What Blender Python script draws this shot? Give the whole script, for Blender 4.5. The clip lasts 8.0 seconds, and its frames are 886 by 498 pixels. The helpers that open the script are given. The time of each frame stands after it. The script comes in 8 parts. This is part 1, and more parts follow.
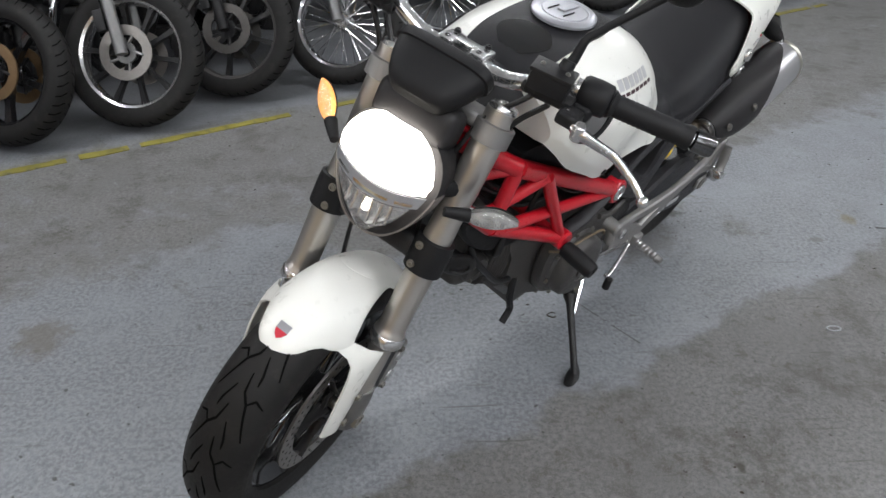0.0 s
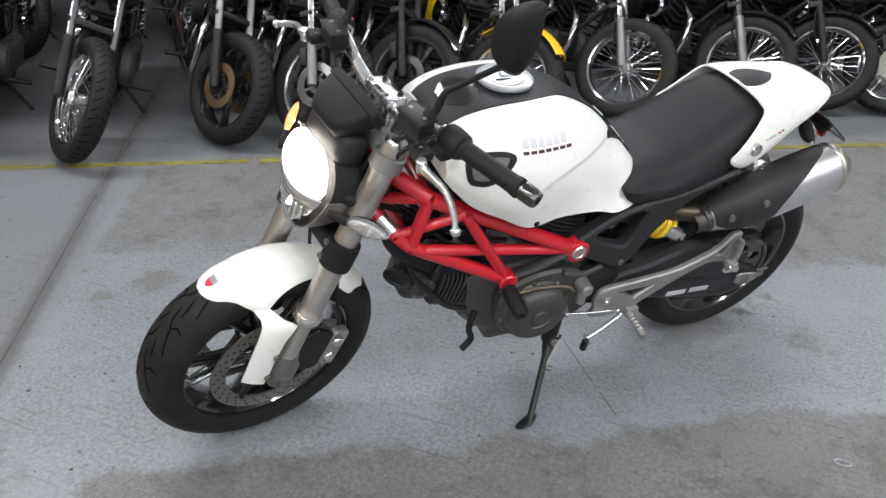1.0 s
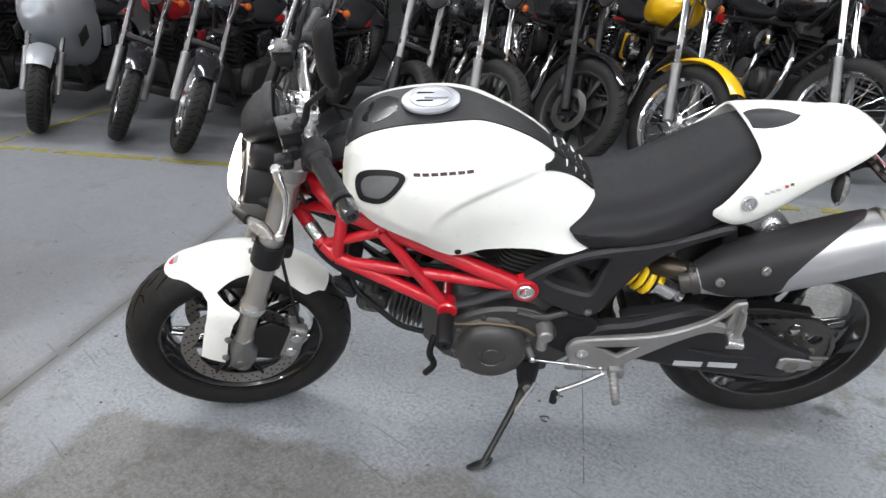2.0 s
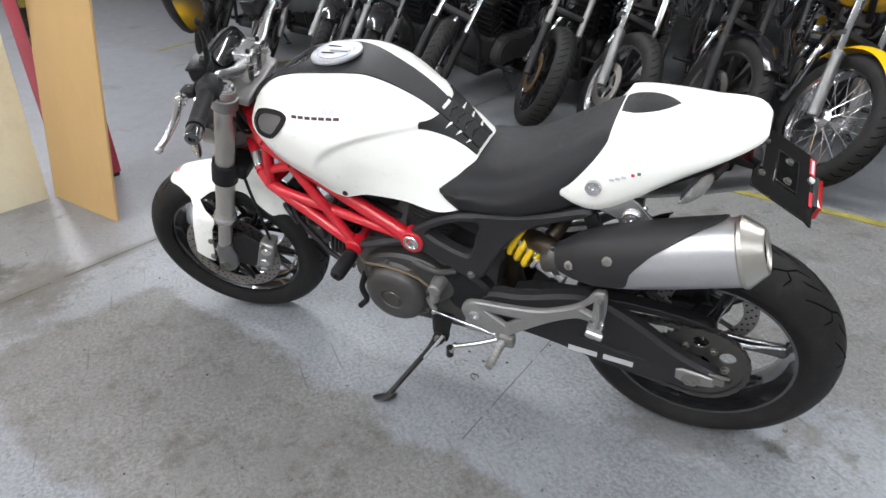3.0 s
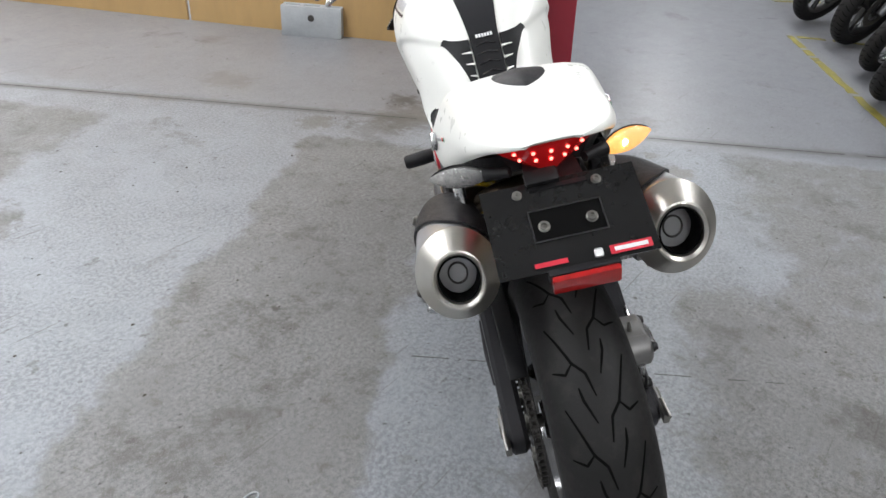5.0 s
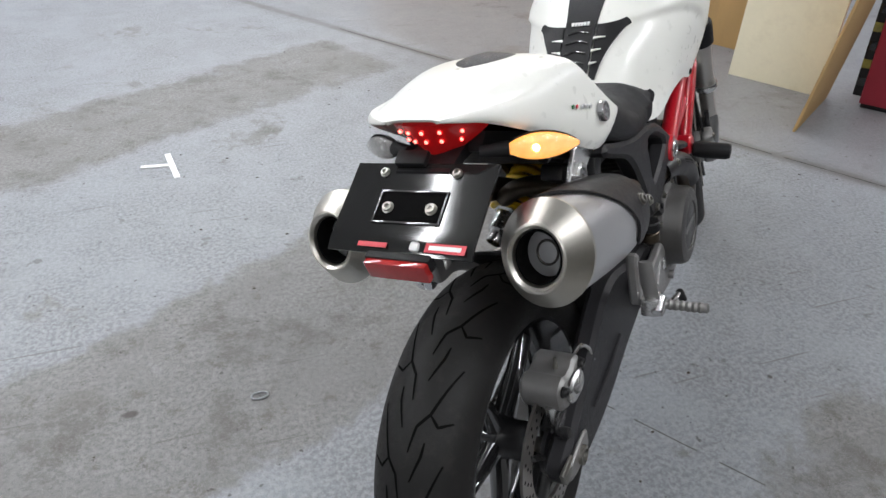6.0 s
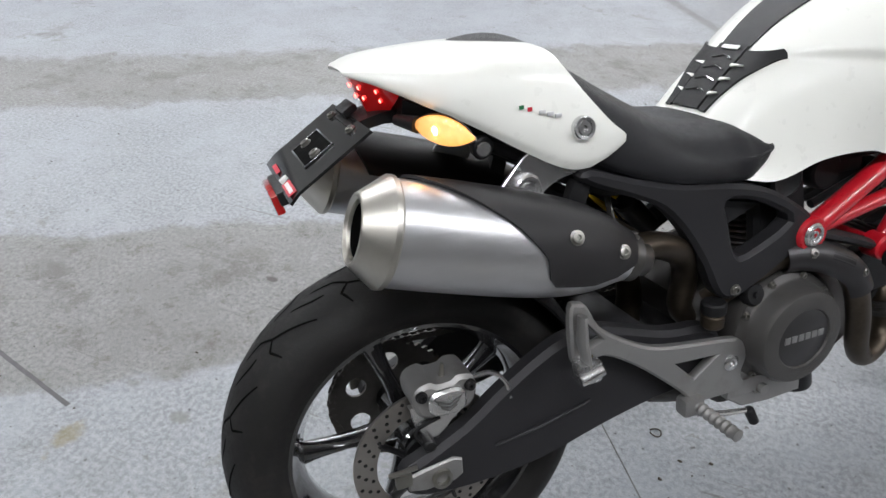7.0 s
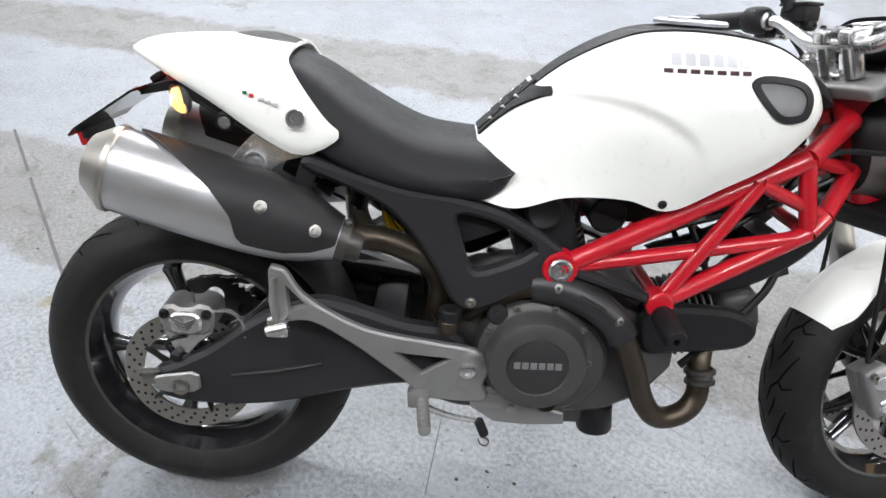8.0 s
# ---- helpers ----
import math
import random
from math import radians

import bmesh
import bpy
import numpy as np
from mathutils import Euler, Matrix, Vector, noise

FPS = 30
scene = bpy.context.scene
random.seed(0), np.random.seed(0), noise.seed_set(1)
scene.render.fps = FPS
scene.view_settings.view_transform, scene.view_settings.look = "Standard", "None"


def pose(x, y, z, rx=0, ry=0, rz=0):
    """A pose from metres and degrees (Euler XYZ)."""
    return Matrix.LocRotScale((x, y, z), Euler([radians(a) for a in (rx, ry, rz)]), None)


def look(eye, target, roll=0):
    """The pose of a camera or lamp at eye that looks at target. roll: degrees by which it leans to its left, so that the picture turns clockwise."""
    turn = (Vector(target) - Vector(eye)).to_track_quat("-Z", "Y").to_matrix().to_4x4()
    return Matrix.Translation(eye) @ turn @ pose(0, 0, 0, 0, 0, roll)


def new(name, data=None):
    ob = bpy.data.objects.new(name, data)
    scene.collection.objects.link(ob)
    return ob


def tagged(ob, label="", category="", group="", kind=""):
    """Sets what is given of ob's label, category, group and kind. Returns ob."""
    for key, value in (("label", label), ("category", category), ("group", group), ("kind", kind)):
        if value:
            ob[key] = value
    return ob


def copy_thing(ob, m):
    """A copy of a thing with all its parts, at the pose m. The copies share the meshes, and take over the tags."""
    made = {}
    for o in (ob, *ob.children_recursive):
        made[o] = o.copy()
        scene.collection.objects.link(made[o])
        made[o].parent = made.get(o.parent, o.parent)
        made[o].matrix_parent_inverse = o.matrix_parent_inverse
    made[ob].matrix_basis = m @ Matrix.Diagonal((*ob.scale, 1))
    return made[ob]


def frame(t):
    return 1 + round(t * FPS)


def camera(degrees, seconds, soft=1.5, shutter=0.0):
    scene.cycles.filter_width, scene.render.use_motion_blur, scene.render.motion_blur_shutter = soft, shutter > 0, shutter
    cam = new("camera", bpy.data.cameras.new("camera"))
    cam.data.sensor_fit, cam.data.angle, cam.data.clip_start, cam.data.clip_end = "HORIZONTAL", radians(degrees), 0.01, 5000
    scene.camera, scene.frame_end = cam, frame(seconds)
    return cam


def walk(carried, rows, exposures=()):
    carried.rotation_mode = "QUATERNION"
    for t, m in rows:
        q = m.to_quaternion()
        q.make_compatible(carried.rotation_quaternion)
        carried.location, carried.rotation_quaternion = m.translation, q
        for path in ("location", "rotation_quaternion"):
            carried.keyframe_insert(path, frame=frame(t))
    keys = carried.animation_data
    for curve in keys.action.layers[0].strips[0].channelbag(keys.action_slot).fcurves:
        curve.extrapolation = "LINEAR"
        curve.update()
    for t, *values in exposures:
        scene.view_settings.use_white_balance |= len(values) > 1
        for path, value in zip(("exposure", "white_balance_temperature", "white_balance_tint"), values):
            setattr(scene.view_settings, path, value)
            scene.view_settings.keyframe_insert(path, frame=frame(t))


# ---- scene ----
cam = camera(65.9, 8.0)
PATH = [
    (0, (-0.074, -0.063, 1.258), (0.018, 1.62, 0.18), 0.3),
    (0.5, (0.234, -0.203, 1.281), (-0.138, 1.453, 0.222), -0.4),
    (1, (0.592, -0.197, 1.293), (-0.003, 1.473, 0.368), 1.8),
    (1.2, (0.686, -0.165, 1.265), (0.016, 1.503, 0.388), 1.6),
    (2.3, (1.463, 0.402, 1.265), (-0.004, 1.464, 0.416), -1.9),
    (2.5, (1.58, 0.523, 1.257), (0.041, 1.465, 0.393), -2.3),
    (3, (1.824, 0.849, 1.264), (0.164, 1.492, 0.352), -0.9),
    (3.5, (1.906, 1.261, 1.256), (0.18, 1.545, 0.287), 0.0),
    (4, (1.965, 1.632, 1.26), (0.236, 1.473, 0.266), 0.3),
    (4.5, (1.861, 1.961, 1.236), (0.244, 1.369, 0.219), 1.1),
    (4.7, (1.799, 2.084, 1.249), (0.266, 1.337, 0.205), 2.4),
    (5.8, (1.257, 2.634, 1.234), (0.5, 1.139, 0.141), 3.2),
    (6, (1.125, 2.669, 1.248), (0.569, 1.112, 0.123), 1.8),
    (6.5, (0.756, 2.738, 1.244), (0.85, 1.095, 0.107), 0.1),
    (7, (0.424, 2.651, 1.229), (1.011, 1.135, 0.064), 1.6),
    (7.5, (0.079, 2.53, 1.257), (0.952, 1.191, 0.054), 0.3),
    (8, (-0.295, 2.363, 1.301), (0.813, 1.172, 0.137), 2.3),
]
walk(cam, [(t, look(eye, target, roll)) for t, eye, target, roll in PATH],
     exposures=[(0, -0.35), (0.5, -0.08), (1, 0.08), (2.5, 0.27), (4, 0.25), (4.5, 0.2), (6, -0.06), (6.5, 0.0), (7, 0.12), (7.5, 0.38), (8, 0.6)])

# ---- world and light ----
world = bpy.data.worlds.new("hall_air")
scene.world = world
world.use_nodes = True
world.node_tree.nodes["Background"].inputs[0].default_value = (0.62, 0.68, 0.75, 1)
world.node_tree.nodes["Background"].inputs[1].default_value = 0.25
scene.view_settings.exposure = 0.0
TUBE_POWER = 14.0
LAMP_WATTS = 60.0
HEADLAMP_POWER = 14.0

# ---- materials ----
MATS = {}


def mat(name, color, rough=0.5, metal=0.0, coat=0.0, bump=0.0, bscale=300.0, var=0.12, vscale=6.0, alpha=None, rvar=0.12,
        emit=None, power=0.0, transmission=0.0, ior=1.45, perpiece=0.0, dirt=None, dirt_amount=0.0, stretch=None):
    """A procedural surface: base colour with two scales of variation, uneven gloss and fine relief."""
    m = bpy.data.materials.new(name)
    m.use_nodes = True
    nt = m.node_tree
    b = nt.nodes["Principled BSDF"]
    tc = nt.nodes.new("ShaderNodeTexCoord")
    src = tc.outputs["Object"]
    if stretch:
        mp = nt.nodes.new("ShaderNodeMapping")
        mp.inputs["Scale"].default_value = stretch
        nt.links.new(src, mp.inputs["Vector"])
        src = mp.outputs["Vector"]

    def noise_tex(scale, detail=4.0, roughness=0.55):
        n = nt.nodes.new("ShaderNodeTexNoise")
        n.inputs["Scale"].default_value, n.inputs["Detail"].default_value = scale, detail
        n.inputs["Roughness"].default_value = roughness
        nt.links.new(src, n.inputs["Vector"])
        return n

    def math_node(op, a, c):
        n = nt.nodes.new("ShaderNodeMath")
        n.operation = op
        for i, v in enumerate((a, c)):
            if isinstance(v, (int, float)):
                n.inputs[i].default_value = v
            else:
                nt.links.new(v, n.inputs[i])
        return n.outputs[0]

    big, fine = noise_tex(vscale, 3), noise_tex(vscale * 14, 5)
    mixed = math_node("ADD", math_node("MULTIPLY", big.outputs[0], 0.65), math_node("MULTIPLY", fine.outputs[0], 0.35))
    if perpiece:
        oi = nt.nodes.new("ShaderNodeObjectInfo")
        mixed = math_node("ADD", mixed, math_node("MULTIPLY", math_node("SUBTRACT", oi.outputs["Random"], 0.5), perpiece))
    ramp = nt.nodes.new("ShaderNodeMapRange")
    ramp.inputs["From Min"].default_value, ramp.inputs["From Max"].default_value = 0.3, 0.7
    ramp.inputs["To Min"].default_value, ramp.inputs["To Max"].default_value = 1 - var, 1 + var
    nt.links.new(mixed, ramp.inputs["Value"])
    mul = nt.nodes.new("ShaderNodeVectorMath")
    mul.operation = "SCALE"
    mul.inputs[0].default_value = color[:3]
    nt.links.new(ramp.outputs[0], mul.inputs["Scale"])
    col = mul.outputs["Vector"]
    if dirt:
        dn = noise_tex(vscale * 2.3, 6, 0.7)
        dr = nt.nodes.new("ShaderNodeMapRange")
        dr.inputs["From Min"].default_value, dr.inputs["From Max"].default_value = 0.52, 0.75
        dr.inputs["To Max"].default_value = dirt_amount
        nt.links.new(dn.outputs[0], dr.inputs["Value"])
        mx = nt.nodes.new("ShaderNodeMix")
        mx.data_type = "RGBA"
        nt.links.new(dr.outputs[0], mx.inputs[0])
        nt.links.new(col, mx.inputs[6])
        mx.inputs[7].default_value = (*dirt, 1)
        col = mx.outputs[2]
    nt.links.new(col, b.inputs["Base Color"])
    rr = nt.nodes.new("ShaderNodeMapRange")
    rr.inputs["From Min"].default_value, rr.inputs["From Max"].default_value = 0.3, 0.7
    rr.inputs["To Min"].default_value, rr.inputs["To Max"].default_value = max(rough * (1 - rvar), 0.02), min(rough * (1 + rvar), 1)
    nt.links.new(fine.outputs[0], rr.inputs["Value"])
    nt.links.new(rr.outputs[0], b.inputs["Roughness"])
    b.inputs["Metallic"].default_value = metal
    b.inputs["Coat Weight"].default_value = coat
    b.inputs["Coat Roughness"].default_value = 0.05
    b.inputs["IOR"].default_value = ior
    b.inputs["Transmission Weight"].default_value = transmission
    if bump:
        bn = noise_tex(bscale, 3)
        bp = nt.nodes.new("ShaderNodeBump")
        bp.inputs["Strength"].default_value = bump
        bp.inputs["Distance"].default_value = 0.002
        nt.links.new(bn.outputs[0], bp.inputs["Height"])
        nt.links.new(bp.outputs[0], b.inputs["Normal"])
    if emit:
        b.inputs["Emission Color"].default_value = (*emit, 1)
        b.inputs["Emission Strength"].default_value = power
    MATS[name] = m
    return m


WHITE = mat("white_pearl_paint", (0.82, 0.82, 0.77), 0.3, coat=0.3, var=0.008, vscale=3)
RED = mat("red_frame_paint", (0.46, 0.008, 0.018), 0.3, coat=0.5, var=0.07, vscale=12, bump=0.05, bscale=60)
PLASTIC = mat("black_grained_plastic", (0.011, 0.011, 0.012), 0.5, bump=0.25, bscale=900, var=0.15, ior=1.32)
DARK = mat("dark_grey_plastic", (0.022, 0.021, 0.022), 0.46, bump=0.2, bscale=800, var=0.1, ior=1.32)
STRIP = mat("black_tank_trim", (0.016, 0.016, 0.018), 0.45, bump=0.25, bscale=900, var=0.1, ior=1.32)
VINYL = mat("black_seat_vinyl", (0.014, 0.014, 0.016), 0.5, bump=0.35, bscale=700, var=0.12, ior=1.32)
RUBBER = mat("tyre_rubber", (0.0128, 0.0122, 0.012), 0.58, bump=0.2, bscale=400, var=0.25, vscale=9, dirt=(0.055, 0.049, 0.042), dirt_amount=0.26, ior=1.32)
GROOVE = mat("tread_groove", (0.005, 0.005, 0.005), 0.95, var=0.1, ior=1.12)
GLOSSBLACK = mat("gloss_black_wheel_paint", (0.012, 0.012, 0.013), 0.11, coat=1.0, ior=1.7, var=0.2, dirt=(0.05, 0.047, 0.043), dirt_amount=0.10)
SATIN = mat("satin_black_metal", (0.011, 0.011, 0.012), 0.42, metal=0.2, bump=0.1, bscale=500, var=0.2, dirt=(0.07, 0.06, 0.05), dirt_amount=0.25)
FRAMEBLACK = mat("charcoal_cast_subframe", (0.026, 0.0255, 0.028), 0.44, metal=0.2, bump=0.25, bscale=700, var=0.12, ior=1.32)
CASE = mat("grey_engine_case", (0.078, 0.075, 0.073), 0.45, metal=0.45, bump=0.3, bscale=600, var=0.15, dirt=(0.06, 0.05, 0.04), dirt_amount=0.45)
CASEDARK = mat("smooth_dark_cover_centre", (0.045, 0.044, 0.045), 0.4, metal=0.4, var=0.1)
ALU = mat("cast_aluminium", (0.31, 0.305, 0.30), 0.5, metal=0.75, bump=0.2, bscale=700, var=0.1, dirt=(0.12, 0.1, 0.08), dirt_amount=0.3)
BRIGHT = mat("bright_aluminium", (0.68, 0.68, 0.68), 0.25, metal=0.95, var=0.06, bump=0.04, bscale=500)
FORKM = mat("titanium_grey_fork", (0.50, 0.48, 0.45), 0.33, metal=0.85, var=0.06, bump=0.05, bscale=600)
CHROME = mat("chrome", (0.72, 0.72, 0.73), 0.1, metal=1.0, var=0.05)
BRUSHED = mat("brushed_silencer_shell", (0.55, 0.55, 0.56), 0.36, metal=0.85, var=0.08, bump=0.12, bscale=250, stretch=(0.15, 1, 1))
CAPSTEEL = mat("turned_steel_end_cap", (0.56, 0.54, 0.49), 0.38, metal=1.0, var=0.1, bump=0.06, bscale=300)
PIPE = mat("heat_browned_exhaust_steel", (0.075, 0.060, 0.045), 0.4, metal=0.85, var=0.35, vscale=10, dirt=(0.05, 0.04, 0.035), dirt_amount=0.5)
PIPEDARK = mat("sooted_exhaust_steel", (0.09, 0.085, 0.08), 0.45, metal=0.7, var=0.3, vscale=10)
SHIELDM = mat("satin_header_shield", (0.045, 0.043, 0.045), 0.38, metal=0.5, var=0.12)
LEADTAN = mat("tan_cable_sleeve", (0.16, 0.12, 0.075), 0.6, var=0.15)
SOOT = mat("pipe_inside_soot", (0.004, 0.004, 0.004), 0.95, var=0.2, ior=1.08)
YELLOW = mat("yellow_spring_paint", (0.75, 0.50, 0.01), 0.3, coat=0.4, var=0.08)
DISC = mat("brake_disc_steel", (0.34, 0.32, 0.30), 0.34, metal=0.9, var=0.18, bump=0.1, bscale=200)
HOLE = mat("drilled_hole_shadow", (0.01, 0.01, 0.01), 0.9, var=0.1)
BOLT = mat("zinc_bolt", (0.28, 0.272, 0.25), 0.38, metal=0.95, var=0.1)
GREYTEXT = mat("silver_grey_decal", (0.55, 0.55, 0.56), 0.35, metal=0.2, var=0.03)
CASTTEXT = mat("raised_cast_lettering", (0.2, 0.2, 0.2), 0.5, metal=0.3, var=0.1)
BLACKTEXT = mat("black_decal", (0.05, 0.02, 0.025), 0.4, var=0.03)
WHITETEXT = mat("white_decal", (0.75, 0.75, 0.74), 0.4, var=0.03)
REDTEXT = mat("red_decal", (0.55, 0.03, 0.05), 0.4, var=0.05)
GREENTEXT = mat("green_decal", (0.02, 0.16, 0.06), 0.4, var=0.05)
CAPGREY = mat("satin_filler_cap", (0.43, 0.44, 0.47), 0.36, metal=0.6, var=0.05)
MESHGREY = mat("grey_wire_mesh", (0.17, 0.17, 0.17), 0.5, metal=0.5, var=0.2)
CLEAR = mat("clear_lamp_plastic", (0.95, 0.95, 0.95), 0.06, transmission=0.92, ior=1.35, var=0.02)
LENS = mat("indicator_lens", (0.93, 0.92, 0.90), 0.06, transmission=0.9, ior=1.25, var=0.25, vscale=40, bump=0.6, bscale=160)
FLUTED = mat("fluted_lamp_reflector", (0.70, 0.70, 0.69), 0.22, metal=0.9, var=0.35, vscale=70, bump=0.9, bscale=220)
REFLECT = mat("lamp_reflector", (0.80, 0.80, 0.80), 0.15, metal=1.0, var=0.1)
HEADLIT = mat("lit_headlamp_glass", (0.9, 0.88, 0.84), 0.1, emit=(1.0, 0.93, 0.84), power=HEADLAMP_POWER, var=0.03)
AMBERLIT = mat("lit_amber_lens", (0.92, 0.82, 0.72), 0.12, emit=(1.0, 0.40, 0.08), power=0.8, var=0.3, vscale=40, transmission=0.85, ior=1.3, bump=0.6, bscale=160)
BULBLIT = mat("lit_amber_bulb", (1.0, 0.6, 0.2), 0.3, emit=(1.0, 0.5, 0.12), power=45.0, var=0.02)
LAMPGLASS = mat("dull_lamp_glass", (0.10, 0.10, 0.105), 0.12, metal=0.4, coat=0.6, var=0.2)
DARKDISC = mat("dark_brake_disc", (0.10, 0.095, 0.09), 0.4, metal=0.8, var=0.2)
SHELLGREY = mat("grey_lamp_shell", (0.16, 0.145, 0.135), 0.4, var=0.06)
DULLALU = mat("dull_fork_aluminium", (0.24, 0.24, 0.24), 0.4, metal=0.8, var=0.15)
REDLENS = mat("red_tail_lens", (0.42, 0.008, 0.012), 0.1, coat=0.6, var=0.3, vscale=30, emit=(1.0, 0.02, 0.02), power=0.1)
LED = mat("lit_red_led", (1.0, 0.1, 0.08), 0.2, emit=(1.0, 0.10, 0.08), power=8.0, var=0.02)
REFRED = mat("red_reflex_reflector", (0.35, 0.012, 0.012), 0.12, coat=0.6, var=0.25, vscale=60)
PLATEM = mat("black_plate_acrylic", (0.012, 0.012, 0.012), 0.07, var=0.1, bump=0.015, bscale=10)
SILVERPAINT = mat("silver_fairing_paint", (0.30, 0.315, 0.34), 0.34, metal=0.35, coat=0.4, var=0.015, vscale=2, rvar=0.02)
YELLOWPAINT = mat("yellow_fender_paint", (0.72, 0.42, 0.005), 0.25, coat=0.6, var=0.04)
BLACKPAINT = mat("gloss_black_tank_paint", (0.01, 0.01, 0.012), 0.16, coat=0.6, var=0.1)
REDPAINT = mat("dark_red_tank_paint", (0.30, 0.012, 0.015), 0.2, coat=0.6, var=0.05)
BRONZE = mat("bronze_brake_disc", (0.20, 0.13, 0.07), 0.4, metal=0.8, var=0.2)
CARDBOARD = mat("brown_cardboard", (0.46, 0.30, 0.13), 0.85, bump=0.2, bscale=120, var=0.09, vscale=2.5, dirt=(0.33, 0.21, 0.10), dirt_amount=0.4, stretch=(1, 1, 0.3))
CREAM = mat("cream_laminate_board", (0.78, 0.72, 0.54), 0.5, var=0.05, vscale=3, dirt=(0.5, 0.42, 0.28), dirt_amount=0.35, bump=0.03, bscale=60)
REDSTEEL = mat("red_cabinet_paint", (0.34, 0.025, 0.045), 0.4, var=0.08, coat=0.2)
BLOCK = mat("grey_concrete_block", (0.36, 0.38, 0.39), 0.9, bump=0.9, bscale=160, var=0.14, vscale=9)
WALLM = mat("painted_hall_wall", (0.66, 0.66, 0.64), 0.8, bump=0.15, bscale=60, var=0.06, vscale=1.5)
CEILM = mat("white_hall_ceiling", (0.74, 0.74, 0.73), 0.8, var=0.04, vscale=1)
TUBELIT = mat("lit_fluorescent_tube", (0.9, 0.95, 1.0), 0.4, emit=(0.95, 0.97, 1.0), power=TUBE_POWER, var=0.01)
FITTING = mat("white_lamp_housing", (0.8, 0.8, 0.8), 0.4, var=0.03)
YELLOWLINE = mat("worn_yellow_floor_paint", (0.235, 0.205, 0.04), 0.6, var=0.4, vscale=9, dirt=(0.07, 0.07, 0.065), dirt_amount=0.95)
WHITEMARK = mat("white_floor_tape", (0.75, 0.76, 0.76), 0.6, var=0.06)
LEAF = mat("dry_debris", (0.05, 0.042, 0.03), 0.9, var=0.3, vscale=30)

# ---- mesh tools ----
def part(name, bm, material, parent, label="", smooth=True, angle=40):
    me = bpy.data.meshes.new(name)
    bmesh.ops.recalc_face_normals(bm, faces=bm.faces[:])
    if smooth:
        for f in bm.faces:
            f.smooth = True
        lim = math.radians(angle)
        for e in bm.edges:
            if len(e.link_faces) == 2 and e.calc_face_angle(0) > lim:
                e.smooth = False
    bm.to_mesh(me)
    bm.free()
    me.materials.append(material)
    ob = new(name, me)
    if parent is not None:
        ob.parent = parent
    if label:
        ob["label"] = label
    return ob


def B(*makers):
    bm = bmesh.new()
    for k in makers:
        k(bm)
    return bm


def axes_for(d):
    d = Vector(d).normalized()
    a = d.orthogonal().normalized() if abs(d.z) > 0.99 else Vector((0, 0, 1)).cross(d).normalized()
    return d, a, d.cross(a).normalized()


def ring(bm, c, a, b, r, seg, rb=None, phase=0.0):
    rb = r if rb is None else rb
    return [bm.verts.new(Vector(c) + a * (r * math.cos(phase + 2 * math.pi * i / seg)) + b * (rb * math.sin(phase + 2 * math.pi * i / seg))) for i in range(seg)]


def bridge(bm, r0, r1, closed=True):
    n = len(r0)
    for i in range(n if closed else n - 1):
        j = (i + 1) % n
        try:
            bm.faces.new((r0[i], r0[j], r1[j], r1[i]))
        except ValueError:
            pass


def cyl(bm, p0, p1, r0, r1=None, seg=20, caps=True, bev=0.0):
    """A round bar from p0 to p1, its rims eased by bev."""
    r1 = r0 if r1 is None else r1
    p0, p1 = Vector(p0), Vector(p1)
    d, a, b = axes_for(p1 - p0)
    L = (p1 - p0).length
    bev = min(bev, L / 3, min(r0, r1) / 2) if bev else 0
    st = [(0, r0)] if not bev else [(0, r0 - bev), (bev, r0)]
    st += [(L, r1)] if not bev else [(L - bev, r1), (L, r1 - bev)]
    rings = [ring(bm, p0 + d * h, a, b, max(r, 1e-4), seg) for h, r in st]
    for x, y in zip(rings, rings[1:]):
        bridge(bm, x, y)
    if caps:
        bm.faces.new(rings[0][::-1])
        bm.faces.new(rings[-1])


def lathe(bm, origin, axis, profile, seg=48, closed=False, caps=False):
    """profile: (radius, height along the axis)."""
    d, a, b = axes_for(axis)
    rings = [ring(bm, Vector(origin) + d * h, a, b, max(r, 1e-4), seg) for r, h in profile]
    for x, y in zip(rings, rings[1:]):
        bridge(bm, x, y)
    if closed:
        bridge(bm, rings[-1], rings[0])
    if caps:
        bm.faces.new(rings[0][::-1])
        bm.faces.new(rings[-1])


def spline(pts, n=6, closed=False):
    """A smooth line through the points."""
    P = [Vector(p) for p in pts]
    m = len(P)
    out = []
    for i in range(m if closed else m - 1):
        p0 = P[(i - 1) % m] if closed or i > 0 else P[0] * 2 - P[1]
        p1, p2 = P[i], P[(i + 1) % m]
        p3 = P[(i + 2) % m] if closed or i + 2 < m else P[-1] * 2 - P[-2]
        for k in range(n):
            t = k / n
            out.append(0.5 * ((2 * p1) + (p2 - p0) * t + (2 * p0 - 5 * p1 + 4 * p2 - p3) * t * t + (3 * p1 - p0 - 3 * p2 + p3) * t ** 3))
    if not closed:
        out.append(P[-1])
    return out


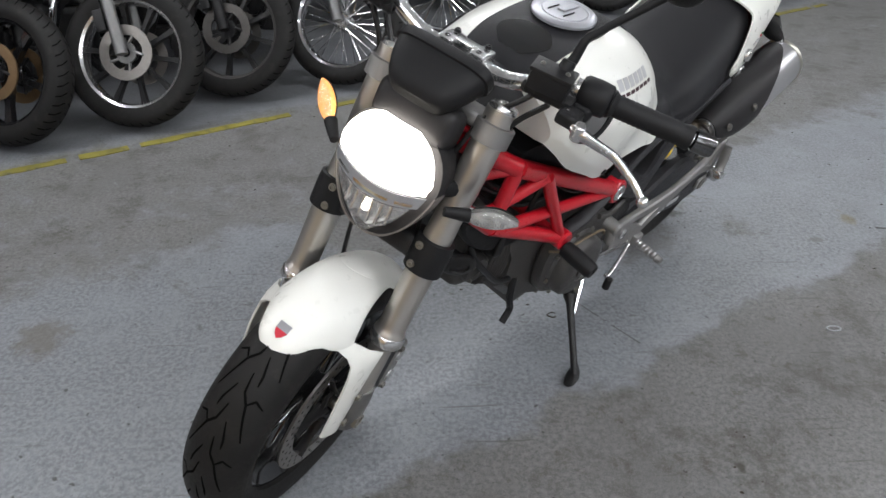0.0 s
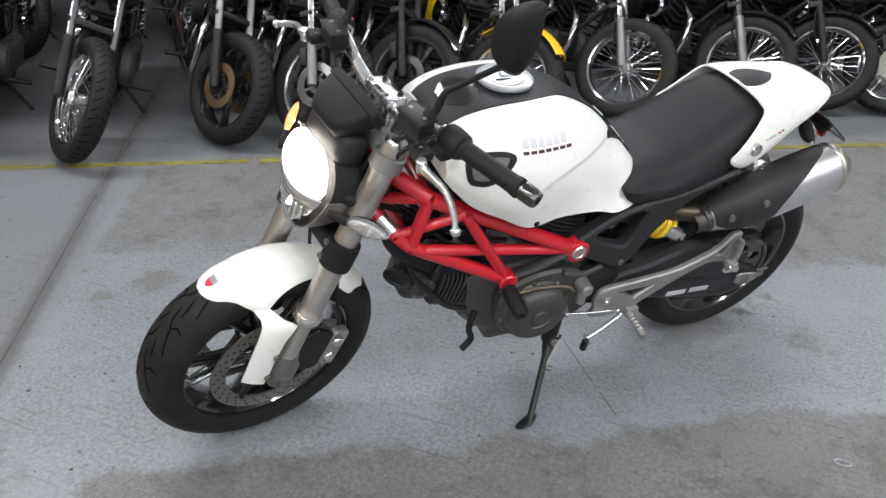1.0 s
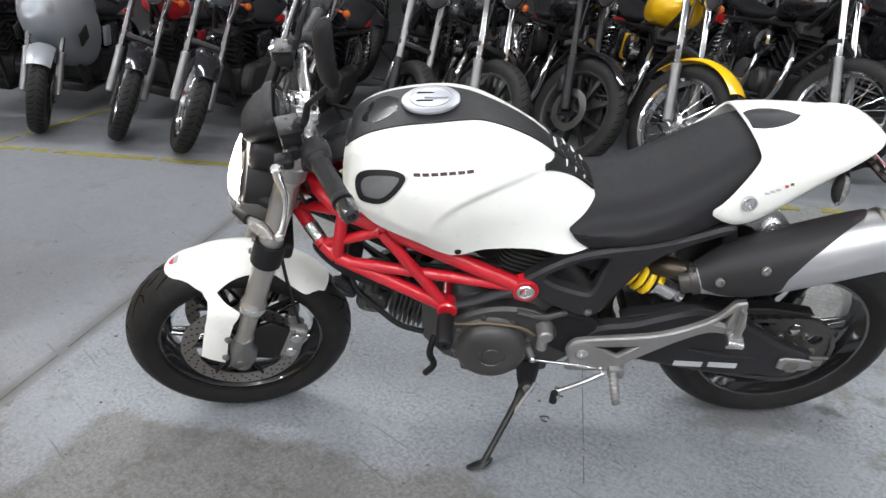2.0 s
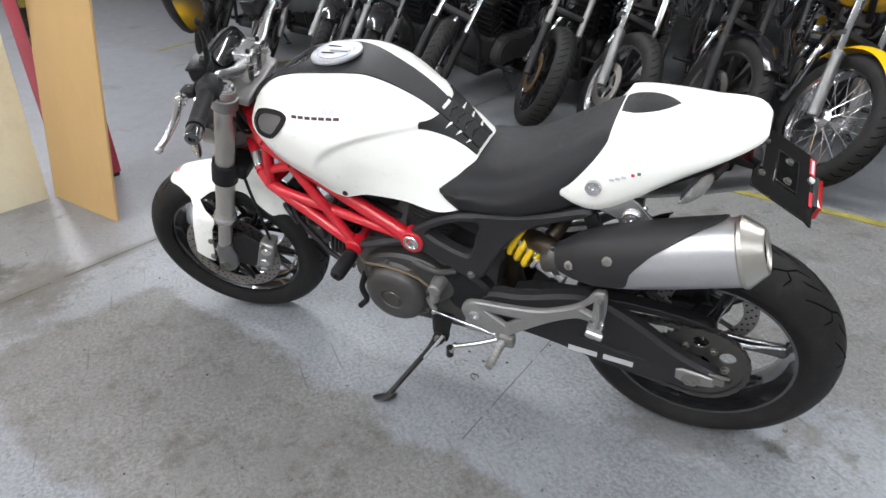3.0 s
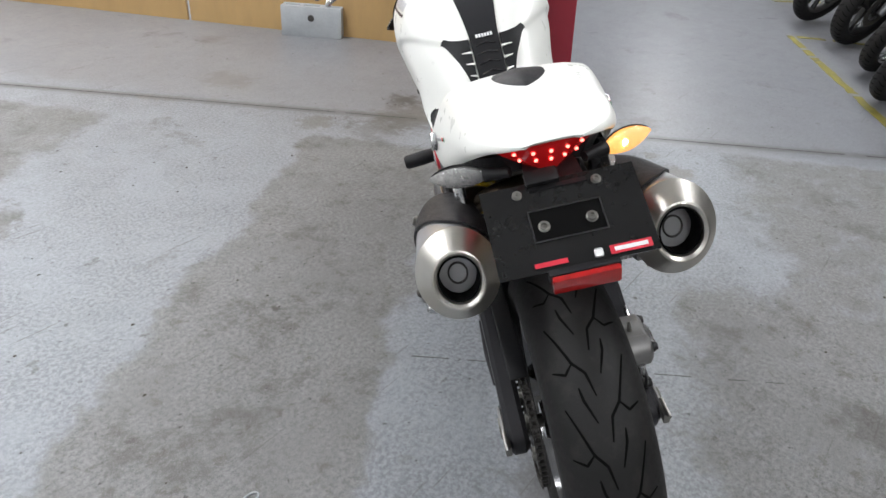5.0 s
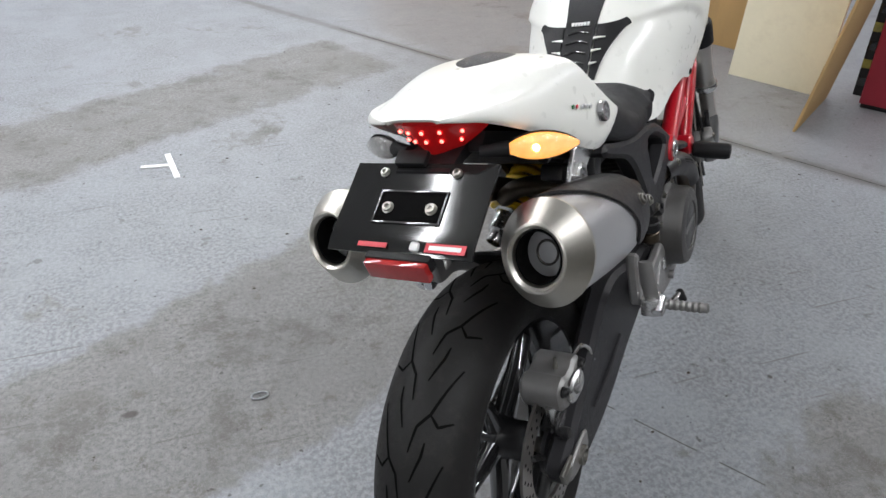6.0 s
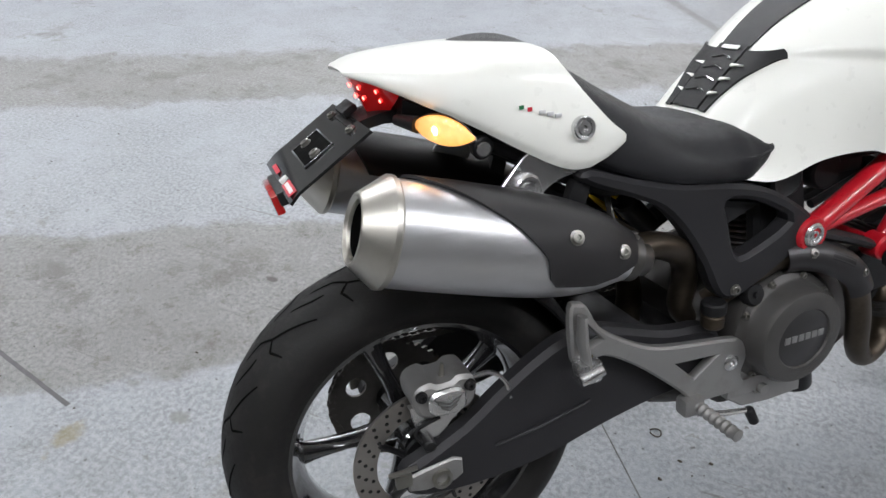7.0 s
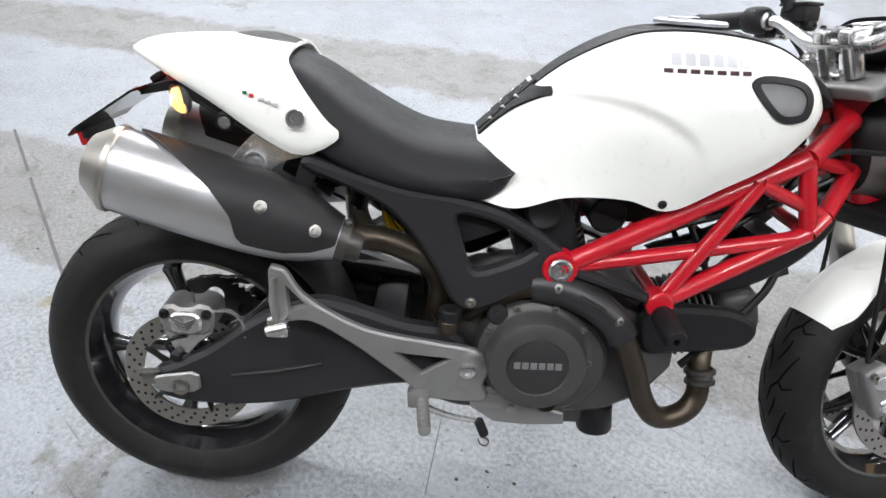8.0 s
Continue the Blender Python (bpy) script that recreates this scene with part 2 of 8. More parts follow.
def tube(bm, pts, r, seg=10, smooth=0, caps=True, closed=False, flat=1.0):
    """A pipe along the points; r a number or one per given point; flat squashes it."""
    if smooth:
        rs = r if isinstance(r, (list, tuple)) else None
        base = len(pts)
        path = spline(pts, smooth, closed)
        if rs:
            rr = []
            for i in range(len(path)):
                u = i / (len(path) - 1) * (base - 1)
                k = min(int(u), base - 2)
                rr.append(rs[k] + (rs[k + 1] - rs[k]) * (u - k))
        else:
            rr = [r] * len(path)
    else:
        path = [Vector(p) for p in pts]
        rr = list(r) if isinstance(r, (list, tuple)) else [r] * len(path)
    n = len(path)
    rings = []
    up = None
    for i, p in enumerate(path):
        a0 = path[i - 1] if i or closed else p
        a1 = path[(i + 1) % n] if i < n - 1 or closed else p
        d = (a1 - a0).normalized()
        if up is None:
            up = d.orthogonal().normalized() if abs(d.y) > 0.9 else Vector((0, 1, 0))
        s = d.cross(up)
        s = s.normalized() if s.length > 1e-6 else d.orthogonal().normalized()
        up = s.cross(d).normalized()
        rings.append(ring(bm, p, s, up, rr[i] * flat, seg, rr[i]))
    for x, y in zip(rings, rings[1:]):
        bridge(bm, x, y)
    if closed:
        bridge(bm, rings[-1], rings[0])
    elif caps:
        bm.faces.new(rings[0][::-1])
        bm.faces.new(rings[-1])


def box(bm, c, size, rot=None, bev=0.0, seg=2, taper=1.0):
    """A block with eased edges."""
    r = bmesh.ops.create_cube(bm, size=1.0)
    vs = r["verts"]
    for v in vs:
        t = taper if v.co.z > 0 else 1.0
        v.co = Vector((v.co.x * size[0] * t, v.co.y * size[1] * t, v.co.z * size[2]))
    if bev:
        es = list({e for v in vs for e in v.link_edges})
        q = bmesh.ops.bevel(bm, geom=es, offset=bev, segments=seg, profile=0.6, affect="EDGES")
        vs = list({v for f in q["faces"] for v in f.verts} | {v for v in vs if v.is_valid})
        seen, stack = set(vs), list(vs)
        while stack:
            for e in stack.pop().link_edges:
                for w in e.verts:
                    if w not in seen:
                        seen.add(w)
                        stack.append(w)
        vs = list(seen)
    m = Matrix.Translation(c) @ (rot.to_4x4() if rot is not None else Matrix())
    for v in vs:
        v.co = m @ v.co


def slab(bm, outline, y0, y1, holes=(), bev=0.0, bend=None):
    """A plate cut from an outline of (x, z), between y0 and y1, with holes; bend(x, z) shifts it sideways."""
    loops = [list(outline)] + [list(h) for h in holes]
    shrink = []
    for li, lp in enumerate(loops):
        n = len(lp)
        area = sum(lp[i][0] * lp[(i + 1) % n][1] - lp[(i + 1) % n][0] * lp[i][1] for i in range(n))
        sgn = 1 if area > 0 else -1
        if li:
            sgn = -sgn
        res = []
        for i in range(n):
            p, q, s = Vector(lp[i - 1]), Vector(lp[i]), Vector(lp[(i + 1) % n])
            t = ((q - p).normalized() + (s - q).normalized())
            t = t.normalized() if t.length > 1e-6 else Vector((1, 0))
            res.append(q + Vector((-t.y, t.x)) * sgn * bev)
        shrink.append(res)
    lo, hi = min(y0, y1), max(y0, y1)
    levels = [(lo, shrink), (lo + bev, loops), (hi - bev, loops), (hi, shrink)] if bev else [(lo, loops), (hi, loops)]
    made = []
    for y, lps in levels:
        made.append([[bm.verts.new((p[0], y + (bend(p[0], p[1]) if bend else 0), p[1])) for p in lp] for lp in lps])
    for A, C in zip(made, made[1:]):
        for la, lc in zip(A, C):
            bridge(bm, la, lc)
    for lv in (made[0], made[-1]):
        es = []
        for lp in lv:
            for i in range(len(lp)):
                e = bm.edges.get((lp[i], lp[(i + 1) % len(lp)])) or bm.edges.new((lp[i], lp[(i + 1) % len(lp)]))
                es.append(e)
        bmesh.ops.triangle_fill(bm, use_beauty=True, use_dissolve=False, edges=es)


def soft(pts, n=5):
    """A closed outline of (x, z), rounded through its points."""
    return [(p.x, p.y) for p in spline([(x, z, 0) for x, z in pts], n, True)]


def loft(bm, rings, cap0=True, cap1=True, closed=True):
    vr = [[bm.verts.new(p) for p in r] for r in rings]
    for x, y in zip(vr, vr[1:]):
        bridge(bm, x, y, closed)
    if cap0:
        bm.faces.new(vr[0][::-1])
    if cap1:
        bm.faces.new(vr[-1])


def sheet(bm, grid, thick=0.003):
    """A curved skin over a grid of points, with thickness."""
    rows, cols = len(grid), len(grid[0])
    top = [[bm.verts.new(p) for p in r] for r in grid]
    nrm = []
    for i in range(rows):
        line = []
        for j in range(cols):
            du = Vector(grid[min(i + 1, rows - 1)][j]) - Vector(grid[max(i - 1, 0)][j])
            dv = Vector(grid[i][min(j + 1, cols - 1)]) - Vector(grid[i][max(j - 1, 0)])
            q = du.cross(dv)
            line.append(q.normalized() if q.length > 1e-9 else Vector((0, 0, 1)))
        nrm.append(line)
    bot = [[bm.verts.new(Vector(grid[i][j]) - nrm[i][j] * thick) for j in range(cols)] for i in range(rows)]
    for i in range(rows - 1):
        for j in range(cols - 1):
            bm.faces.new((top[i][j], top[i][j + 1], top[i + 1][j + 1], top[i + 1][j]))
            bm.faces.new((bot[i][j], bot[i + 1][j], bot[i + 1][j + 1], bot[i][j + 1]))
    for i in range(rows - 1):
        bm.faces.new((top[i][0], top[i + 1][0], bot[i + 1][0], bot[i][0]))
        bm.faces.new((top[i][-1], bot[i][-1], bot[i + 1][-1], top[i + 1][-1]))
    for j in range(cols - 1):
        bm.faces.new((top[0][j], bot[0][j], bot[0][j + 1], top[0][j + 1]))
        bm.faces.new((top[-1][j], top[-1][j + 1], bot[-1][j + 1], bot[-1][j]))


def lerp_table(table, x):
    """Smooth value from rows of (x, values...)."""
    if x <= table[0][0]:
        return table[0][1:]
    if x >= table[-1][0]:
        return table[-1][1:]
    k = max(i for i in range(len(table) - 1) if table[i][0] <= x)
    p1, p2 = table[k], table[k + 1]
    p0, p3 = table[max(k - 1, 0)], table[min(k + 2, len(table) - 1)]
    t = (x - p1[0]) / (p2[0] - p1[0])
    out = []
    for c in range(1, len(p1)):
        m1 = (p2[c] - p0[c]) / (p2[0] - p0[0]) * (p2[0] - p1[0])
        m2 = (p3[c] - p1[c]) / (p3[0] - p1[0]) * (p2[0] - p1[0])
        out.append((2 * t ** 3 - 3 * t * t + 1) * p1[c] + (t ** 3 - 2 * t * t + t) * m1 + (-2 * t ** 3 + 3 * t * t) * p2[c] + (t ** 3 - t * t) * m2)
    return out


def moved(bm, m):
    bmesh.ops.transform(bm, matrix=m, verts=bm.verts[:])
    return bm


def bolt(bm, p, d, r=0.008, h=0.006):
    """A socket-head bolt standing on p along d."""
    d = Vector(d).normalized()
    p = Vector(p)
    lathe(bm, p, d, [(r * 1.25, 0), (r * 1.25, h * 0.3), (r, h * 0.35), (r, h * 0.9), (r * 0.9, h), (r * 0.5, h), (r * 0.45, h * 0.4), (0.0005, h * 0.4)], seg=14)


# ---- the setting: floor, walls, ceiling, lamps ----
LANE = Vector((0.873, 0.487, 0.0))      # along the painted line
CROSS = Vector((-0.487, 0.873, 0.0))    # across the lanes


def floor_material():
    m = bpy.data.materials.new("worn_painted_concrete")
    m.use_nodes = True
    nt = m.node_tree
    b = nt.nodes["Principled BSDF"]
    N = nt.nodes.new
    geo = N("ShaderNodeNewGeometry")
    pos = geo.outputs["Position"]

    def val(op, a, c=None, clamp=False):
        n = N("ShaderNodeMath")
        n.operation, n.use_clamp = op, clamp
        for i, v in enumerate((a, c)):
            if v is None:
                continue
            if isinstance(v, (int, float)):
                n.inputs[i].default_value = v
            else:
                nt.links.new(v, n.inputs[i])
        return n.outputs[0]

    def noi(scale, detail=5, rough=0.6, dist=0.0, stretch=None):
        n = N("ShaderNodeTexNoise")
        n.inputs["Scale"].default_value, n.inputs["Detail"].default_value = scale, detail
        n.inputs["Roughness"].default_value, n.inputs["Distortion"].default_value = rough, dist
        v = pos
        if stretch:
            mp = N("ShaderNodeMapping")
            mp.inputs["Rotation"].default_value = (0, 0, -math.atan2(LANE.y, LANE.x))
            mp.inputs["Scale"].default_value = stretch
            nt.links.new(pos, mp.inputs["Vector"])
            v = mp.outputs["Vector"]
        nt.links.new(v, n.inputs["Vector"])
        return n.outputs[0]

    def along(vec):
        n = N("ShaderNodeVectorMath")
        n.operation = "DOT_PRODUCT"
        nt.links.new(pos, n.inputs[0])
        n.inputs[1].default_value = vec
        return n.outputs["Value"]

    def step(v, lo, hi):
        n = N("ShaderNodeMapRange")
        n.interpolation_type = "SMOOTHSTEP"
        nt.links.new(v, n.inputs["Value"])
        n.inputs["From Min"].default_value, n.inputs["From Max"].default_value = lo, hi
        return n.outputs[0]

    def mix(f, a, c):
        n = N("ShaderNodeMix")
        n.data_type = "RGBA"
        for i, v in ((0, f), (6, a), (7, c)):
            if isinstance(v, (int, float)):
                n.inputs[i].default_value = v
            elif isinstance(v, tuple):
                n.inputs[i].default_value = (*v, 1)
            else:
                nt.links.new(v, n.inputs[i])
        return n.outputs[2]

    wob = val("MULTIPLY", val("SUBTRACT", noi(2.6, 4, 0.6), 0.5), 0.30)
    n = val("ADD", along(CROSS), wob)
    g = val("ADD", along(LANE), val("MULTIPLY", wob, 0.3))

    def band(lo, hi, e=0.06):
        return val("MULTIPLY", step(n, lo - e, lo + e), val("SUBTRACT", 1.0, step(n, hi - e, hi + e)))

    # paint worn through in the wheel lanes, with ragged edges
    ragged = noi(7, 10, 0.78, 0.3)
    lane_a = band(0.20, 0.88, 0.07)
    lane_c = val("MULTIPLY", band(-1.38, -0.76, 0.10), 0.85)
    worn = val("ADD", val("ADD", lane_a, band(2.5, 3.15, 0.18)), lane_c, True)
    worn = val("MULTIPLY", worn, step(g, -0.30, -0.16))
    worn = val("MAXIMUM", worn, val("MULTIPLY", band(1.68, 2.6, 0.15), val("MULTIPLY", step(g, 0.45, 0.75), 0.85)))
    worn = val("MAXIMUM", worn, val("MULTIPLY", band(2.05, 3.15, 0.16), val("MULTIPLY", step(g, -0.62, -0.48), 0.75)))
    patch = noi(1.5, 6, 0.68, 0.4)
    worn = val("MAXIMUM", worn, val("MULTIPLY", step(patch, 0.55, 0.66), 0.62))
    worn = step(val("ADD", worn, val("MULTIPLY", val("SUBTRACT", ragged, 0.5), 1.9)), 0.22, 0.82)
    row_shade = step(n, 3.1, 3.3)
    grain = noi(150, 3, 0.7)
    fleck = noi(420, 2, 0.6)
    mott = noi(85, 3, 0.6)
    cloud = noi(3.3, 9, 0.74)
    light = mix(step(mott, 0.34, 0.66), (0.150, 0.158, 0.174), (0.268, 0.281, 0.300))
    light = mix(val("MULTIPLY", step(grain, 0.46, 0.6), 0.4), light, (0.170, 0.178, 0.192))
    light = mix(val("MULTIPLY", step(cloud, 0.44, 0.60), 0.45), light, (0.262, 0.280, 0.305))
    beige = mix(step(noi(80, 4, 0.66), 0.37, 0.64), (0.095, 0.0915, 0.084), (0.198, 0.193, 0.182))
    beige = mix(val("MULTIPLY", step(grain, 0.45, 0.62), 0.35), beige, (0.225, 0.222, 0.213))
    beige = mix(val("MULTIPLY", step(cloud, 0.46, 0.60), 0.55), beige, (0.112, 0.106, 0.094))
    col = mix(val("MULTIPLY", worn, 0.82), light, beige)
    # bare pale spots and blackened grease where feet and tyres pass
    grease = val("MULTIPLY", step(noi(4.6, 9, 0.76), 0.50, 0.63), val("ADD", 0.12, val("MULTIPLY", worn, 0.50)))
    col = mix(grease, col, (0.070, 0.064, 0.054))
    # beyond the yellow line the parked row's shade is put into the floor colour
    col = mix(val("MULTIPLY", row_shade, 0.7), col, mix(step(noi(5), 0.3, 0.7), (0.075, 0.078, 0.083), (0.11, 0.114, 0.122)))
    plain = val("SUBTRACT", 1.0, step(g, -0.62, -0.5))
    col = mix(val("MULTIPLY", plain, 0.6), col, mix(step(noi(44, 5), 0.3, 0.7), (0.165, 0.168, 0.18), (0.215, 0.215, 0.225)))
    smear = val("MULTIPLY", step(noi(13, 8, 0.78), 0.545, 0.64), val("ADD", 0.16, val("MULTIPLY", worn, 0.48)))
    col = mix(smear, col, (0.075, 0.066, 0.050))
    pale = step(noi(8.3, 8, 0.8, 0.4), 0.60, 0.68)
    col = mix(val("MULTIPLY", pale, 0.4), col, (0.285, 0.295, 0.305))
    # long thin scratches in two directions
    for turn, sc, off in ((0.35, 2.2, 3.1), (-0.75, 2.8, 11.7), (1.25, 2.5, 23.0)):
        mp = N("ShaderNodeMapping")
        mp.inputs["Rotation"].default_value = (0, 0, turn)
        mp.inputs["Location"].default_value = (off, off, 0)
        mp.inputs["Scale"].default_value = (1.0, 26.0, 1.0)
        nt.links.new(pos, mp.inputs["Vector"])
        sn = N("ShaderNodeTexNoise")
        sn.inputs["Scale"].default_value, sn.inputs["Detail"].default_value = sc, 2
        nt.links.new(mp.outputs["Vector"], sn.inputs["Vector"])
        col = mix(val("MULTIPLY", step(sn.outputs[0], 0.71, 0.745), 0.6), col, (0.085, 0.08, 0.072))
    spots = step(noi(9.5, 5, 0.65), 0.655, 0.70)
    col = mix(val("MULTIPLY", spots, 0.6), col, (0.055, 0.05, 0.04))
    crumbs = step(noi(46, 2, 0.5), 0.700, 0.735)
    col = mix(val("MULTIPLY", crumbs, 0.75), col, (0.03, 0.027, 0.022))
    col = mix(val("MULTIPLY", step(fleck, 0.56, 0.66), 0.38), col, (0.35, 0.36, 0.375))
    col = mix(val("MULTIPLY", step(fleck, 0.44, 0.34), 0.45), col, (0.08, 0.08, 0.08))
    # dirt gathered along the filled joint
    jd = Vector((0.839, 0.543, 0))
    off = val("ABSOLUTE", val("ADD", val("SUBTRACT", along(jd), 0.35 * jd.x - 1.49 * jd.y), val("MULTIPLY", val("SUBTRACT", noi(30, 5, 0.7), 0.5), 0.012)))
    col = mix(val("MULTIPLY", val("SUBTRACT", 1.0, step(off, 0.014, 0.030)), val("ADD", 0.3, val("MULTIPLY", noi(9, 5, 0.7), 0.7))), col, (0.118, 0.113, 0.106))
    col = mix(val("MULTIPLY", val("SUBTRACT", 1.0, step(off, 0.030, 0.044)), 0.45), col, (0.108, 0.110, 0.114))
    wide = val("SUBTRACT", 1.0, step(off, 0.02, 0.10))
    col = mix(val("MULTIPLY", wide, val("MULTIPLY", step(ragged, 0.42, 0.6), 0.35)), col, (0.10, 0.093, 0.083))

    def blob(x, y, r, colr, amount, squash=(1, 1)):
        d = N("ShaderNodeVectorMath")
        d.operation = "SUBTRACT"
        nt.links.new(pos, d.inputs[0])
        d.inputs[1].default_value = (x, y, 0)
        s = N("ShaderNodeVectorMath")
        s.operation = "MULTIPLY"
        nt.links.new(d.outputs[0], s.inputs[0])
        s.inputs[1].default_value = (squash[0], squash[1], 1)
        ln = N("ShaderNodeVectorMath")
        ln.operation = "LENGTH"
        nt.links.new(s.outputs[0], ln.inputs[0])
        e = val("ADD", ln.outputs["Value"], val("MULTIPLY", val("SUBTRACT", noi(16, 6, 0.75), 0.5), r * 2.6))
        k = val("SUBTRACT", 1.0, step(e, r * 0.35, r))
        return mix(val("MULTIPLY", k, amount), col, colr)

    for x, y, r, c, a, sq in STAINS:
        col = blob(x, y, r, c, a, sq)
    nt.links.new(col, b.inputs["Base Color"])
    rough = val("ADD", 0.36, val("MULTIPLY", noi(9, 5, 0.7), 0.22))
    rough = val("SUBTRACT", val("ADD", rough, val("MULTIPLY", worn, 0.12)), val("MULTIPLY", plain, 0.11))
    nt.links.new(rough, b.inputs["Roughness"])
    bp = N("ShaderNodeBump")
    bp.inputs["Strength"].default_value, bp.inputs["Distance"].default_value = 0.12, 0.001
    nt.links.new(grain, bp.inputs["Height"])
    nt.links.new(bp.outputs[0], b.inputs["Normal"])
    return m


BROWN, OIL = (0.10, 0.076, 0.042), (0.038, 0.034, 0.027)
STAINS = [
    (-1.12, 1.49, 0.10, BROWN, 0.5, (1, 1)), (-1.22, 1.32, 0.05, BROWN, 0.4, (1, 1)), (1.437, 1.388, 0.025, OIL, 0.8, (1, 2)), (-0.118, 1.74, 0.008, OIL, 0.9, (1, 1)),
    (-0.94, 0.07, 0.11, OIL, 0.75, (1, 1)), (-0.80, 0.24, 0.22, (0.09, 0.083, 0.07), 0.6, (0.8, 1)),
    (-0.42, -0.02, 0.12, (0.11, 0.1, 0.08), 0.6, (1, 1)),
    (0.90, 2.11, 0.05, OIL, 0.75, (1, 1.6)), (0.665, 0.947, 0.022, (0.045, 0.045, 0.03), 0.85, (1.6, 1)),
    (1.535, 2.05, 0.045, (0.16, 0.125, 0.05), 0.6, (1.3, 0.8)), (1.34, 1.903, 0.03, (0.11, 0.105, 0.095), 0.6, (1, 1.4)), (0.0, 2.46, 0.1, OIL, 0.55, (1, 0.7)),
    (0.72, 1.95, 0.2, (0.11, 0.097, 0.083), 0.45, (1, 1)), (0.27, 2.55, 0.06, OIL, 0.5, (1.4, 1)), (0.62, 2.52, 0.07, (0.08, 0.07, 0.055), 0.55, (1, 1.5)), (-0.51, -0.8, 0.16, (0.12, 0.112, 0.095), 0.45, (1, 0.8)),
    (-0.58, 0.23, 0.16, (0.085, 0.078, 0.066), 0.5, (0.7, 1)), (-0.90, -1.48, 0.12, (0.10, 0.09, 0.072), 0.4, (1, 1)), (1.56, 1.31, 0.09, (0.10, 0.092, 0.08), 0.4, (1, 1.6)),
]
FLOORM = floor_material()


def build_setting():
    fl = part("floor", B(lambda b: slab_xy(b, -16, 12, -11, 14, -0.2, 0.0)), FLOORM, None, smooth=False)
    tagged(fl, "worn grey painted concrete floor with stains and scuffs", "floor", kind="structure")
    for nm, x0, x1, y0, y1 in (("wall_west", -16.2, -16, -11, 14), ("wall_east", 12, 12.2, -11, 14), ("wall_south", -16.2, 12.2, -11.2, -11), ("wall_north", -16.2, 12.2, 14, 14.2)):
        w = part(nm, B(lambda b: slab_xy(b, x0, x1, y0, y1, -0.2, 3.4)), WALLM, None, smooth=False)
        tagged(w, "plain painted wall closing the storage hall", "wall", kind="structure")
    c = part("ceiling", B(lambda b: slab_xy(b, -16.2, 12.2, -11.2, 14.2, 3.4, 3.6)), CEILM, None, smooth=False)
    tagged(c, "plain white ceiling of the storage hall", "ceiling", kind="structure")


def slab_xy(bm, x0, x1, y0, y1, z0, z1):
    box(bm, ((x0 + x1) / 2, (y0 + y1) / 2, (z0 + z1) / 2), (x1 - x0, y1 - y0, z1 - z0))


def floor_strip(name, p0, p1, w, material, label, category, z=0.004, broken=0.0, seed=1):
    """A thin painted or scored strip on the floor, with worn edges; broken leaves gaps in it."""
    rnd = random.Random(seed)
    p0, p1 = Vector((*p0, z)), Vector((*p1, z))
    d = (p1 - p0).normalized()
    s = Vector((-d.y, d.x, 0))
    bm = bmesh.new()
    n = max(int((p1 - p0).length / 0.05), 2)
    prev = None
    for i in range(n + 1):
        q = p0.lerp(p1, i / n)
        a, c = w / 2 * (1 + rnd.uniform(-0.25, 0.2)), w / 2 * (1 + rnd.uniform(-0.25, 0.2))
        cur = [bm.verts.new(q + s * a), bm.verts.new(q - s * c), bm.verts.new(q - s * c - Vector((0, 0, z + 0.001))), bm.verts.new(q + s * a - Vector((0, 0, z + 0.001)))]
        if prev and rnd.random() >= broken:
            bridge(bm, prev, cur)
        prev = cur
    ob = part(name, bm, material, None, smooth=False)
    return tagged(ob, label, category, kind="structure")


SCUFF = mat("dark_floor_scratch", (0.085, 0.085, 0.086), 0.8, var=0.3, vscale=30, dirt=(0.13, 0.13, 0.13), dirt_amount=0.5)
JOINT = mat("dirty_floor_joint", (0.10, 0.098, 0.092), 0.9, var=0.4, vscale=14, dirt=(0.18, 0.18, 0.18), dirt_amount=0.7)


def build_floor_marks():
    floor_strip("yellow_line", (-4.16, 1.20), (3.2, 5.31), 0.05, YELLOWLINE, "worn yellow line painted on the concrete floor", "floor line", broken=0.1, seed=3)
    floor_strip("yellow_line", (-4.17, 1.25), (-4.75, 2.50), 0.045, YELLOWLINE, "worn yellow bay line painted on the concrete floor", "floor line", broken=0.1, seed=5)
    floor_strip("yellow_line", (-5.40, 0.70), (-6.1, 1.45), 0.045, YELLOWLINE, "worn yellow bay line painted on the concrete floor", "floor line", broken=0.1, seed=6)
    floor_strip("floor_joint", (0.35, -1.49), (-2.9, 3.53), 0.006, JOINT, "dark expansion joint in the concrete floor", "floor joint", z=0.0012, broken=0.05, seed=7)
    floor_strip("floor_joint", (0.62, 1.30), (-0.02, 2.22), 0.0026, JOINT, "fine crack in the concrete floor", "floor joint", z=0.001, broken=0.25, seed=8)
    floor_strip("floor_joint", (1.56, 1.983), (1.34, 2.016), 0.006, JOINT, "faint broken scratch in the concrete floor", "floor joint", z=0.0008, broken=0.55, seed=9)
    floor_strip("floor_joint", (2.75, 1.72), (1.60, 1.974), 0.011, SCUFF, "dark scratch in the concrete floor", "floor joint", z=0.0008, broken=0.03, seed=10)
    m = part("floor_mark", B(lambda b: box(b, (1.33, 0.105, 0.002), (0.022, 0.215, 0.004), Matrix.Rotation(0.16, 3, "Z")), lambda b: box(b, (1.392, 0.094, 0.0021), (0.105, 0.02, 0.004), Matrix.Rotation(-0.1, 3, "Z"))), WHITEMARK, None, smooth=False)
    tagged(m, "small white T shaped tape mark on the concrete floor", "floor mark", kind="structure")


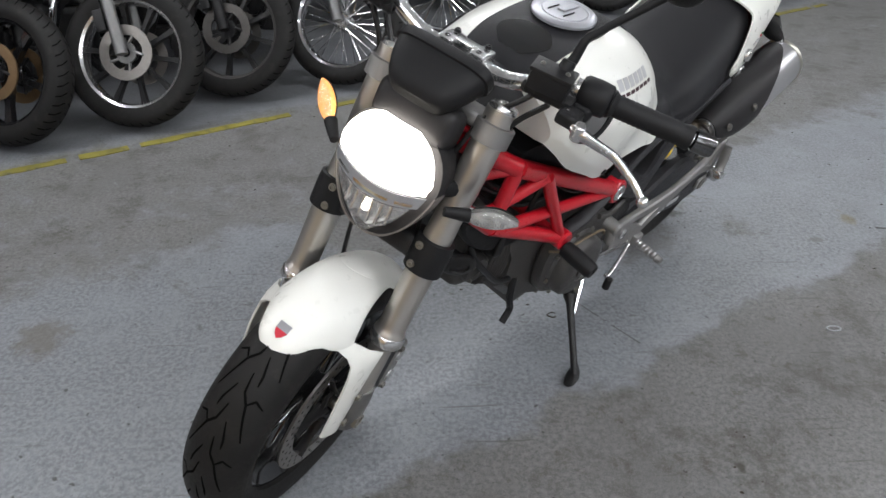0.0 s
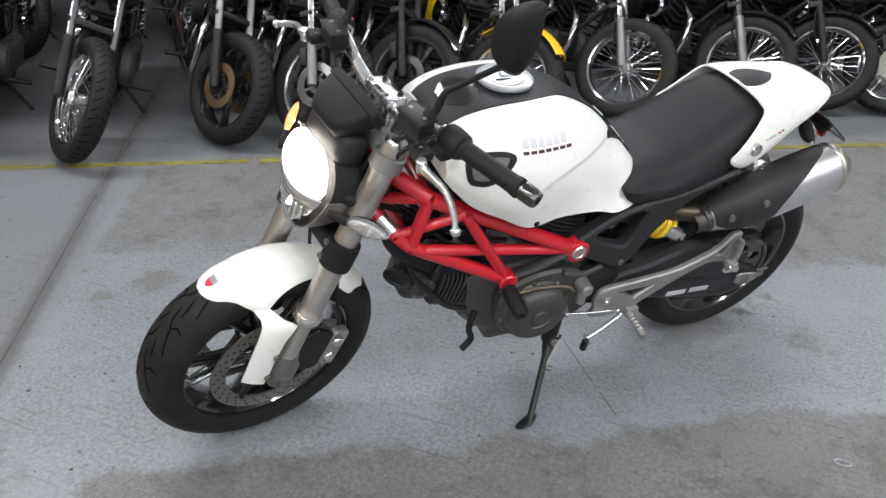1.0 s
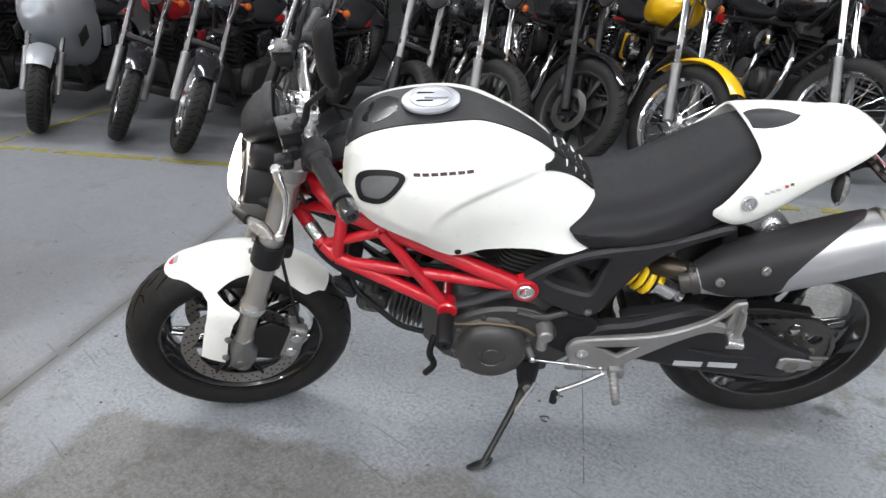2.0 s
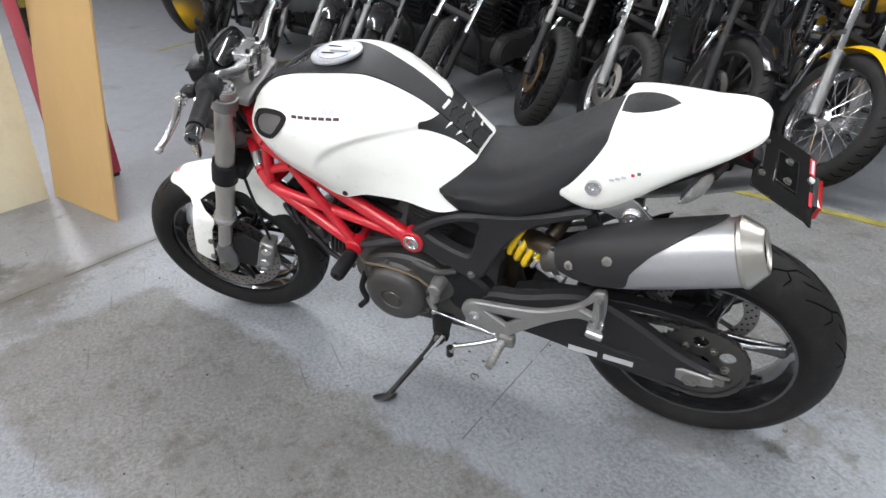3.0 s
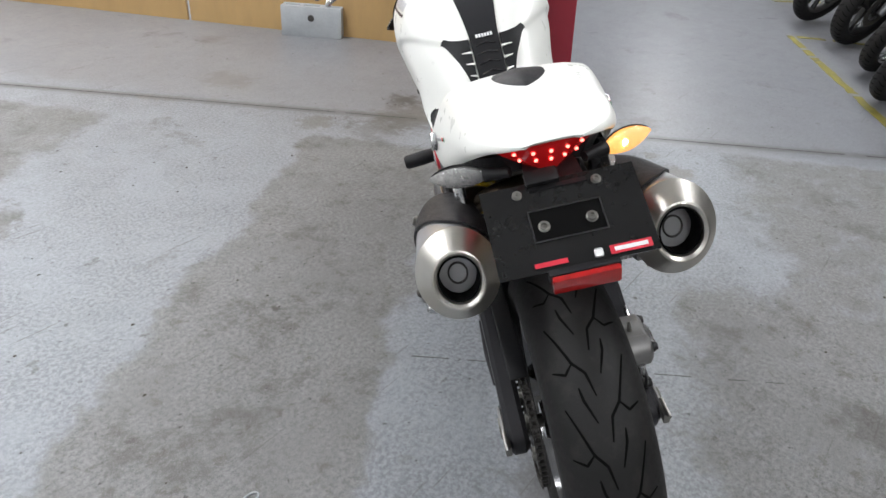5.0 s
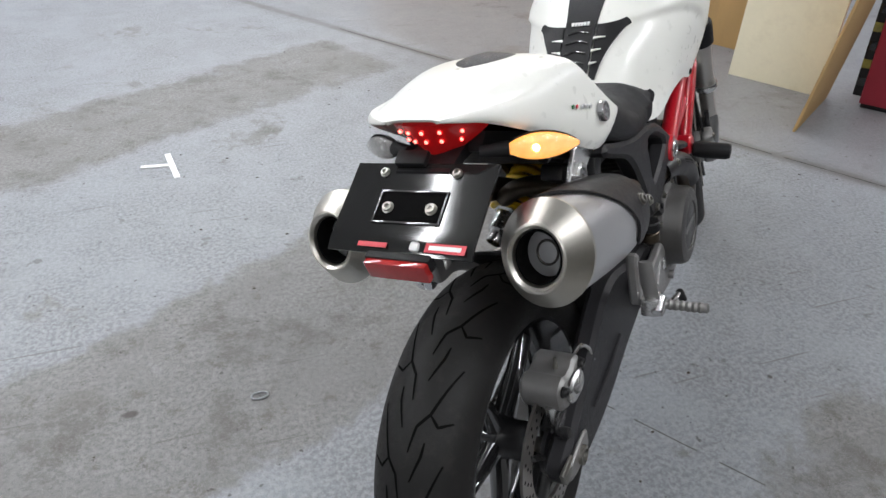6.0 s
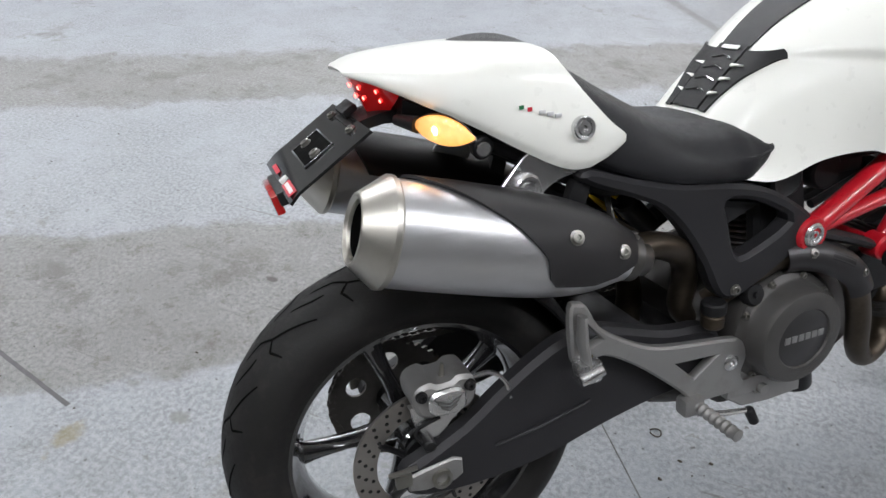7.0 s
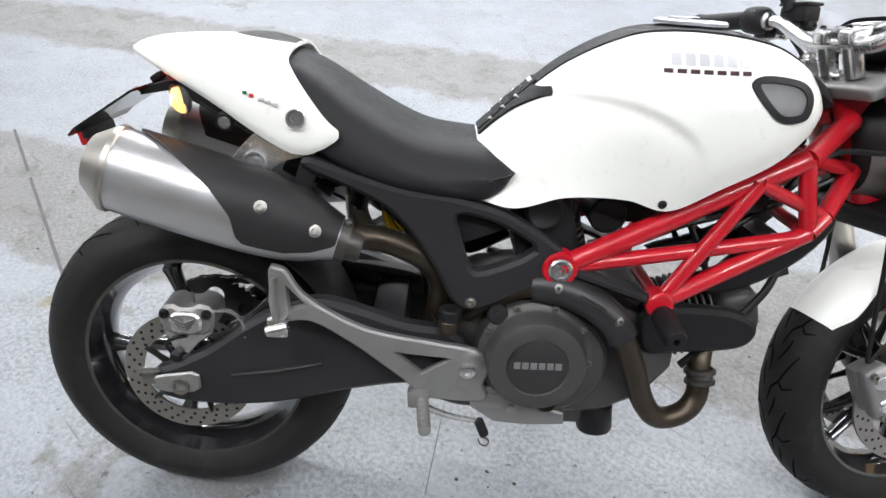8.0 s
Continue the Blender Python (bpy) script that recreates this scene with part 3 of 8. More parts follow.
def build_debris():
    """Grit, flakes and leaf bits lying about on the concrete."""
    rnd = random.Random(41)
    bm = bmesh.new()
    heaps = [(0.24, 1.75, .12, 16), (-0.94, 0.07, .12, 14), (-0.45, 0.0, .15, 12), (1.85, 1.9, .12, 8), (0.75, 0.35, .25, 14), (0.5, 0.1, .3, 14), (0.68, 0.95, .05, 6), (0.9, 2.1, .06, 6), (0.35, 0.75, .2, 14)]
    spots = [(rnd.gauss(x, s), rnd.gauss(y, s)) for x, y, s, n in heaps for _ in range(n)]
    spots += [(rnd.uniform(-2.2, 2.8), rnd.uniform(-1.2, 3.4)) for _ in range(260)]
    for x, y in spots:
        r = rnd.choice((.0015, .002, .002, .003, .004, .006))
        a0 = rnd.uniform(0, 6.28)
        k = rnd.uniform(.3, 1)
        lo = [bm.verts.new((x + r * math.cos(a0 + t) * rnd.uniform(.7, 1.3), y + r * k * math.sin(a0 + t) * rnd.uniform(.7, 1.3), .0)) for t in (0, 1.3, 2.5, 3.8, 5.1)]
        tip = bm.verts.new((x, y, r * .6))
        for i in range(5):
            bm.faces.new((lo[i], lo[(i + 1) % 5], tip))
    ob = part("floor_debris", bm, LEAF, None, smooth=False)
    tagged(ob, "dark grit and dry flakes scattered on the concrete", "debris", kind="stuff")


def build_scraps():
    """A bent wire ring below the engine and a pale torn loop of tape on the open floor."""
    ring_pts = [Vector((.335 + .013 * math.cos(a), 1.520 + .011 * math.sin(a), .003 + .002 * math.sin(2 * a))) for a in [.5 + 5.4 * k / 16 for k in range(17)]]
    tagged(part("wire_ring", B(lambda b: tube(b, ring_pts, .0016, 6)), LEAF, None), "small bent dark wire ring lying on the concrete", "scrap")
    loop = [Vector((1.142 + .020 * math.cos(a), 1.420 + .011 * math.sin(a), .0028)) for a in [2 * math.pi * k / 18 for k in range(18)]]
    tagged(part("tape_loop", B(lambda b: tube(b, loop, .0024, 6, closed=True)), BLOCK, None), "torn pale loop of tape lying on the concrete", "scrap")


def build_ceiling_lamp():
    e = new("ceiling_lamp")
    part("housing", B(lambda b: box(b, (0, 0, 0.045), (2.56, 0.16, 0.05), bev=0.01, taper=0.8)), FITTING, e)
    for y in (-0.04, 0.04):
        for x in (-0.63, 0.63):
            part("tube", B(lambda b: cyl(b, (x - 0.59, y, 0.0), (x + 0.59, y, 0.0), 0.016, seg=12)), TUBELIT, e, "lit white fluorescent tube")
        for x in (-1.24, -0.02, 0.02, 1.24):
            part("socket", B(lambda b: box(b, (x, y, 0.006), (0.03, 0.03, 0.045), bev=0.004)), FITTING, e)
    return tagged(e, "long white twin fluorescent batten lamp under the ceiling, lit", "ceiling lamp", "ceiling lamps of the hall")


def build_lamps():
    first = build_ceiling_lamp()
    spots = [(a, c) for c in (-6.1, -3.8, -1.5, 2.7) for a in (-8.6, -5.2, -1.8, 1.6, 5.0)]
    for i, (a, c) in enumerate(spots):
        p = LANE * a + CROSS * c + Vector((0.3, 0.6, 3.33))
        m = pose(p.x, p.y, p.z, 0, 0, math.degrees(math.atan2(LANE.y, LANE.x)))
        li = bpy.data.lights.new("lamp_light", "AREA")
        li.shape, li.size, li.size_y, li.energy, li.color = "RECTANGLE", 2.45, 0.14, LAMP_WATTS, (0.95, 0.965, 1.0)
        new("lamp_light", li).matrix_basis = m @ Matrix.Translation((0, 0, -0.035))
        if i == 0:
            first.matrix_basis = m
        else:
            copy_thing(first, m)


def leaning_board(name, p0, p1, h, thick, material, label, category, z0=0.0, lean=0.0, bev=0.002):
    """An upright board whose foot runs from p0 to p1."""
    p0, p1 = Vector((*p0, 0)), Vector((*p1, 0))
    d = p1 - p0
    bm = bmesh.new()
    box(bm, (0, 0, h / 2), (d.length, thick, h), bev=bev)
    for v in bm.verts:
        v.co.y += v.co.z * lean + 0.004 * math.sin(v.co.z * 3 + v.co.x * 4)
    ob = part(name, bm, material, None)
    mid = (p0 + p1) / 2
    ob.matrix_basis = pose(mid.x, mid.y, z0, 0, 0, math.degrees(math.atan2(d.y, d.x)))
    return tagged(ob, label, category)


def build_screens():
    leaning_board("cardboard_sheet", (-0.33, -3.45), (-1.085, -1.965), 1.9, 0.02, CARDBOARD, "tall brown cardboard sheet standing on the concrete floor", "cardboard")
    leaning_board("cardboard_sheet", (-1.095, -1.945), (-1.855, -0.47), 1.9, 0.02, CARDBOARD, "tall brown cardboard sheet stained at the foot", "cardboard")
    leaning_board("cream_board", (-1.51, -0.215), (-1.735, 0.18), 1.8, 0.03, CREAM, "cream laminated board standing on edge beside the cardboard", "board", z0=0.0)
    leaning_board("cardboard_sheet", (-1.755, 0.215), (-1.295, 0.50), 1.8, 0.012, CARDBOARD, "narrow brown cardboard sheet leaning on edge beside the cream board", "cardboard", lean=0.12)
    cab = new("red_cabinet")
    cab.matrix_basis = pose(-1.973, 0.362, 0, 0, 0, 124.7)
    def leaned(bm):
        for v in bm.verts:
            v.co.x -= v.co.z * 0.05
        return bm
    part("body", leaned(B(lambda b: box(b, (0, 0, 0.8), (0.195, 0.24, 1.56), bev=0.006))), REDSTEEL, cab)
    part("plinth", B(lambda b: box(b, (0, 0, 0.011), (0.178, 0.22, 0.022), bev=0.002)), SATIN, cab)
    part("flange", leaned(B(lambda b: box(b, (-0.116, -0.10, 0.8), (0.04, 0.012, 1.5), bev=0.002))), SATIN, cab)
    for k in range(14):
        part("hazard_stripe", leaned(B(lambda b: box(b, (-0.116, -0.107, 0.12 + 0.085 * k), (0.038, 0.003, 0.042), bev=0.0005))), YELLOWLINE if k % 2 else BLACKPAINT, cab)
    tagged(cab, "red painted steel cabinet with a hazard striped edge", "cabinet")
    blk = new("concrete_block")
    d = Vector((-0.21, 0.32, 0)).normalized()
    blk.matrix_basis = pose(-1.45, -1.135, 0, 0, 0, math.degrees(math.atan2(d.y, d.x)))
    bm = bmesh.new()
    hole = [(-0.13, 0.035, 0.10), (0.0, 0.035, 0.10), (0.13, 0.035, 0.10)]
    slab(bm, [(-0.195, -0.05), (0.195, -0.05), (0.195, 0.05), (-0.195, 0.05)], 0, 0.19,
         holes=[[(c - 0.05, -0.025), (c + 0.05, -0.025), (c + 0.05, 0.025), (c - 0.05, 0.025)] for c, _, _ in hole], bev=0.003)
    moved(bm, Matrix(((1, 0, 0, 0), (0, 0, 1, 0), (0, 1, 0, 0), (0, 0, 0, 1))))
    part("block", bm, BLOCK, blk)
    part("stain", B(lambda b: lathe(b, (0, -0.0505, 0.12), (0, -1, 0), [(0.022, 0), (0.02, 0.001), (0.001, 0.001)], seg=12)), PIPEDARK, blk)
    tagged(blk, "grey hollow concrete block standing before the cardboard", "concrete block")


build_setting()
build_floor_marks()
build_debris()
build_scraps()
build_lamps()
build_screens()

# ---- the motorcycle in the middle ----
# own axes: x ahead from below the rear axle, y to its left, z up in its leaning plane
BIKE = new("motorcycle")
BIKE.matrix_basis = pose(0.7013, 2.0012, 0.0025, 0, 0, -136.7) @ pose(0, 0, 0, -14.24, 0, 0)
tagged(BIKE, "white naked motorcycle with red tubular frame, on its side stand", "motorcycle")
RAKE = radians(22.0)
STEER = 13.0
AXLE_F = Vector((1.433, 0, 0.296))
HEAD = Vector((1.433, 0, 0.2805))                       # a point of the steering axis
AXIS = Vector((-math.sin(RAKE), 0, math.cos(RAKE)))
STEERM = Matrix.Translation(HEAD) @ Matrix.Rotation(radians(STEER), 4, AXIS) @ Matrix.Translation(-HEAD)
RR, RF = 0.310, 0.295
AXLE_R = 0.006


def P(name, bm, material, parent=BIKE, label="", **k):
    return part(name, bm, material, parent, label, **k)


def PS(name, bm, material, parent=BIKE, label="", **k):
    """A part that turns with the handlebar."""
    return part(name, moved(bm, STEERM), material, parent, label, **k)


def on_axis(h, fwd=0.0, y=0.0):
    """A point of the steering head, at height h, fwd ahead of the axis."""
    k = (h - HEAD.z) / AXIS.z
    return HEAD + AXIS * k + Vector((math.cos(RAKE), 0, math.sin(RAKE))) * fwd + Vector((0, y, 0))


TANK = [
    (0.535, 0, .775, .04, .775, .068, .770, .090, .755, .106, .735, .120, .715, .130, .70, .137, .69),
    (0.60, 0, .838, .04, .838, .072, .832, .098, .814, .116, .786, .128, .750, .140, .712, .154, .680),
    (0.68, 0, .905, .05, .904, .083, .893, .117, .868, .144, .830, .157, .785, .162, .74, .165, .704),
    (0.78, 0, .955, .06, .953, .11, .940, .155, .908, .179, .865, .187, .81, .177, .755, .166, .704),
    (0.85, 0, .968, .07, .965, .125, .952, .167, .917, .191, .870, .197, .815, .186, .75, .166, .688),
    (0.93, 0, .966, .075, .962, .13, .948, .171, .916, .193, .872, .195, .825, .188, .775, .170, .730),
    (1.01, 0, .950, .075, .947, .125, .935, .158, .906, .180, .873, .185, .84, .181, .81, .168, .776),
    (1.055, 0, .928, .07, .925, .115, .916, .145, .896, .165, .875, .170, .855, .168, .84, .158, .818),
    (1.072, 0, .912, .06, .909, .10, .902, .128, .886, .145, .868, .150, .857, .148, .846, .142, .835),
]

KNEE = [(.535, .79), (.60, .862), (.68, .872), (.78, .863), (.857, .826), (.894, .78), (.91, .74), (1.072, .70)]


def tank_section(x, n=10):
    v = lerp_table(TANK, x)
    q = [(v[i], v[i + 1], 0) for i in range(0, 16, 2)]
    # the knee hollow is pressed in below a crease that sweeps up, forward and down again
    edge = lerp_table(KNEE, x)[0]
    foot = v[15]
    ends = min(max((.905 - x) / .075, 0), 1) * min(max((x - .565) / .085, 0), 1)
    res = []
    for p in spline(q, n):
        k = min(max((edge - p.y) / .018, 0), 1)
        k = k * k * (3 - 2 * k) * min(max((p.y - foot) / max(edge - foot, .01), 0), 1) ** .9
        res.append((p.x - .011 * k * ends * ends * (3 - 2 * ends), p.y))
    return res


def tank_top(x, y, lift=0.0):
    """The point of the tank's upper skin above (x, y)."""
    s = tank_section(x)
    a = abs(y)
    for (y0, z0), (y1, z1) in zip(s, s[1:]):
        if y0 <= a <= y1:
            t = (a - y0) / max(y1 - y0, 1e-6)
            n = Vector((z0 - z1, y1 - y0)).normalized()
            return Vector((x, math.copysign(a + n.x * lift, y) if y else 0, z0 + (z1 - z0) * t + n.y * lift))
    return Vector((x, y, s[-1][1]))


def tank_side(x, z, side=1, lift=0.0):
    """The point of the tank's flank at (x, z)."""
    s = tank_section(x)
    for (y0, z0), (y1, z1) in zip(s, s[1:]):
        if z1 <= z <= z0 and y0 > 0.05:
            t = (z0 - z) / max(z0 - z1, 1e-6)
            n = Vector((z0 - z1, y1 - y0)).normalized()
            return Vector((x, side * (y0 + (y1 - y0) * t + n.x * lift), z + n.y * lift))
    return Vector((x, side * (s[-1][0] + lift), z))


def build_tank():
    def shell(b):
        rows = []
        for i in range(81):
            x = 0.535 + (1.072 - 0.535) * i / 80
            s = tank_section(x)
            half = [Vector((x, y, z)) for y, z in s]
            rows.append([Vector((p.x, -p.y, p.z)) for p in half[::-1]] + half[1:])
        sheet(b, rows, 0.004)
        loft(b, [[q for q in rows[-1]], [Vector((1.07, q.y * 0.85, q.z - 0.004)) for q in rows[-1]]], False, True)
    tank = P("fuel_tank", B(shell), WHITE, BIKE, "glossy white fuel tank shell", angle=50)

    WS = [(0.545, .029), (0.62, .0315), (0.70, .042), (0.78, .055), (0.83, .071), (0.88, .082), (0.95, .083), (1.03, .083), (1.072, .080)]

    def strip(b):
        rows = []
        for i in range(45):
            x = 0.545 + (1.07 - 0.545) * i / 44
            w = lerp_table(WS, x)[0]
            rows.append([tank_top(x, -w + 2 * w * j / 12, 0.0035) for j in range(13)])
        sheet(b, rows, 0.006)
    P("centre_trim", B(strip), STRIP, tank, "black grained trim strip over the tank")
    # trim ahead of the tank, down to the steering head
    def nose(b):
        rows = []
        for i in range(9):
            t = i / 8
            x = 1.066 + 0.072 * t
            w = 0.083 - 0.022 * t
            z = 0.921 - 0.018 * t - 0.02 * t * t
            rows.append([Vector((x, -w + 2 * w * j / 8, z - 0.03 * (abs(j - 4) / 4) ** 2.5 - (0.022 if 2 < j < 6 and 1 < i < 8 else 0))) for j in range(9)])
        sheet(b, rows, 0.02)
    P("nose_trim", B(nose), STRIP, tank, "black trim with a recess before the filler cap")

    def recess(b):
        rows = []
        for i in range(12):
            x = 0.965 + 0.075 * i / 11
            w = 0.05 * math.sin(math.pi * (0.12 + 0.76 * i / 11)) + 0.006
            rows.append([tank_top(x, -w + 2 * w * j / 8, 0.0045) for j in range(9)])
        sheet(b, rows, 0.002)
    P("tray", B(recess), GLOSSBLACK, tank, "glossy black recess in the trim")
    c = tank_top(0.893, 0.0, 0.004)
    n = Vector((0.03, 0, 1)).normalized()
    cap = P("filler_cap", B(lambda b: lathe(b, c, n, [(0.062, 0), (0.062, 0.005), (0.058, 0.008), (0.046, 0.008), (0.045, 0.0065), (0.043, 0.0065), (0.042, 0.009), (0.0005, 0.0095)], seg=40)), CAPGREY, tank, "round satin grey filler cap")
    P("lock_flap", B(lambda b: box(b, c + n * 0.011 + Vector((-0.012, 0, 0)), (0.05, 0.016, 0.004), bev=0.002)), CAPGREY, cap)
    P("seam", B(lambda b: box(b, c + n * 0.010 + Vector((0.012, 0.018, 0)), (0.034, 0.002, 0.002))), HOLE, cap)
    P("seam", B(lambda b: box(b, c + n * 0.010 + Vector((0.012, -0.018, 0)), (0.034, 0.002, 0.002))), HOLE, cap)
    # rubber pad over the rear of the tank: a ribbed column between two pointed wings
    def column(b):
        rows = []
        for i in range(12):
            x = 0.536 + (0.632 - 0.536) * i / 11
            w = 0.0305 + 0.0015 * i / 11
            rows.append([tank_top(x, w * (-1 + 2 * j / 10), 0.0085) for j in range(11)])
        sheet(b, rows, 0.005)
    padp = P("tank_pad", B(column), PLASTIC, tank, "ribbed black rubber tank pad with winged edges")
    for s in (-1, 1):
        def wing(b):
            rows = []
            for i in range(15):
                u = i / 14
                w = 0.048 + 0.046 * u ** 1.7
                r = []
                for j in range(13):
                    y = 0.0345 + (w - 0.0345) * j / 12
                    v = (y - 0.0338) / 0.060
                    xt = 0.626 + 0.034 * v - 0.009 * math.sin(min(v, 1) * math.pi) - 0.010 * (max(v - 0.8, 0) / 0.2) ** 2
                    r.append(tank_top(0.536 + u * (xt - 0.536), s * y, 0.0065))
                rows.append(r[::s])
            sheet(b, rows, 0.005)
        P("wing", B(wing), PLASTIC, padp)
    for k in range(4):
        x = 0.556 + 0.017 * k
        P("rib", B(lambda b: tube(b, [tank_top(x - 0.005 * abs(j - 3) / 3 + 0.006, (j - 3) * 0.0075, 0.0092) for j in range(7)], 0.0018, 6)), GLOSSBLACK, padp)
    for s in (-1, 1):
        for k in range(3):
            u = 0.555 + 0.021 * k
            y0, y1 = 0.0325, 0.0475 + 0.004 * k
            def slit(b):
                rows = [[tank_top(u + 0.0034 * q * (1.25 - t) + 0.005 * t, s * (y0 + (y1 - y0) * t), 0.0088) for t in (0, 0.5, 1)] for q in (0, 1)]
                sheet(b, rows, 0.003)
            P("slit", B(slit), WHITE, padp)
    for k in range(6):
        y0 = 0.0185 - 0.0066 * k
        P("decal", B(lambda b: sheet(b, [[tank_top(0.622 + 0.006 * q, y0 - 0.0048 * t / 2, 0.0097) for t in range(3)] for q in (0, 1)], 0.002)), WHITETEXT, padp, "small white decal bar")
    # side intakes with wire mesh
    for s in (-1, 1):
        outer = [(0.940, 0.893), (0.960, 0.908), (1.018, 0.902), (1.040, 0.888), (1.040, 0.862), (1.028, 0.845), (0.985, 0.846)]
        inner = [(0.953, 0.892), (0.966, 0.899), (1.012, 0.894), (1.029, 0.883), (1.029, 0.866), (1.020, 0.855), (0.988, 0.856)]
        mid = Vector((0.992, 0.877))
        def frame_ring(b):
            vs = []
            for lst, l in ((outer, -0.002), (outer, 0.004), (inner, 0.004), (inner, -0.001)):
                vs.append([b.verts.new(tank_side(x, z, s, l)) for x, z in soft(lst, 4)])
            for q, w in zip(vs, vs[1:]):
                bridge(b, q, w)
        intake = P("air_intake", B(frame_ring), PLASTIC, tank, "black framed air intake with grey mesh")
        def net(b):
            loop = soft(inner, 4)
            for f in range(6):
                k0, k1 = 1 - f / 6, 1 - (f + 1) / 6
                A = [tank_side(mid.x + (x - mid.x) * k0, mid.y + (z - mid.y) * k0, s, 0.0012) for x, z in loop]
                C = [tank_side(mid.x + (x - mid.x) * k1, mid.y + (z - mid.y) * k1, s, 0.0012) for x, z in loop]
                bridge(b, [b.verts.new(p) for p in A], [b.verts.new(p) for p in C])
        P("mesh", B(net), MESHGREY, intake)
        # makers' lettering, kept as plain blocks
        fr, bk = (0.925, 0.802) if s > 0 else (0.942, 0.806)
        for k in range(7):
            x = bk + (fr - bk) * (k + 0.5) / 7
            z = 0.904 if s > 0 else 0.912
            P("decal_block", B(lambda b: decal(b, x, z, 0.0135, 0.0058, s)), BLACKTEXT, tank)
        for k in range(6):
            x = bk + 0.012 + (fr - bk - 0.012) * (k + 0.5) / 6
            P("decal_block", B(lambda b: decal(b, x, 0.9195 if s > 0 else 0.9285, 0.0145, 0.0165, s)), GREYTEXT, tank)
        p = tank_side(0.838, 0.700, s, 0.0)
        P("tank_screw", B(lambda b: bolt(b, p, (0, s, -0.1), 0.006, 0.004)), SATIN, tank)
    return tank


def decal(b, x, z, w, h, s):
    rows = [[tank_side(x - w / 2 + w * i / 2 + h * 0.12 * q, z - h / 2 + h * q, s, 0.0006) for i in range(3)] for q in (0, 0.5, 1)]
    sheet(b, rows, 0.0004)


# seat: (x, top, half width at the shoulder, side bottom)
SEAT = [(0.205, .914, .115, .80), (0.26, .889, .130, .765), (0.32, .852, .142, .735), (0.39, .812, .148, .712), (0.45, .787, .148, .70), (0.52, .777, .146, .69), (0.55, .773, .152, .691), (0.572, .764, .151, .702), (0.584, .754, .149, .714), (0.592, .744, .144, .727), (0.595, .738, .138, .735)]


def build_seat():
    def body(b):
        rings = []
        for i in range(45):
            x = 0.205 + 0.39 * (1 - (1 - i / 44) ** 1.5)
            t, w, bo = lerp_table(SEAT, x)
            fl = min(max((.57 - x) / .08, 0), 1)
            k = min(1, (t - bo) / .075)
            half = [(0, t), (w * .3, t - .0015 * k), (w * .62, t - .006 * k), (w * .86, t - .022 * k), (w * .985, t - .045 * k), (w * (1.0 + .06 * fl), t * .5 + bo * .5 - .01 * fl - .004 * k), (w * (.99 + .09 * fl), bo + .012 * k), (w * (.95 + .08 * fl), bo)]
            sm = [(p.x, p.y) for p in spline([(y, z, 0) for y, z in half], 4)]
            full = [Vector((x, -y, z)) for y, z in sm[::-1]] + [Vector((x, y, z)) for y, z in sm[1:]]
            rings.append(full)
        sheet(b, rings, 0.003)
    seat = P("seat", B(body), VINYL, BIKE, "smooth black vinyl seat", angle=60)
    return seat


# tail: (x, top, half width, lower edge)
TAIL = [(-0.050, .911, .044, .905), (-0.042, .916, .066, .902), (-0.02, .923, .091, .894), (0.03, .929, .112, .868), (0.10, .931, .128, .830), (0.17, .928, .144, .787), (0.225, .920, .153, .759), (0.262, .905, .158, .757), (0.29, .880, .160, .767), (0.31, .86, .160, .780)]


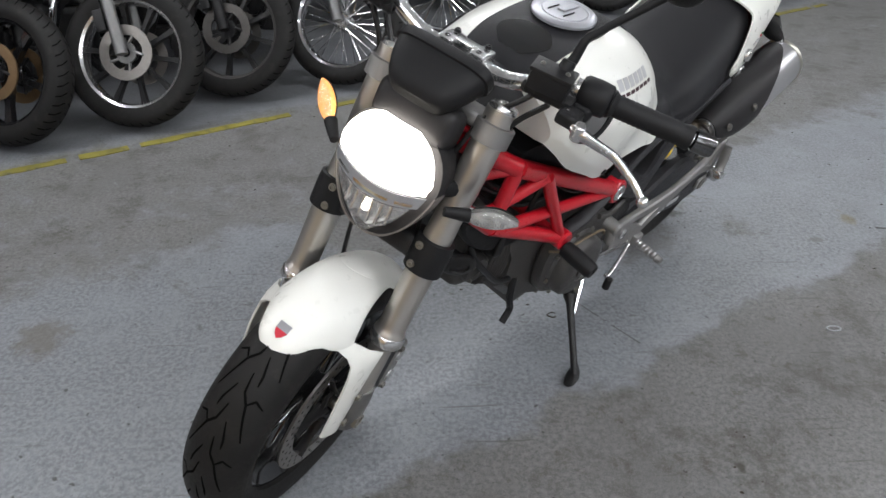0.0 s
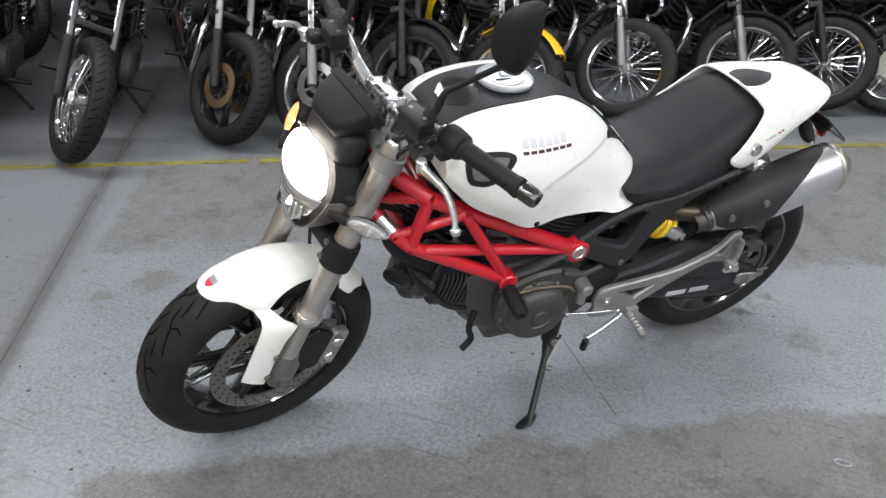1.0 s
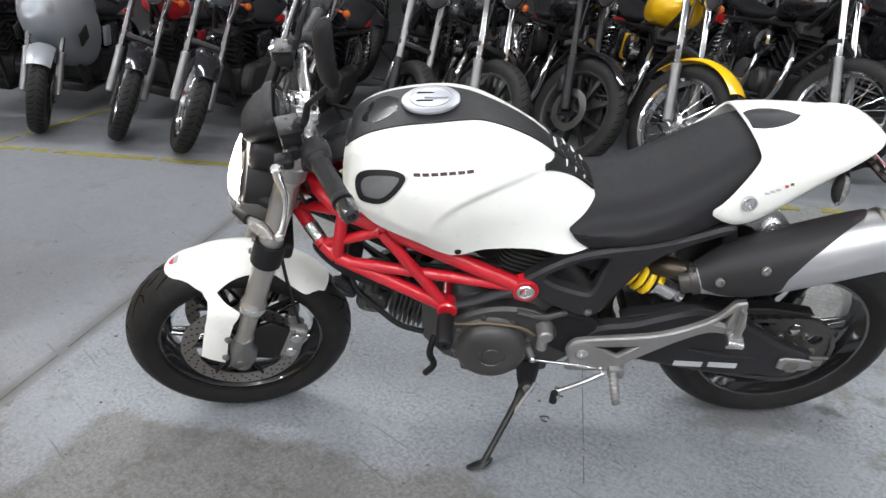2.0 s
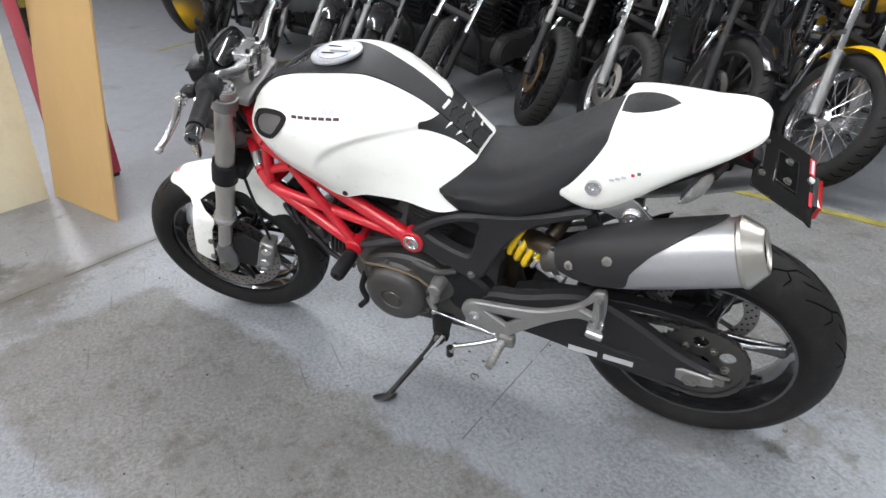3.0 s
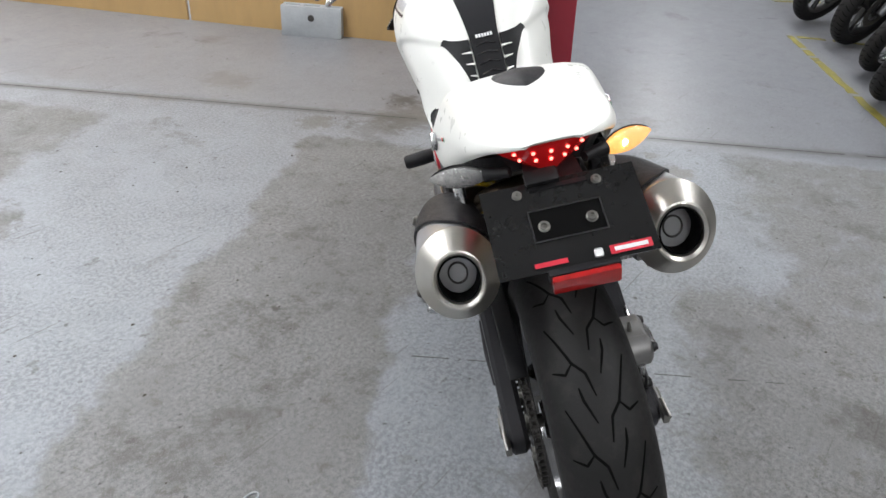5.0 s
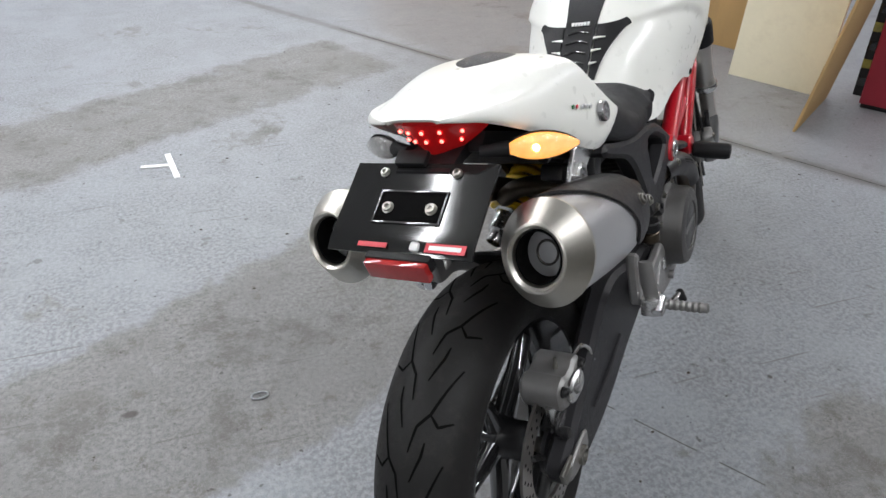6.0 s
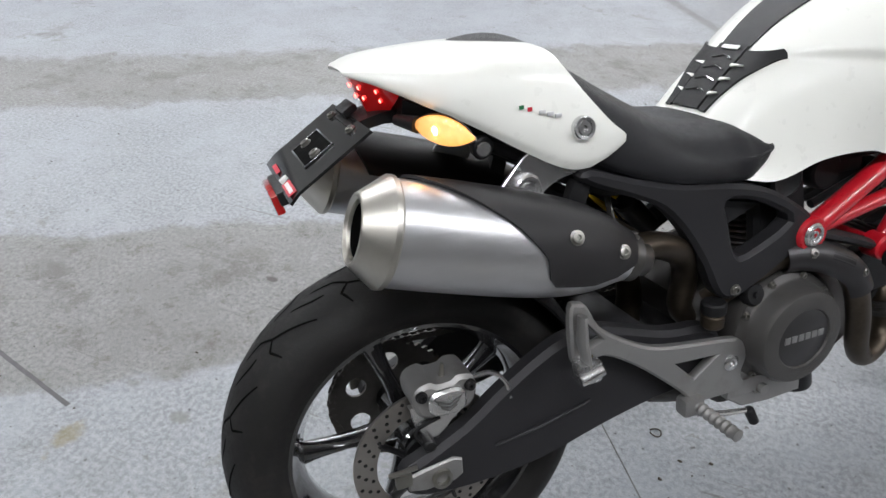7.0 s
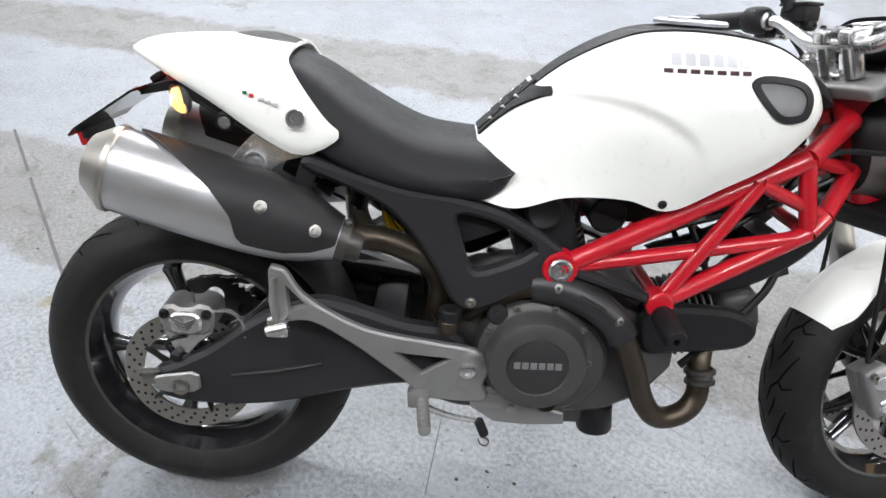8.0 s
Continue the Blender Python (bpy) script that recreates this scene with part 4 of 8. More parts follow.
def build_tail():
    def body(b):
        rows = []
        for i in range(47):
            u = i / 46
            row = []
            for j in range(57):
                v = abs(j - 28) / 28
                # the front edge sweeps down and forward over the seat's flanks
                k = min(max((v - 0.38) / 0.42, 0), 1)
                end = 0.226 + 0.084 * k * k * (3 - 2 * k) - 0.050 * max((v - 0.88) / 0.12, 0) ** 2
                x = -0.050 + u * (end + 0.050)
                t, w, lo = lerp_table(TAIL, x)
                dh = min(1.0, (t - lo) / .06)
                half = [(0, t), (w * .35, t - .002 * dh), (w * .62, t - .008 * dh), (w * .82, t - .022 * dh), (w * .93, t - (t - lo) * .38), (w, t - (t - lo) * .66), (w * 1.0, lo + (t - lo) * .12), (w * .955, lo)]
                sm = spline([(y, z, 0) for y, z in half], 4)
                q = sm[abs(j - 28)]
                row.append(Vector((x, math.copysign(q.x, j - 28), q.y)))
            rows.append(row)
        sheet(b, rows, 0.005)
    tail = P("tail_cowl", B(body), WHITE, BIKE, "glossy white single seat tail cowl", angle=55)

    def hump(b):
        rows = []
        for i in range(13):
            t = i / 12
            x = 0.222 - 0.108 * t
            w = 0.054 * math.sqrt(max(1 - (t * 0.99) ** 2.2, 0.0)) + 0.002
            tz = lerp_table(TAIL, x)[0]
            rows.append([Vector((x, -w + 2 * w * j / 10, tz - 0.006 * abs(j - 5) / 5 + 0.0012 + 0.007 * math.sin(math.pi * min(t * 0.9 + 0.1, 1)) * (1 - ((j - 5) / 5) ** 2))) for j in range(11)])
        sheet(b, rows, -0.010)
    P("back_pad", B(hump), STRIP, tail, "dark grey teardrop pad on the tail")
    for s in (-1, 1):
        c = Vector((0.243, s * 0.1625, 0.815))
        P("tail_bolt", B(lambda b: lathe(b, c - Vector((0, s * .008, 0)), (0, s, 0.12), [(0.0165, 0), (0.0165, 0.008), (0.015, 0.010), (0.0115, 0.0095), (0.011, 0.006), (0.009, 0.006), (0.009, 0.009), (0.004, 0.009), (0.004, 0.005), (0.0005, 0.005)], seg=24)), BRIGHT, tail, "silver dished fixing bolt")
        for k in range(5):
            x = 0.209 - 0.0108 * k - (0.006 if k > 2 else 0)
            zz = 0.8355 + 0.32 * (0.209 - x)
            P("decal_block", B(lambda b: box(b, (x, s * (lerp_table(TAIL, x)[1] + 0.0006), zz), (0.0092 if k < 3 else 0.0062, 0.0022, 0.0052), bev=0.0004)), GREYTEXT if k < 3 else (REDTEXT if k == 3 else GREENTEXT), tail)
    P("helmet_lock", B(lambda b: lathe(b, (.115, -.104, .799), (0, -1, -.15), [(.016, 0), (.016, .010), (.013, .012), (.0115, .0105), (.0005, .0105)], seg=20)), PLASTIC, tail)
    P("lock_barrel", B(lambda b: lathe(b, (.115, -.1155, .797), (0, -1, -.15), [(.011, 0), (.010, .002), (.0005, .002)], seg=18)), BRIGHT, tail, "silver lock barrel below the tail")
    # underside and light
    P("undertray", B(lambda b: loft(b, [[Vector((x, y * w, z)) for y, z in ((-1, zt), (-.8, zl), (.8, zl), (1, zt))] for x, w, zt, zl in ((0.33, .115, .77, .72), (0.2, .125, .80, .745), (0.1, .105, .835, .80), (0.05, .088, .856, .822), (0.022, .068, .868, .838))])), PLASTIC, tail)
    def lens(b):
        rows = []
        for i in range(7):
            t = i / 6
            r = []
            for j in range(17):
                y = (-1 + 2 * j / 16)
                w = 0.080 - 0.060 * t ** 1.25
                x = -0.036 + 0.026 * t + 0.054 * abs(y) ** 2 * (1 - .6 * t)
                z = 0.897 - 0.055 * t - 0.014 * abs(y) ** 2 * (1 - t)
                r.append(Vector((x, y * w, z)))
            rows.append(r)
        sheet(b, rows, -0.012)
    light = P("tail_light", B(lens), REDLENS, tail, "red tail lamp glowing with small diodes")
    for k in range(10):
        c = k % 5
        t = 0.22 if k < 5 else 0.50
        y = (-0.050 + 0.025 * c) * (1 if k < 5 else 0.85)
        q = abs(y) / (0.080 - 0.060 * t ** 1.25)
        P("diode", B(lambda b: lathe(b, (-0.0385 + 0.026 * t + 0.054 * q ** 2 * (1 - .6 * t), y, 0.897 - 0.055 * t - 0.014 * q * q * (1 - t)), (-1, 0, -0.3), [(0.0029, -.001), (0.0024, 0.0005), (0.0004, 0.001)], seg=10)), LED, light, "lit red diode")
    return tail


def indicator(name, root, tip, material, label, parent=BIKE, turn=None, w=0.021, fat=0.6, back=0.0):
    """A turn signal: stalk, dark base and long lens from root to tip."""
    root, tip = Vector(root), Vector(tip)
    def lensm(b):
        d = (tip - root).normalized()
        s = Vector((1, 0, 0.2)).cross(d).normalized()
        u = d.cross(s).normalized()
        rings = []
        L = (tip - root).length
        for i in range(13):
            t = i / 12
            r = w * (math.sin(math.pi * min(max(t, 0.02), 0.985)) ** 0.62) * (1.0 - 0.12 * t)
            rings.append([root + d * (L * t) + s * (r * math.cos(a)) + u * (r * fat * math.sin(a)) for a in [2 * math.pi * k / 16 for k in range(16)]])
        loft(b, rings)
    bm = B(lensm)
    if turn is not None:
        bm = moved(bm, turn)
    ob = P(name, bm, material, parent, label)
    d = (tip - root).normalized()
    bm = B(lambda b: tube(b, [root - d * 0.035, root + d * 0.006], [0.008, 0.012], 10))
    if turn is not None:
        bm = moved(bm, turn)
    P("stalk", bm, PLASTIC, ob)
    bm = B(lambda b: sphere(b, root + d * ((tip - root).length * .42), w * .27, 8))
    if turn is not None:
        bm = moved(bm, turn)
    P("bulb", bm, REFLECT if material is LENS else BULBLIT, ob)
    def backing(b):
        s = Vector((1, 0, 0.2)).cross(d).normalized()
        u = d.cross(s).normalized()
        ln = (tip - root).length
        loft(b, [[root + d * (ln * t) + Vector((.004, 0, -.002)) + s * (r * math.cos(a)) + u * (r * fat * .5 * math.sin(a)) for a in [2 * math.pi * k / 14 for k in range(14)]] for t, r in [(q / 9, w * .80 * math.sin(math.pi * min(max(q / 9, .04), .97)) ** .7) for q in range(10)]])
    bm = B(backing)
    if turn is not None:
        bm = moved(bm, turn)
    P("reflector", bm, FLUTED, ob)
    def housing(b):
        s = Vector((1, 0, 0.2)).cross(d).normalized()
        u = d.cross(s).normalized()
        ln = (tip - root).length
        rows = []
        for q in range(12):
            t = -.03 + .99 * q / 11
            r = (w + .0022) * (math.sin(math.pi * min(max(t, 0.05), 0.985)) ** 0.62) * (1.0 - 0.12 * t)
            rows.append([root + d * (ln * t) + s * (r * math.cos(a)) + u * (r * fat * math.sin(a)) for a in [back + .35 + (math.pi - .7) * k / 10 for k in range(11)]])
        sheet(b, rows, .001)
    bm = B(housing)
    if turn is not None:
        bm = moved(bm, turn)
    P("housing", bm, PLASTIC, ob, "black lamp housing")
    return ob


def build_rear_light_group():
    indicator("rear_indicator", (0.03, 0.088, 0.838), (0.075, 0.178, 0.826), LENS, "clear rear turn signal, off", fat=0.75)
    indicator("rear_indicator", (0.03, -0.088, 0.838), (0.075, -0.178, 0.830), AMBERLIT, "rear turn signal glowing amber", fat=0.75)
    # plate carrier
    T = Vector((-0.035, 0, 0.842))
    Dn = Vector((-0.112, 0, -0.072)).normalized()
    Nn = Vector((-0.072, 0, 0.112)).normalized()
    R3 = Matrix((Dn, Vector((0, 1, 0)), Nn)).transposed()
    def at(d, y, n=0.0):
        return T + Dn * d + Vector((0, y, 0)) + Nn * n
    L = 0.138
    hw = 0.112
    arm = P("plate_bracket", B(lambda b: loft(b, [[Vector((x, y * w, z)) for y in (-1, 1) for z in ((zt, zl) if y < 0 else (zl, zt))] for x, w, zt, zl in ((0.06, .03, .852, .83), (0.0, .04, .85, .834), (-0.05, .042, .838, .825))])), PLASTIC)
    P("bracket_hood", B(lambda b: box(b, at(-0.004, 0.02, 0.008), (0.024, 0.05, 0.012), R3, bev=0.005)), PLASTIC, arm, "black rubber plate lamp hood")
    plate = P("plate_carrier", B(lambda b: slab_plate(b, at, L, hw)), PLATEM, BIKE, "glossy black acrylic plate carrier without plate", angle=30)
    for y in (-0.055, 0.06):
        P("plate_screw", B(lambda b: bolt(b, at(0.016, y, 0.0025), Nn, 0.006, 0.005)), BOLT, plate)
    for y in (-0.034, 0.034):
        P("plate_screw", B(lambda b: bolt(b, at(0.072, y, 0.0025), Nn, 0.007, 0.006)), BOLT, plate)
    P("recess", B(lambda b: box(b, at(0.070, 0, 0.0022), (0.046, 0.100, 0.001), R3, bev=0.0004)), GROOVE, plate, "dark window cut in the plate carrier")
    for d0, y0, dd, dy in ((0.046, 0, .003, .106), (0.094, 0, .003, .106), (0.070, .0515, .046, .003), (0.070, -.0515, .046, .003)):
        P("recess_edge", B(lambda b: box(b, at(d0, y0, 0.003), (dd, dy, 0.003), R3, bev=0.001)), GLOSSBLACK, plate)
    P("decal_block", B(lambda b: box(b, at(0.128, 0.038, 0.0026), (0.007, 0.046, 0.001), R3)), REDTEXT, plate, "red decal bar")
    P("decal_block", B(lambda b: box(b, at(0.127, -0.073, 0.0026), (0.013, 0.058, 0.001), R3)), REDTEXT, plate, "red decal bar")
    P("decal_block", B(lambda b: box(b, at(0.127, -0.073, 0.0032), (0.006, 0.046, 0.001), R3)), WHITETEXT, plate)
    P("decal_block", B(lambda b: box(b, at(0.127, -0.028, 0.0026), (0.012, 0.012, 0.001), R3, bev=0.003)), WHITETEXT, plate)
    ref = P("rear_reflector", B(lambda b: box(b, (-0.158, -0.005, 0.748), (0.012, 0.095, 0.028), Matrix.Rotation(-0.25, 3, "Y"), bev=0.003)), REFRED, BIKE, "red rectangular reflector below the plate carrier")
    P("reflector_holder", B(lambda b: box(b, (-0.150, -0.005, 0.757), (0.014, 0.10, 0.02), Matrix.Rotation(-0.25, 3, "Y"), bev=0.003)), PLASTIC, ref)


def slab_plate(b, at, L, hw):
    """The plate: flat, folded down at the lower lip."""
    rows = []
    for i in range(9):
        d = L * i / 8
        rows.append([at(d, hw * (-1 + 2 * j / 10), 0.002 - (0.004 if i == 8 else 0)) for j in range(11)])
    sheet(b, rows, -0.004)


def wheel_tyre(R, width, rim_r, c, steer, name, grooves):
    """A tyre with rounded crown, raised rim bead and cut tread, its axle at c along y."""
    c = Vector(c)
    rc = width / 2
    prof = []
    for i in range(-8, 9):
        a = i / 8 * 1.42
        prof.append((R - rc * 0.86 * (1 - math.cos(a)), rc * math.sin(a) / math.sin(1.42)))
    side = [(rim_r + 0.022, rc * .97), (rim_r + 0.008, rc * .90), (rim_r + 0.003, rc * .86), (rim_r - 0.004, rc * .80)]
    full = [(r, -h) for r, h in side[::-1]] + prof + side
    bm = B(lambda b: lathe(b, c, (0, 1, 0), full, seg=96, closed=True))
    if steer:
        moved(bm, STEERM)
    ty = P(name, bm, RUBBER, BIKE, "worn black road tyre", angle=50)
    # cut tread lines
    def surf(ang, h):
        a = math.asin(max(-1, min(1, h / rc * math.sin(1.42))))
        r = R - rc * 0.86 * (1 - math.cos(a)) + 0.0007
        return c + Vector((math.sin(ang) * r, h, math.cos(ang) * r))
    def line(b, pts, w):
        prev = None
        P2 = [Vector((p[0] + (q[0] - p[0]) * k / 6, p[1] + (q[1] - p[1]) * k / 6, 0)) for p, q in zip(pts, pts[1:]) for k in range(6)] + [Vector((*pts[-1], 0))]
        for i, p in enumerate(P2):
            q0 = P2[max(i - 1, 0)]
            q1 = P2[min(i + 1, len(P2) - 1)]
            d = Vector(((q1.x - q0.x) * R, q1.y - q0.y)).normalized()
            k = w * (0.35 + 0.65 * math.sin(math.pi * (0.08 + 0.84 * i / (len(P2) - 1))))
            a = surf(p.x - d.y * k / R, p.y + d.x * k)
            e = surf(p.x + d.y * k / R, p.y - d.x * k)
            cur = (b.verts.new(a), b.verts.new(e))
            if prev:
                b.faces.new((prev[0], prev[1], cur[1], cur[0]))
            prev = cur
    def cuts(b):
        for k in range(grooves):
            a0 = 2 * math.pi * k / grooves
            st = 2 * math.pi / grooves
            for s in (-1, 1):
                o = a0 + (st / 2 if s > 0 else 0)
                line(b, [(o, s * rc * .05), (o + st * .26, s * rc * .14), (o + st * .40, s * rc * .34), (o + st * .92, s * rc * .66)], 0.0023)
                line(b, [(o + st * .40, s * rc * .34), (o + st * .29, s * rc * .50), (o + st * .36, s * rc * .72)], 0.0022)
                line(b, [(o + st * .72, s * rc * .14), (o + st * .98, s * rc * .30), (o + st * 1.12, s * rc * .33)], 0.0021)
    bm = B(cuts)
    if steer:
        moved(bm, STEERM)
    tagged(P("tread_pattern", bm, GROOVE, ty), kind="stuff")
    return ty


def wheel_rim(R, width, c, steer, name, spokes, hub_w, phase=0.0, fork_spoke=False):
    c = Vector(c)
    w = width / 2
    prof = [(R + .004, -w), (R + .006, -w + .006), (R - .006, -w + .012), (R - .016, -w * .55), (R - .022, 0), (R - .016, w * .55), (R - .006, w - .012), (R + .006, w - .006), (R + .004, w), (R - .010, w - .001), (R - .022, w * .62), (R - .032, w * .3), (R - .034, -w * .3), (R - .022, -w * .62), (R - .010, -w + .001)]
    bm = B(lambda b: lathe(b, c, (0, 1, 0), prof, seg=80, closed=True))
    if steer:
        moved(bm, STEERM)
    rim = P(name, bm, GLOSSBLACK, BIKE, "gloss black cast wheel rim", angle=50)
    bm = B(lambda b: lathe(b, c, (0, 1, 0), [(.012, -hub_w), (.034, -hub_w), (.038, -hub_w + .006), (.034, -hub_w * .5), (.040, 0), (.034, hub_w * .5), (.038, hub_w - .006), (.034, hub_w), (.012, hub_w)], seg=32, closed=True))
    if steer:
        moved(bm, STEERM)
    P("hub", bm, GLOSSBLACK, rim)
    for k in range(spokes):
        a = phase + 2 * math.pi * k / spokes
        rd = Vector((math.sin(a), 0, math.cos(a)))
        tn = Vector((math.cos(a), 0, -math.sin(a)))
        def spoke(b):
            def arm(t0, t1):
                rings = []
                for i in range(7):
                    t = i / 6
                    r = 0.034 + (R - 0.022 - 0.034) * t
                    off = t0 + (t1 - t0) * t ** 1.4
                    hw = 0.019 - 0.006 * math.sin(math.pi * t) + (0.006 * t ** 6) if not fork_spoke else 0.011 - 0.003 * math.sin(math.pi * t)
                    hy = (0.022 - 0.008 * t)
                    q = c + rd * r + tn * off
                    rings.append([q + tn * (hw * math.cos(x)) + Vector((0, hy * math.sin(x), 0)) for x in [2 * math.pi * j / 10 for j in range(10)]])
                loft(b, rings)
            if fork_spoke:
                arm(0.004, 0.042)
                arm(-0.004, -0.042)
            else:
                arm(0.0, 0.0)
        bm = B(spoke)
        if steer:
            moved(bm, STEERM)
        P("spoke", bm, GLOSSBLACK, rim)
    return rim


def brake_disc(c, R, rin, steer, holes, parent, arms=6, thick=0.005):
    c = Vector(c)
    def put(bm):
        return moved(bm, STEERM) if steer else bm
    h = thick / 2
    d = P("brake_disc", put(B(lambda b: lathe(b, c, (0, 1, 0), [(rin, -h), (R, -h), (R, h), (rin, h)], seg=64, closed=True))), DISC, parent, "drilled steel brake disc", angle=30)
    def dots(b):
        for row in range(3):
            r = rin + (R - rin) * (0.22 + 0.28 * row)
            for k in range(holes):
                a = 2 * math.pi * (k + row / 3) / holes
                q = c + Vector((math.sin(a) * r, 0, math.cos(a) * r))
                for s in (-1, 1):
                    e = [b.verts.new(q + Vector((0.0034 * math.cos(x), s * (h + 0.0005), 0.0034 * math.sin(x)))) for x in [2 * math.pi * j / 8 for j in range(8)]]
                    b.faces.new(e)
    tagged(P("drilling", put(B(dots)), HOLE, d), kind="stuff")
    P("disc_carrier", put(B(lambda b: lathe(b, c, (0, 1, 0), [(0.03, -0.004), (0.045, -0.004), (0.045, 0.004), (0.03, 0.004)], seg=32, closed=True))), SATIN, d)
    for k in range(arms):
        a = 2 * math.pi * k / arms
        p0 = c + Vector((math.sin(a), 0, math.cos(a))) * 0.035
        p1 = c + Vector((math.sin(a + .25), 0, math.cos(a + .25))) * (rin + 0.006)
        P("carrier_arm", put(B(lambda b: tube(b, [p0, (p0 + p1) / 2, p1], [0.014, 0.009, 0.011], 8, flat=0.35))), SATIN, d)
    return d


def caliper(c, along, out, steer, name, parent=BIKE):
    """A brake caliper: two bodies bridged over the disc, bolts and bleed nipple."""
    c, along, out = Vector(c), Vector(along).normalized(), Vector(out).normalized()
    third = along.cross(out).normalized()
    R3 = Matrix((along, out, third)).transposed()
    def put(bm):
        return moved(bm, STEERM) if steer else bm
    body = P(name, put(B(lambda b: box(b, c, (0.115, 0.034, 0.05), R3, bev=0.012, seg=3), lambda b: box(b, c + third * 0.004 - out * 0.03, (0.10, 0.03, 0.045), R3, bev=0.01))), ALU, parent, "grey alloy brake caliper")
    for k in (-1, 1):
        P("piston_cap", put(B(lambda b: cyl(b, c + along * (0.027 * k) + out * 0.012, c + along * (0.027 * k) + out * 0.021, 0.017, 0.015, 16, bev=0.002))), BRIGHT, body)
        P("caliper_bolt", put(B(lambda b: bolt(b, c + along * (0.048 * k) + out * 0.015 + third * 0.012, out, 0.007, 0.008))), BOLT, body)
    return body


def build_wheels():
    wheel_tyre(RF, 0.130, 0.216, AXLE_F + Vector((0, .004, 0)), True, "front_tyre", 15)
    wheel_rim(0.216, 0.095, AXLE_F, True, "front_wheel", 5, 0.055, 0.35, fork_spoke=True)
    for s in (-1, 1):
        brake_disc(AXLE_F + Vector((0, s * 0.066, 0)), 0.155, 0.118, True, 28, BIKE)
    ax = PS("front_axle", B(lambda b: cyl(b, AXLE_F + Vector((0, -0.128, 0)), AXLE_F + Vector((0, 0.128, 0)), 0.012, seg=16, bev=0.002), lambda b: lathe(b, AXLE_F + Vector((0, .122, 0)), (0, 1, 0), [(.018, 0), (.018, .012), (.012, .012), (.011, .004), (.0005, .004)], seg=6)), BOLT)
    c = Vector((AXLE_R, 0, RR))
    wheel_tyre(RR, 0.160, 0.221, c, False, "rear_tyre", 14)
    wheel_rim(0.221, 0.130, c, False, "rear_wheel", 5, 0.07, 0.95)
    brake_disc(c + Vector((0, -0.098, 0)), 0.125, 0.088, False, 26, BIKE, 5)
    P("rear_axle", B(lambda b: cyl(b, c + Vector((0, -0.147, 0)), c + Vector((0, 0.152, 0)), 0.013, seg=16, bev=0.002), lambda b: lathe(b, c + Vector((0, -.146, 0)), (0, -1, 0), [(.0165, 0), (.0165, .011), (.011, .012), (.010, .002), (.0005, .002)], seg=24), lambda b: lathe(b, c + Vector((0, .140, 0)), (0, 1, 0), [(.021, 0), (.021, .014), (.013, .014), (.012, .004), (.0005, .004)], seg=6)), BOLT)
    # rear caliper above the axle on its bracket
    o = Vector((0.026, 0, 0.445))
    shape = [(-.046, -.020), (-.050, .008), (-.040, .022), (-.022, .026), (-.012, .020), (.010, .020), (.020, .027), (.040, .024), (.050, .008), (.046, -.020), (.026, -.034), (-.026, -.034)]
    cal = P("rear_caliper", B(lambda b: slab(b, [(o.x + x, o.z + z) for x, z in soft(shape, 2)], -.142, -.070, bev=.006)), ALU, BIKE, "weathered alloy rear brake caliper")
    P("piston_housing", B(lambda b: slab(b, [(o.x + .030 * math.copysign(abs(math.cos(a)) ** .7, math.cos(a)), o.z - .006 + .022 * math.copysign(abs(math.sin(a)) ** .7, math.sin(a))) for a in [2 * math.pi * k / 20 for k in range(20)]], -.152, -.140, bev=.004)), BRIGHT, cal, "raised bright piston housing")
    for k in range(3):
        P("housing_rib", B(lambda b: tube(b, [(o.x - .020 + .004 * k, -.1525, o.z + .004 - .007 * k), (o.x, -.1535, o.z - .004 - .006 * k), (o.x + .020 - .004 * k, -.1525, o.z + .004 - .007 * k)], .0022, 6)), DULLALU, cal)
    for x in (-.038, .038):
        P("caliper_bolt", B(lambda b: bolt(b, o + Vector((x, -.141, .010)), (0, -1, 0), .0075, .009)), SATIN, cal)
    P("bleed_nipple", B(lambda b: cyl(b, o + Vector((.004, -.115, .02)), o + Vector((.006, -.115, .040)), .005, .003, 10)), BOLT, cal)
    P("caliper_bracket", B(lambda b: slab(b, [(-.028, .428), (-.020, .392), (-.006, .368), (.016, .362), (.040, .388), (.066, .408), (.070, .428)], -.124, -.112, bev=.002)), BRIGHT, cal, "pale alloy caliper bracket")
    P("brake_hose", B(lambda b: tube(b, [(0.055, -0.125, .452), (0.10, -0.13, .458), (0.125, -0.135, .438), (0.130, -0.14, .410)], 0.004, 8, 5)), BRIGHT, cal)
    P("wheel_sensor", B(lambda b: cyl(b, (-.004, -.140, .362), (-.004, -.118, .362), .010, seg=14, bev=.002), lambda b: tube(b, [(-.012, -.128, .362), (-.022, -.126, .384), (-.006, -.128, .396), (.018, -.128, .402)], .0032, 8, 5)), SATIN, cal)
    # sprocket and chain on the left
    def sprocket(b):
        n = 44
        out = []
        for k in range(n * 4):
            a = 2 * math.pi * k / (n * 4)
            r = 0.108 + (0.004 if k % 4 in (0, 1) else -0.002)
            out.append((math.sin(a) * r, RR + math.cos(a) * r))
        holes = []
        for k in range(6):
            a = 2 * math.pi * k / 6
            holes.append([(math.sin(a) * .073 + .019 * math.sin(t), RR + math.cos(a) * .073 + .019 * math.cos(t)) for t in [2 * math.pi * j / 12 for j in range(12)]])
        holes.append([(.03 * math.sin(t), RR + .03 * math.cos(t)) for t in [2 * math.pi * j / 16 for j in range(16)]])
        slab(b, out, 0.090, 0.096, holes)
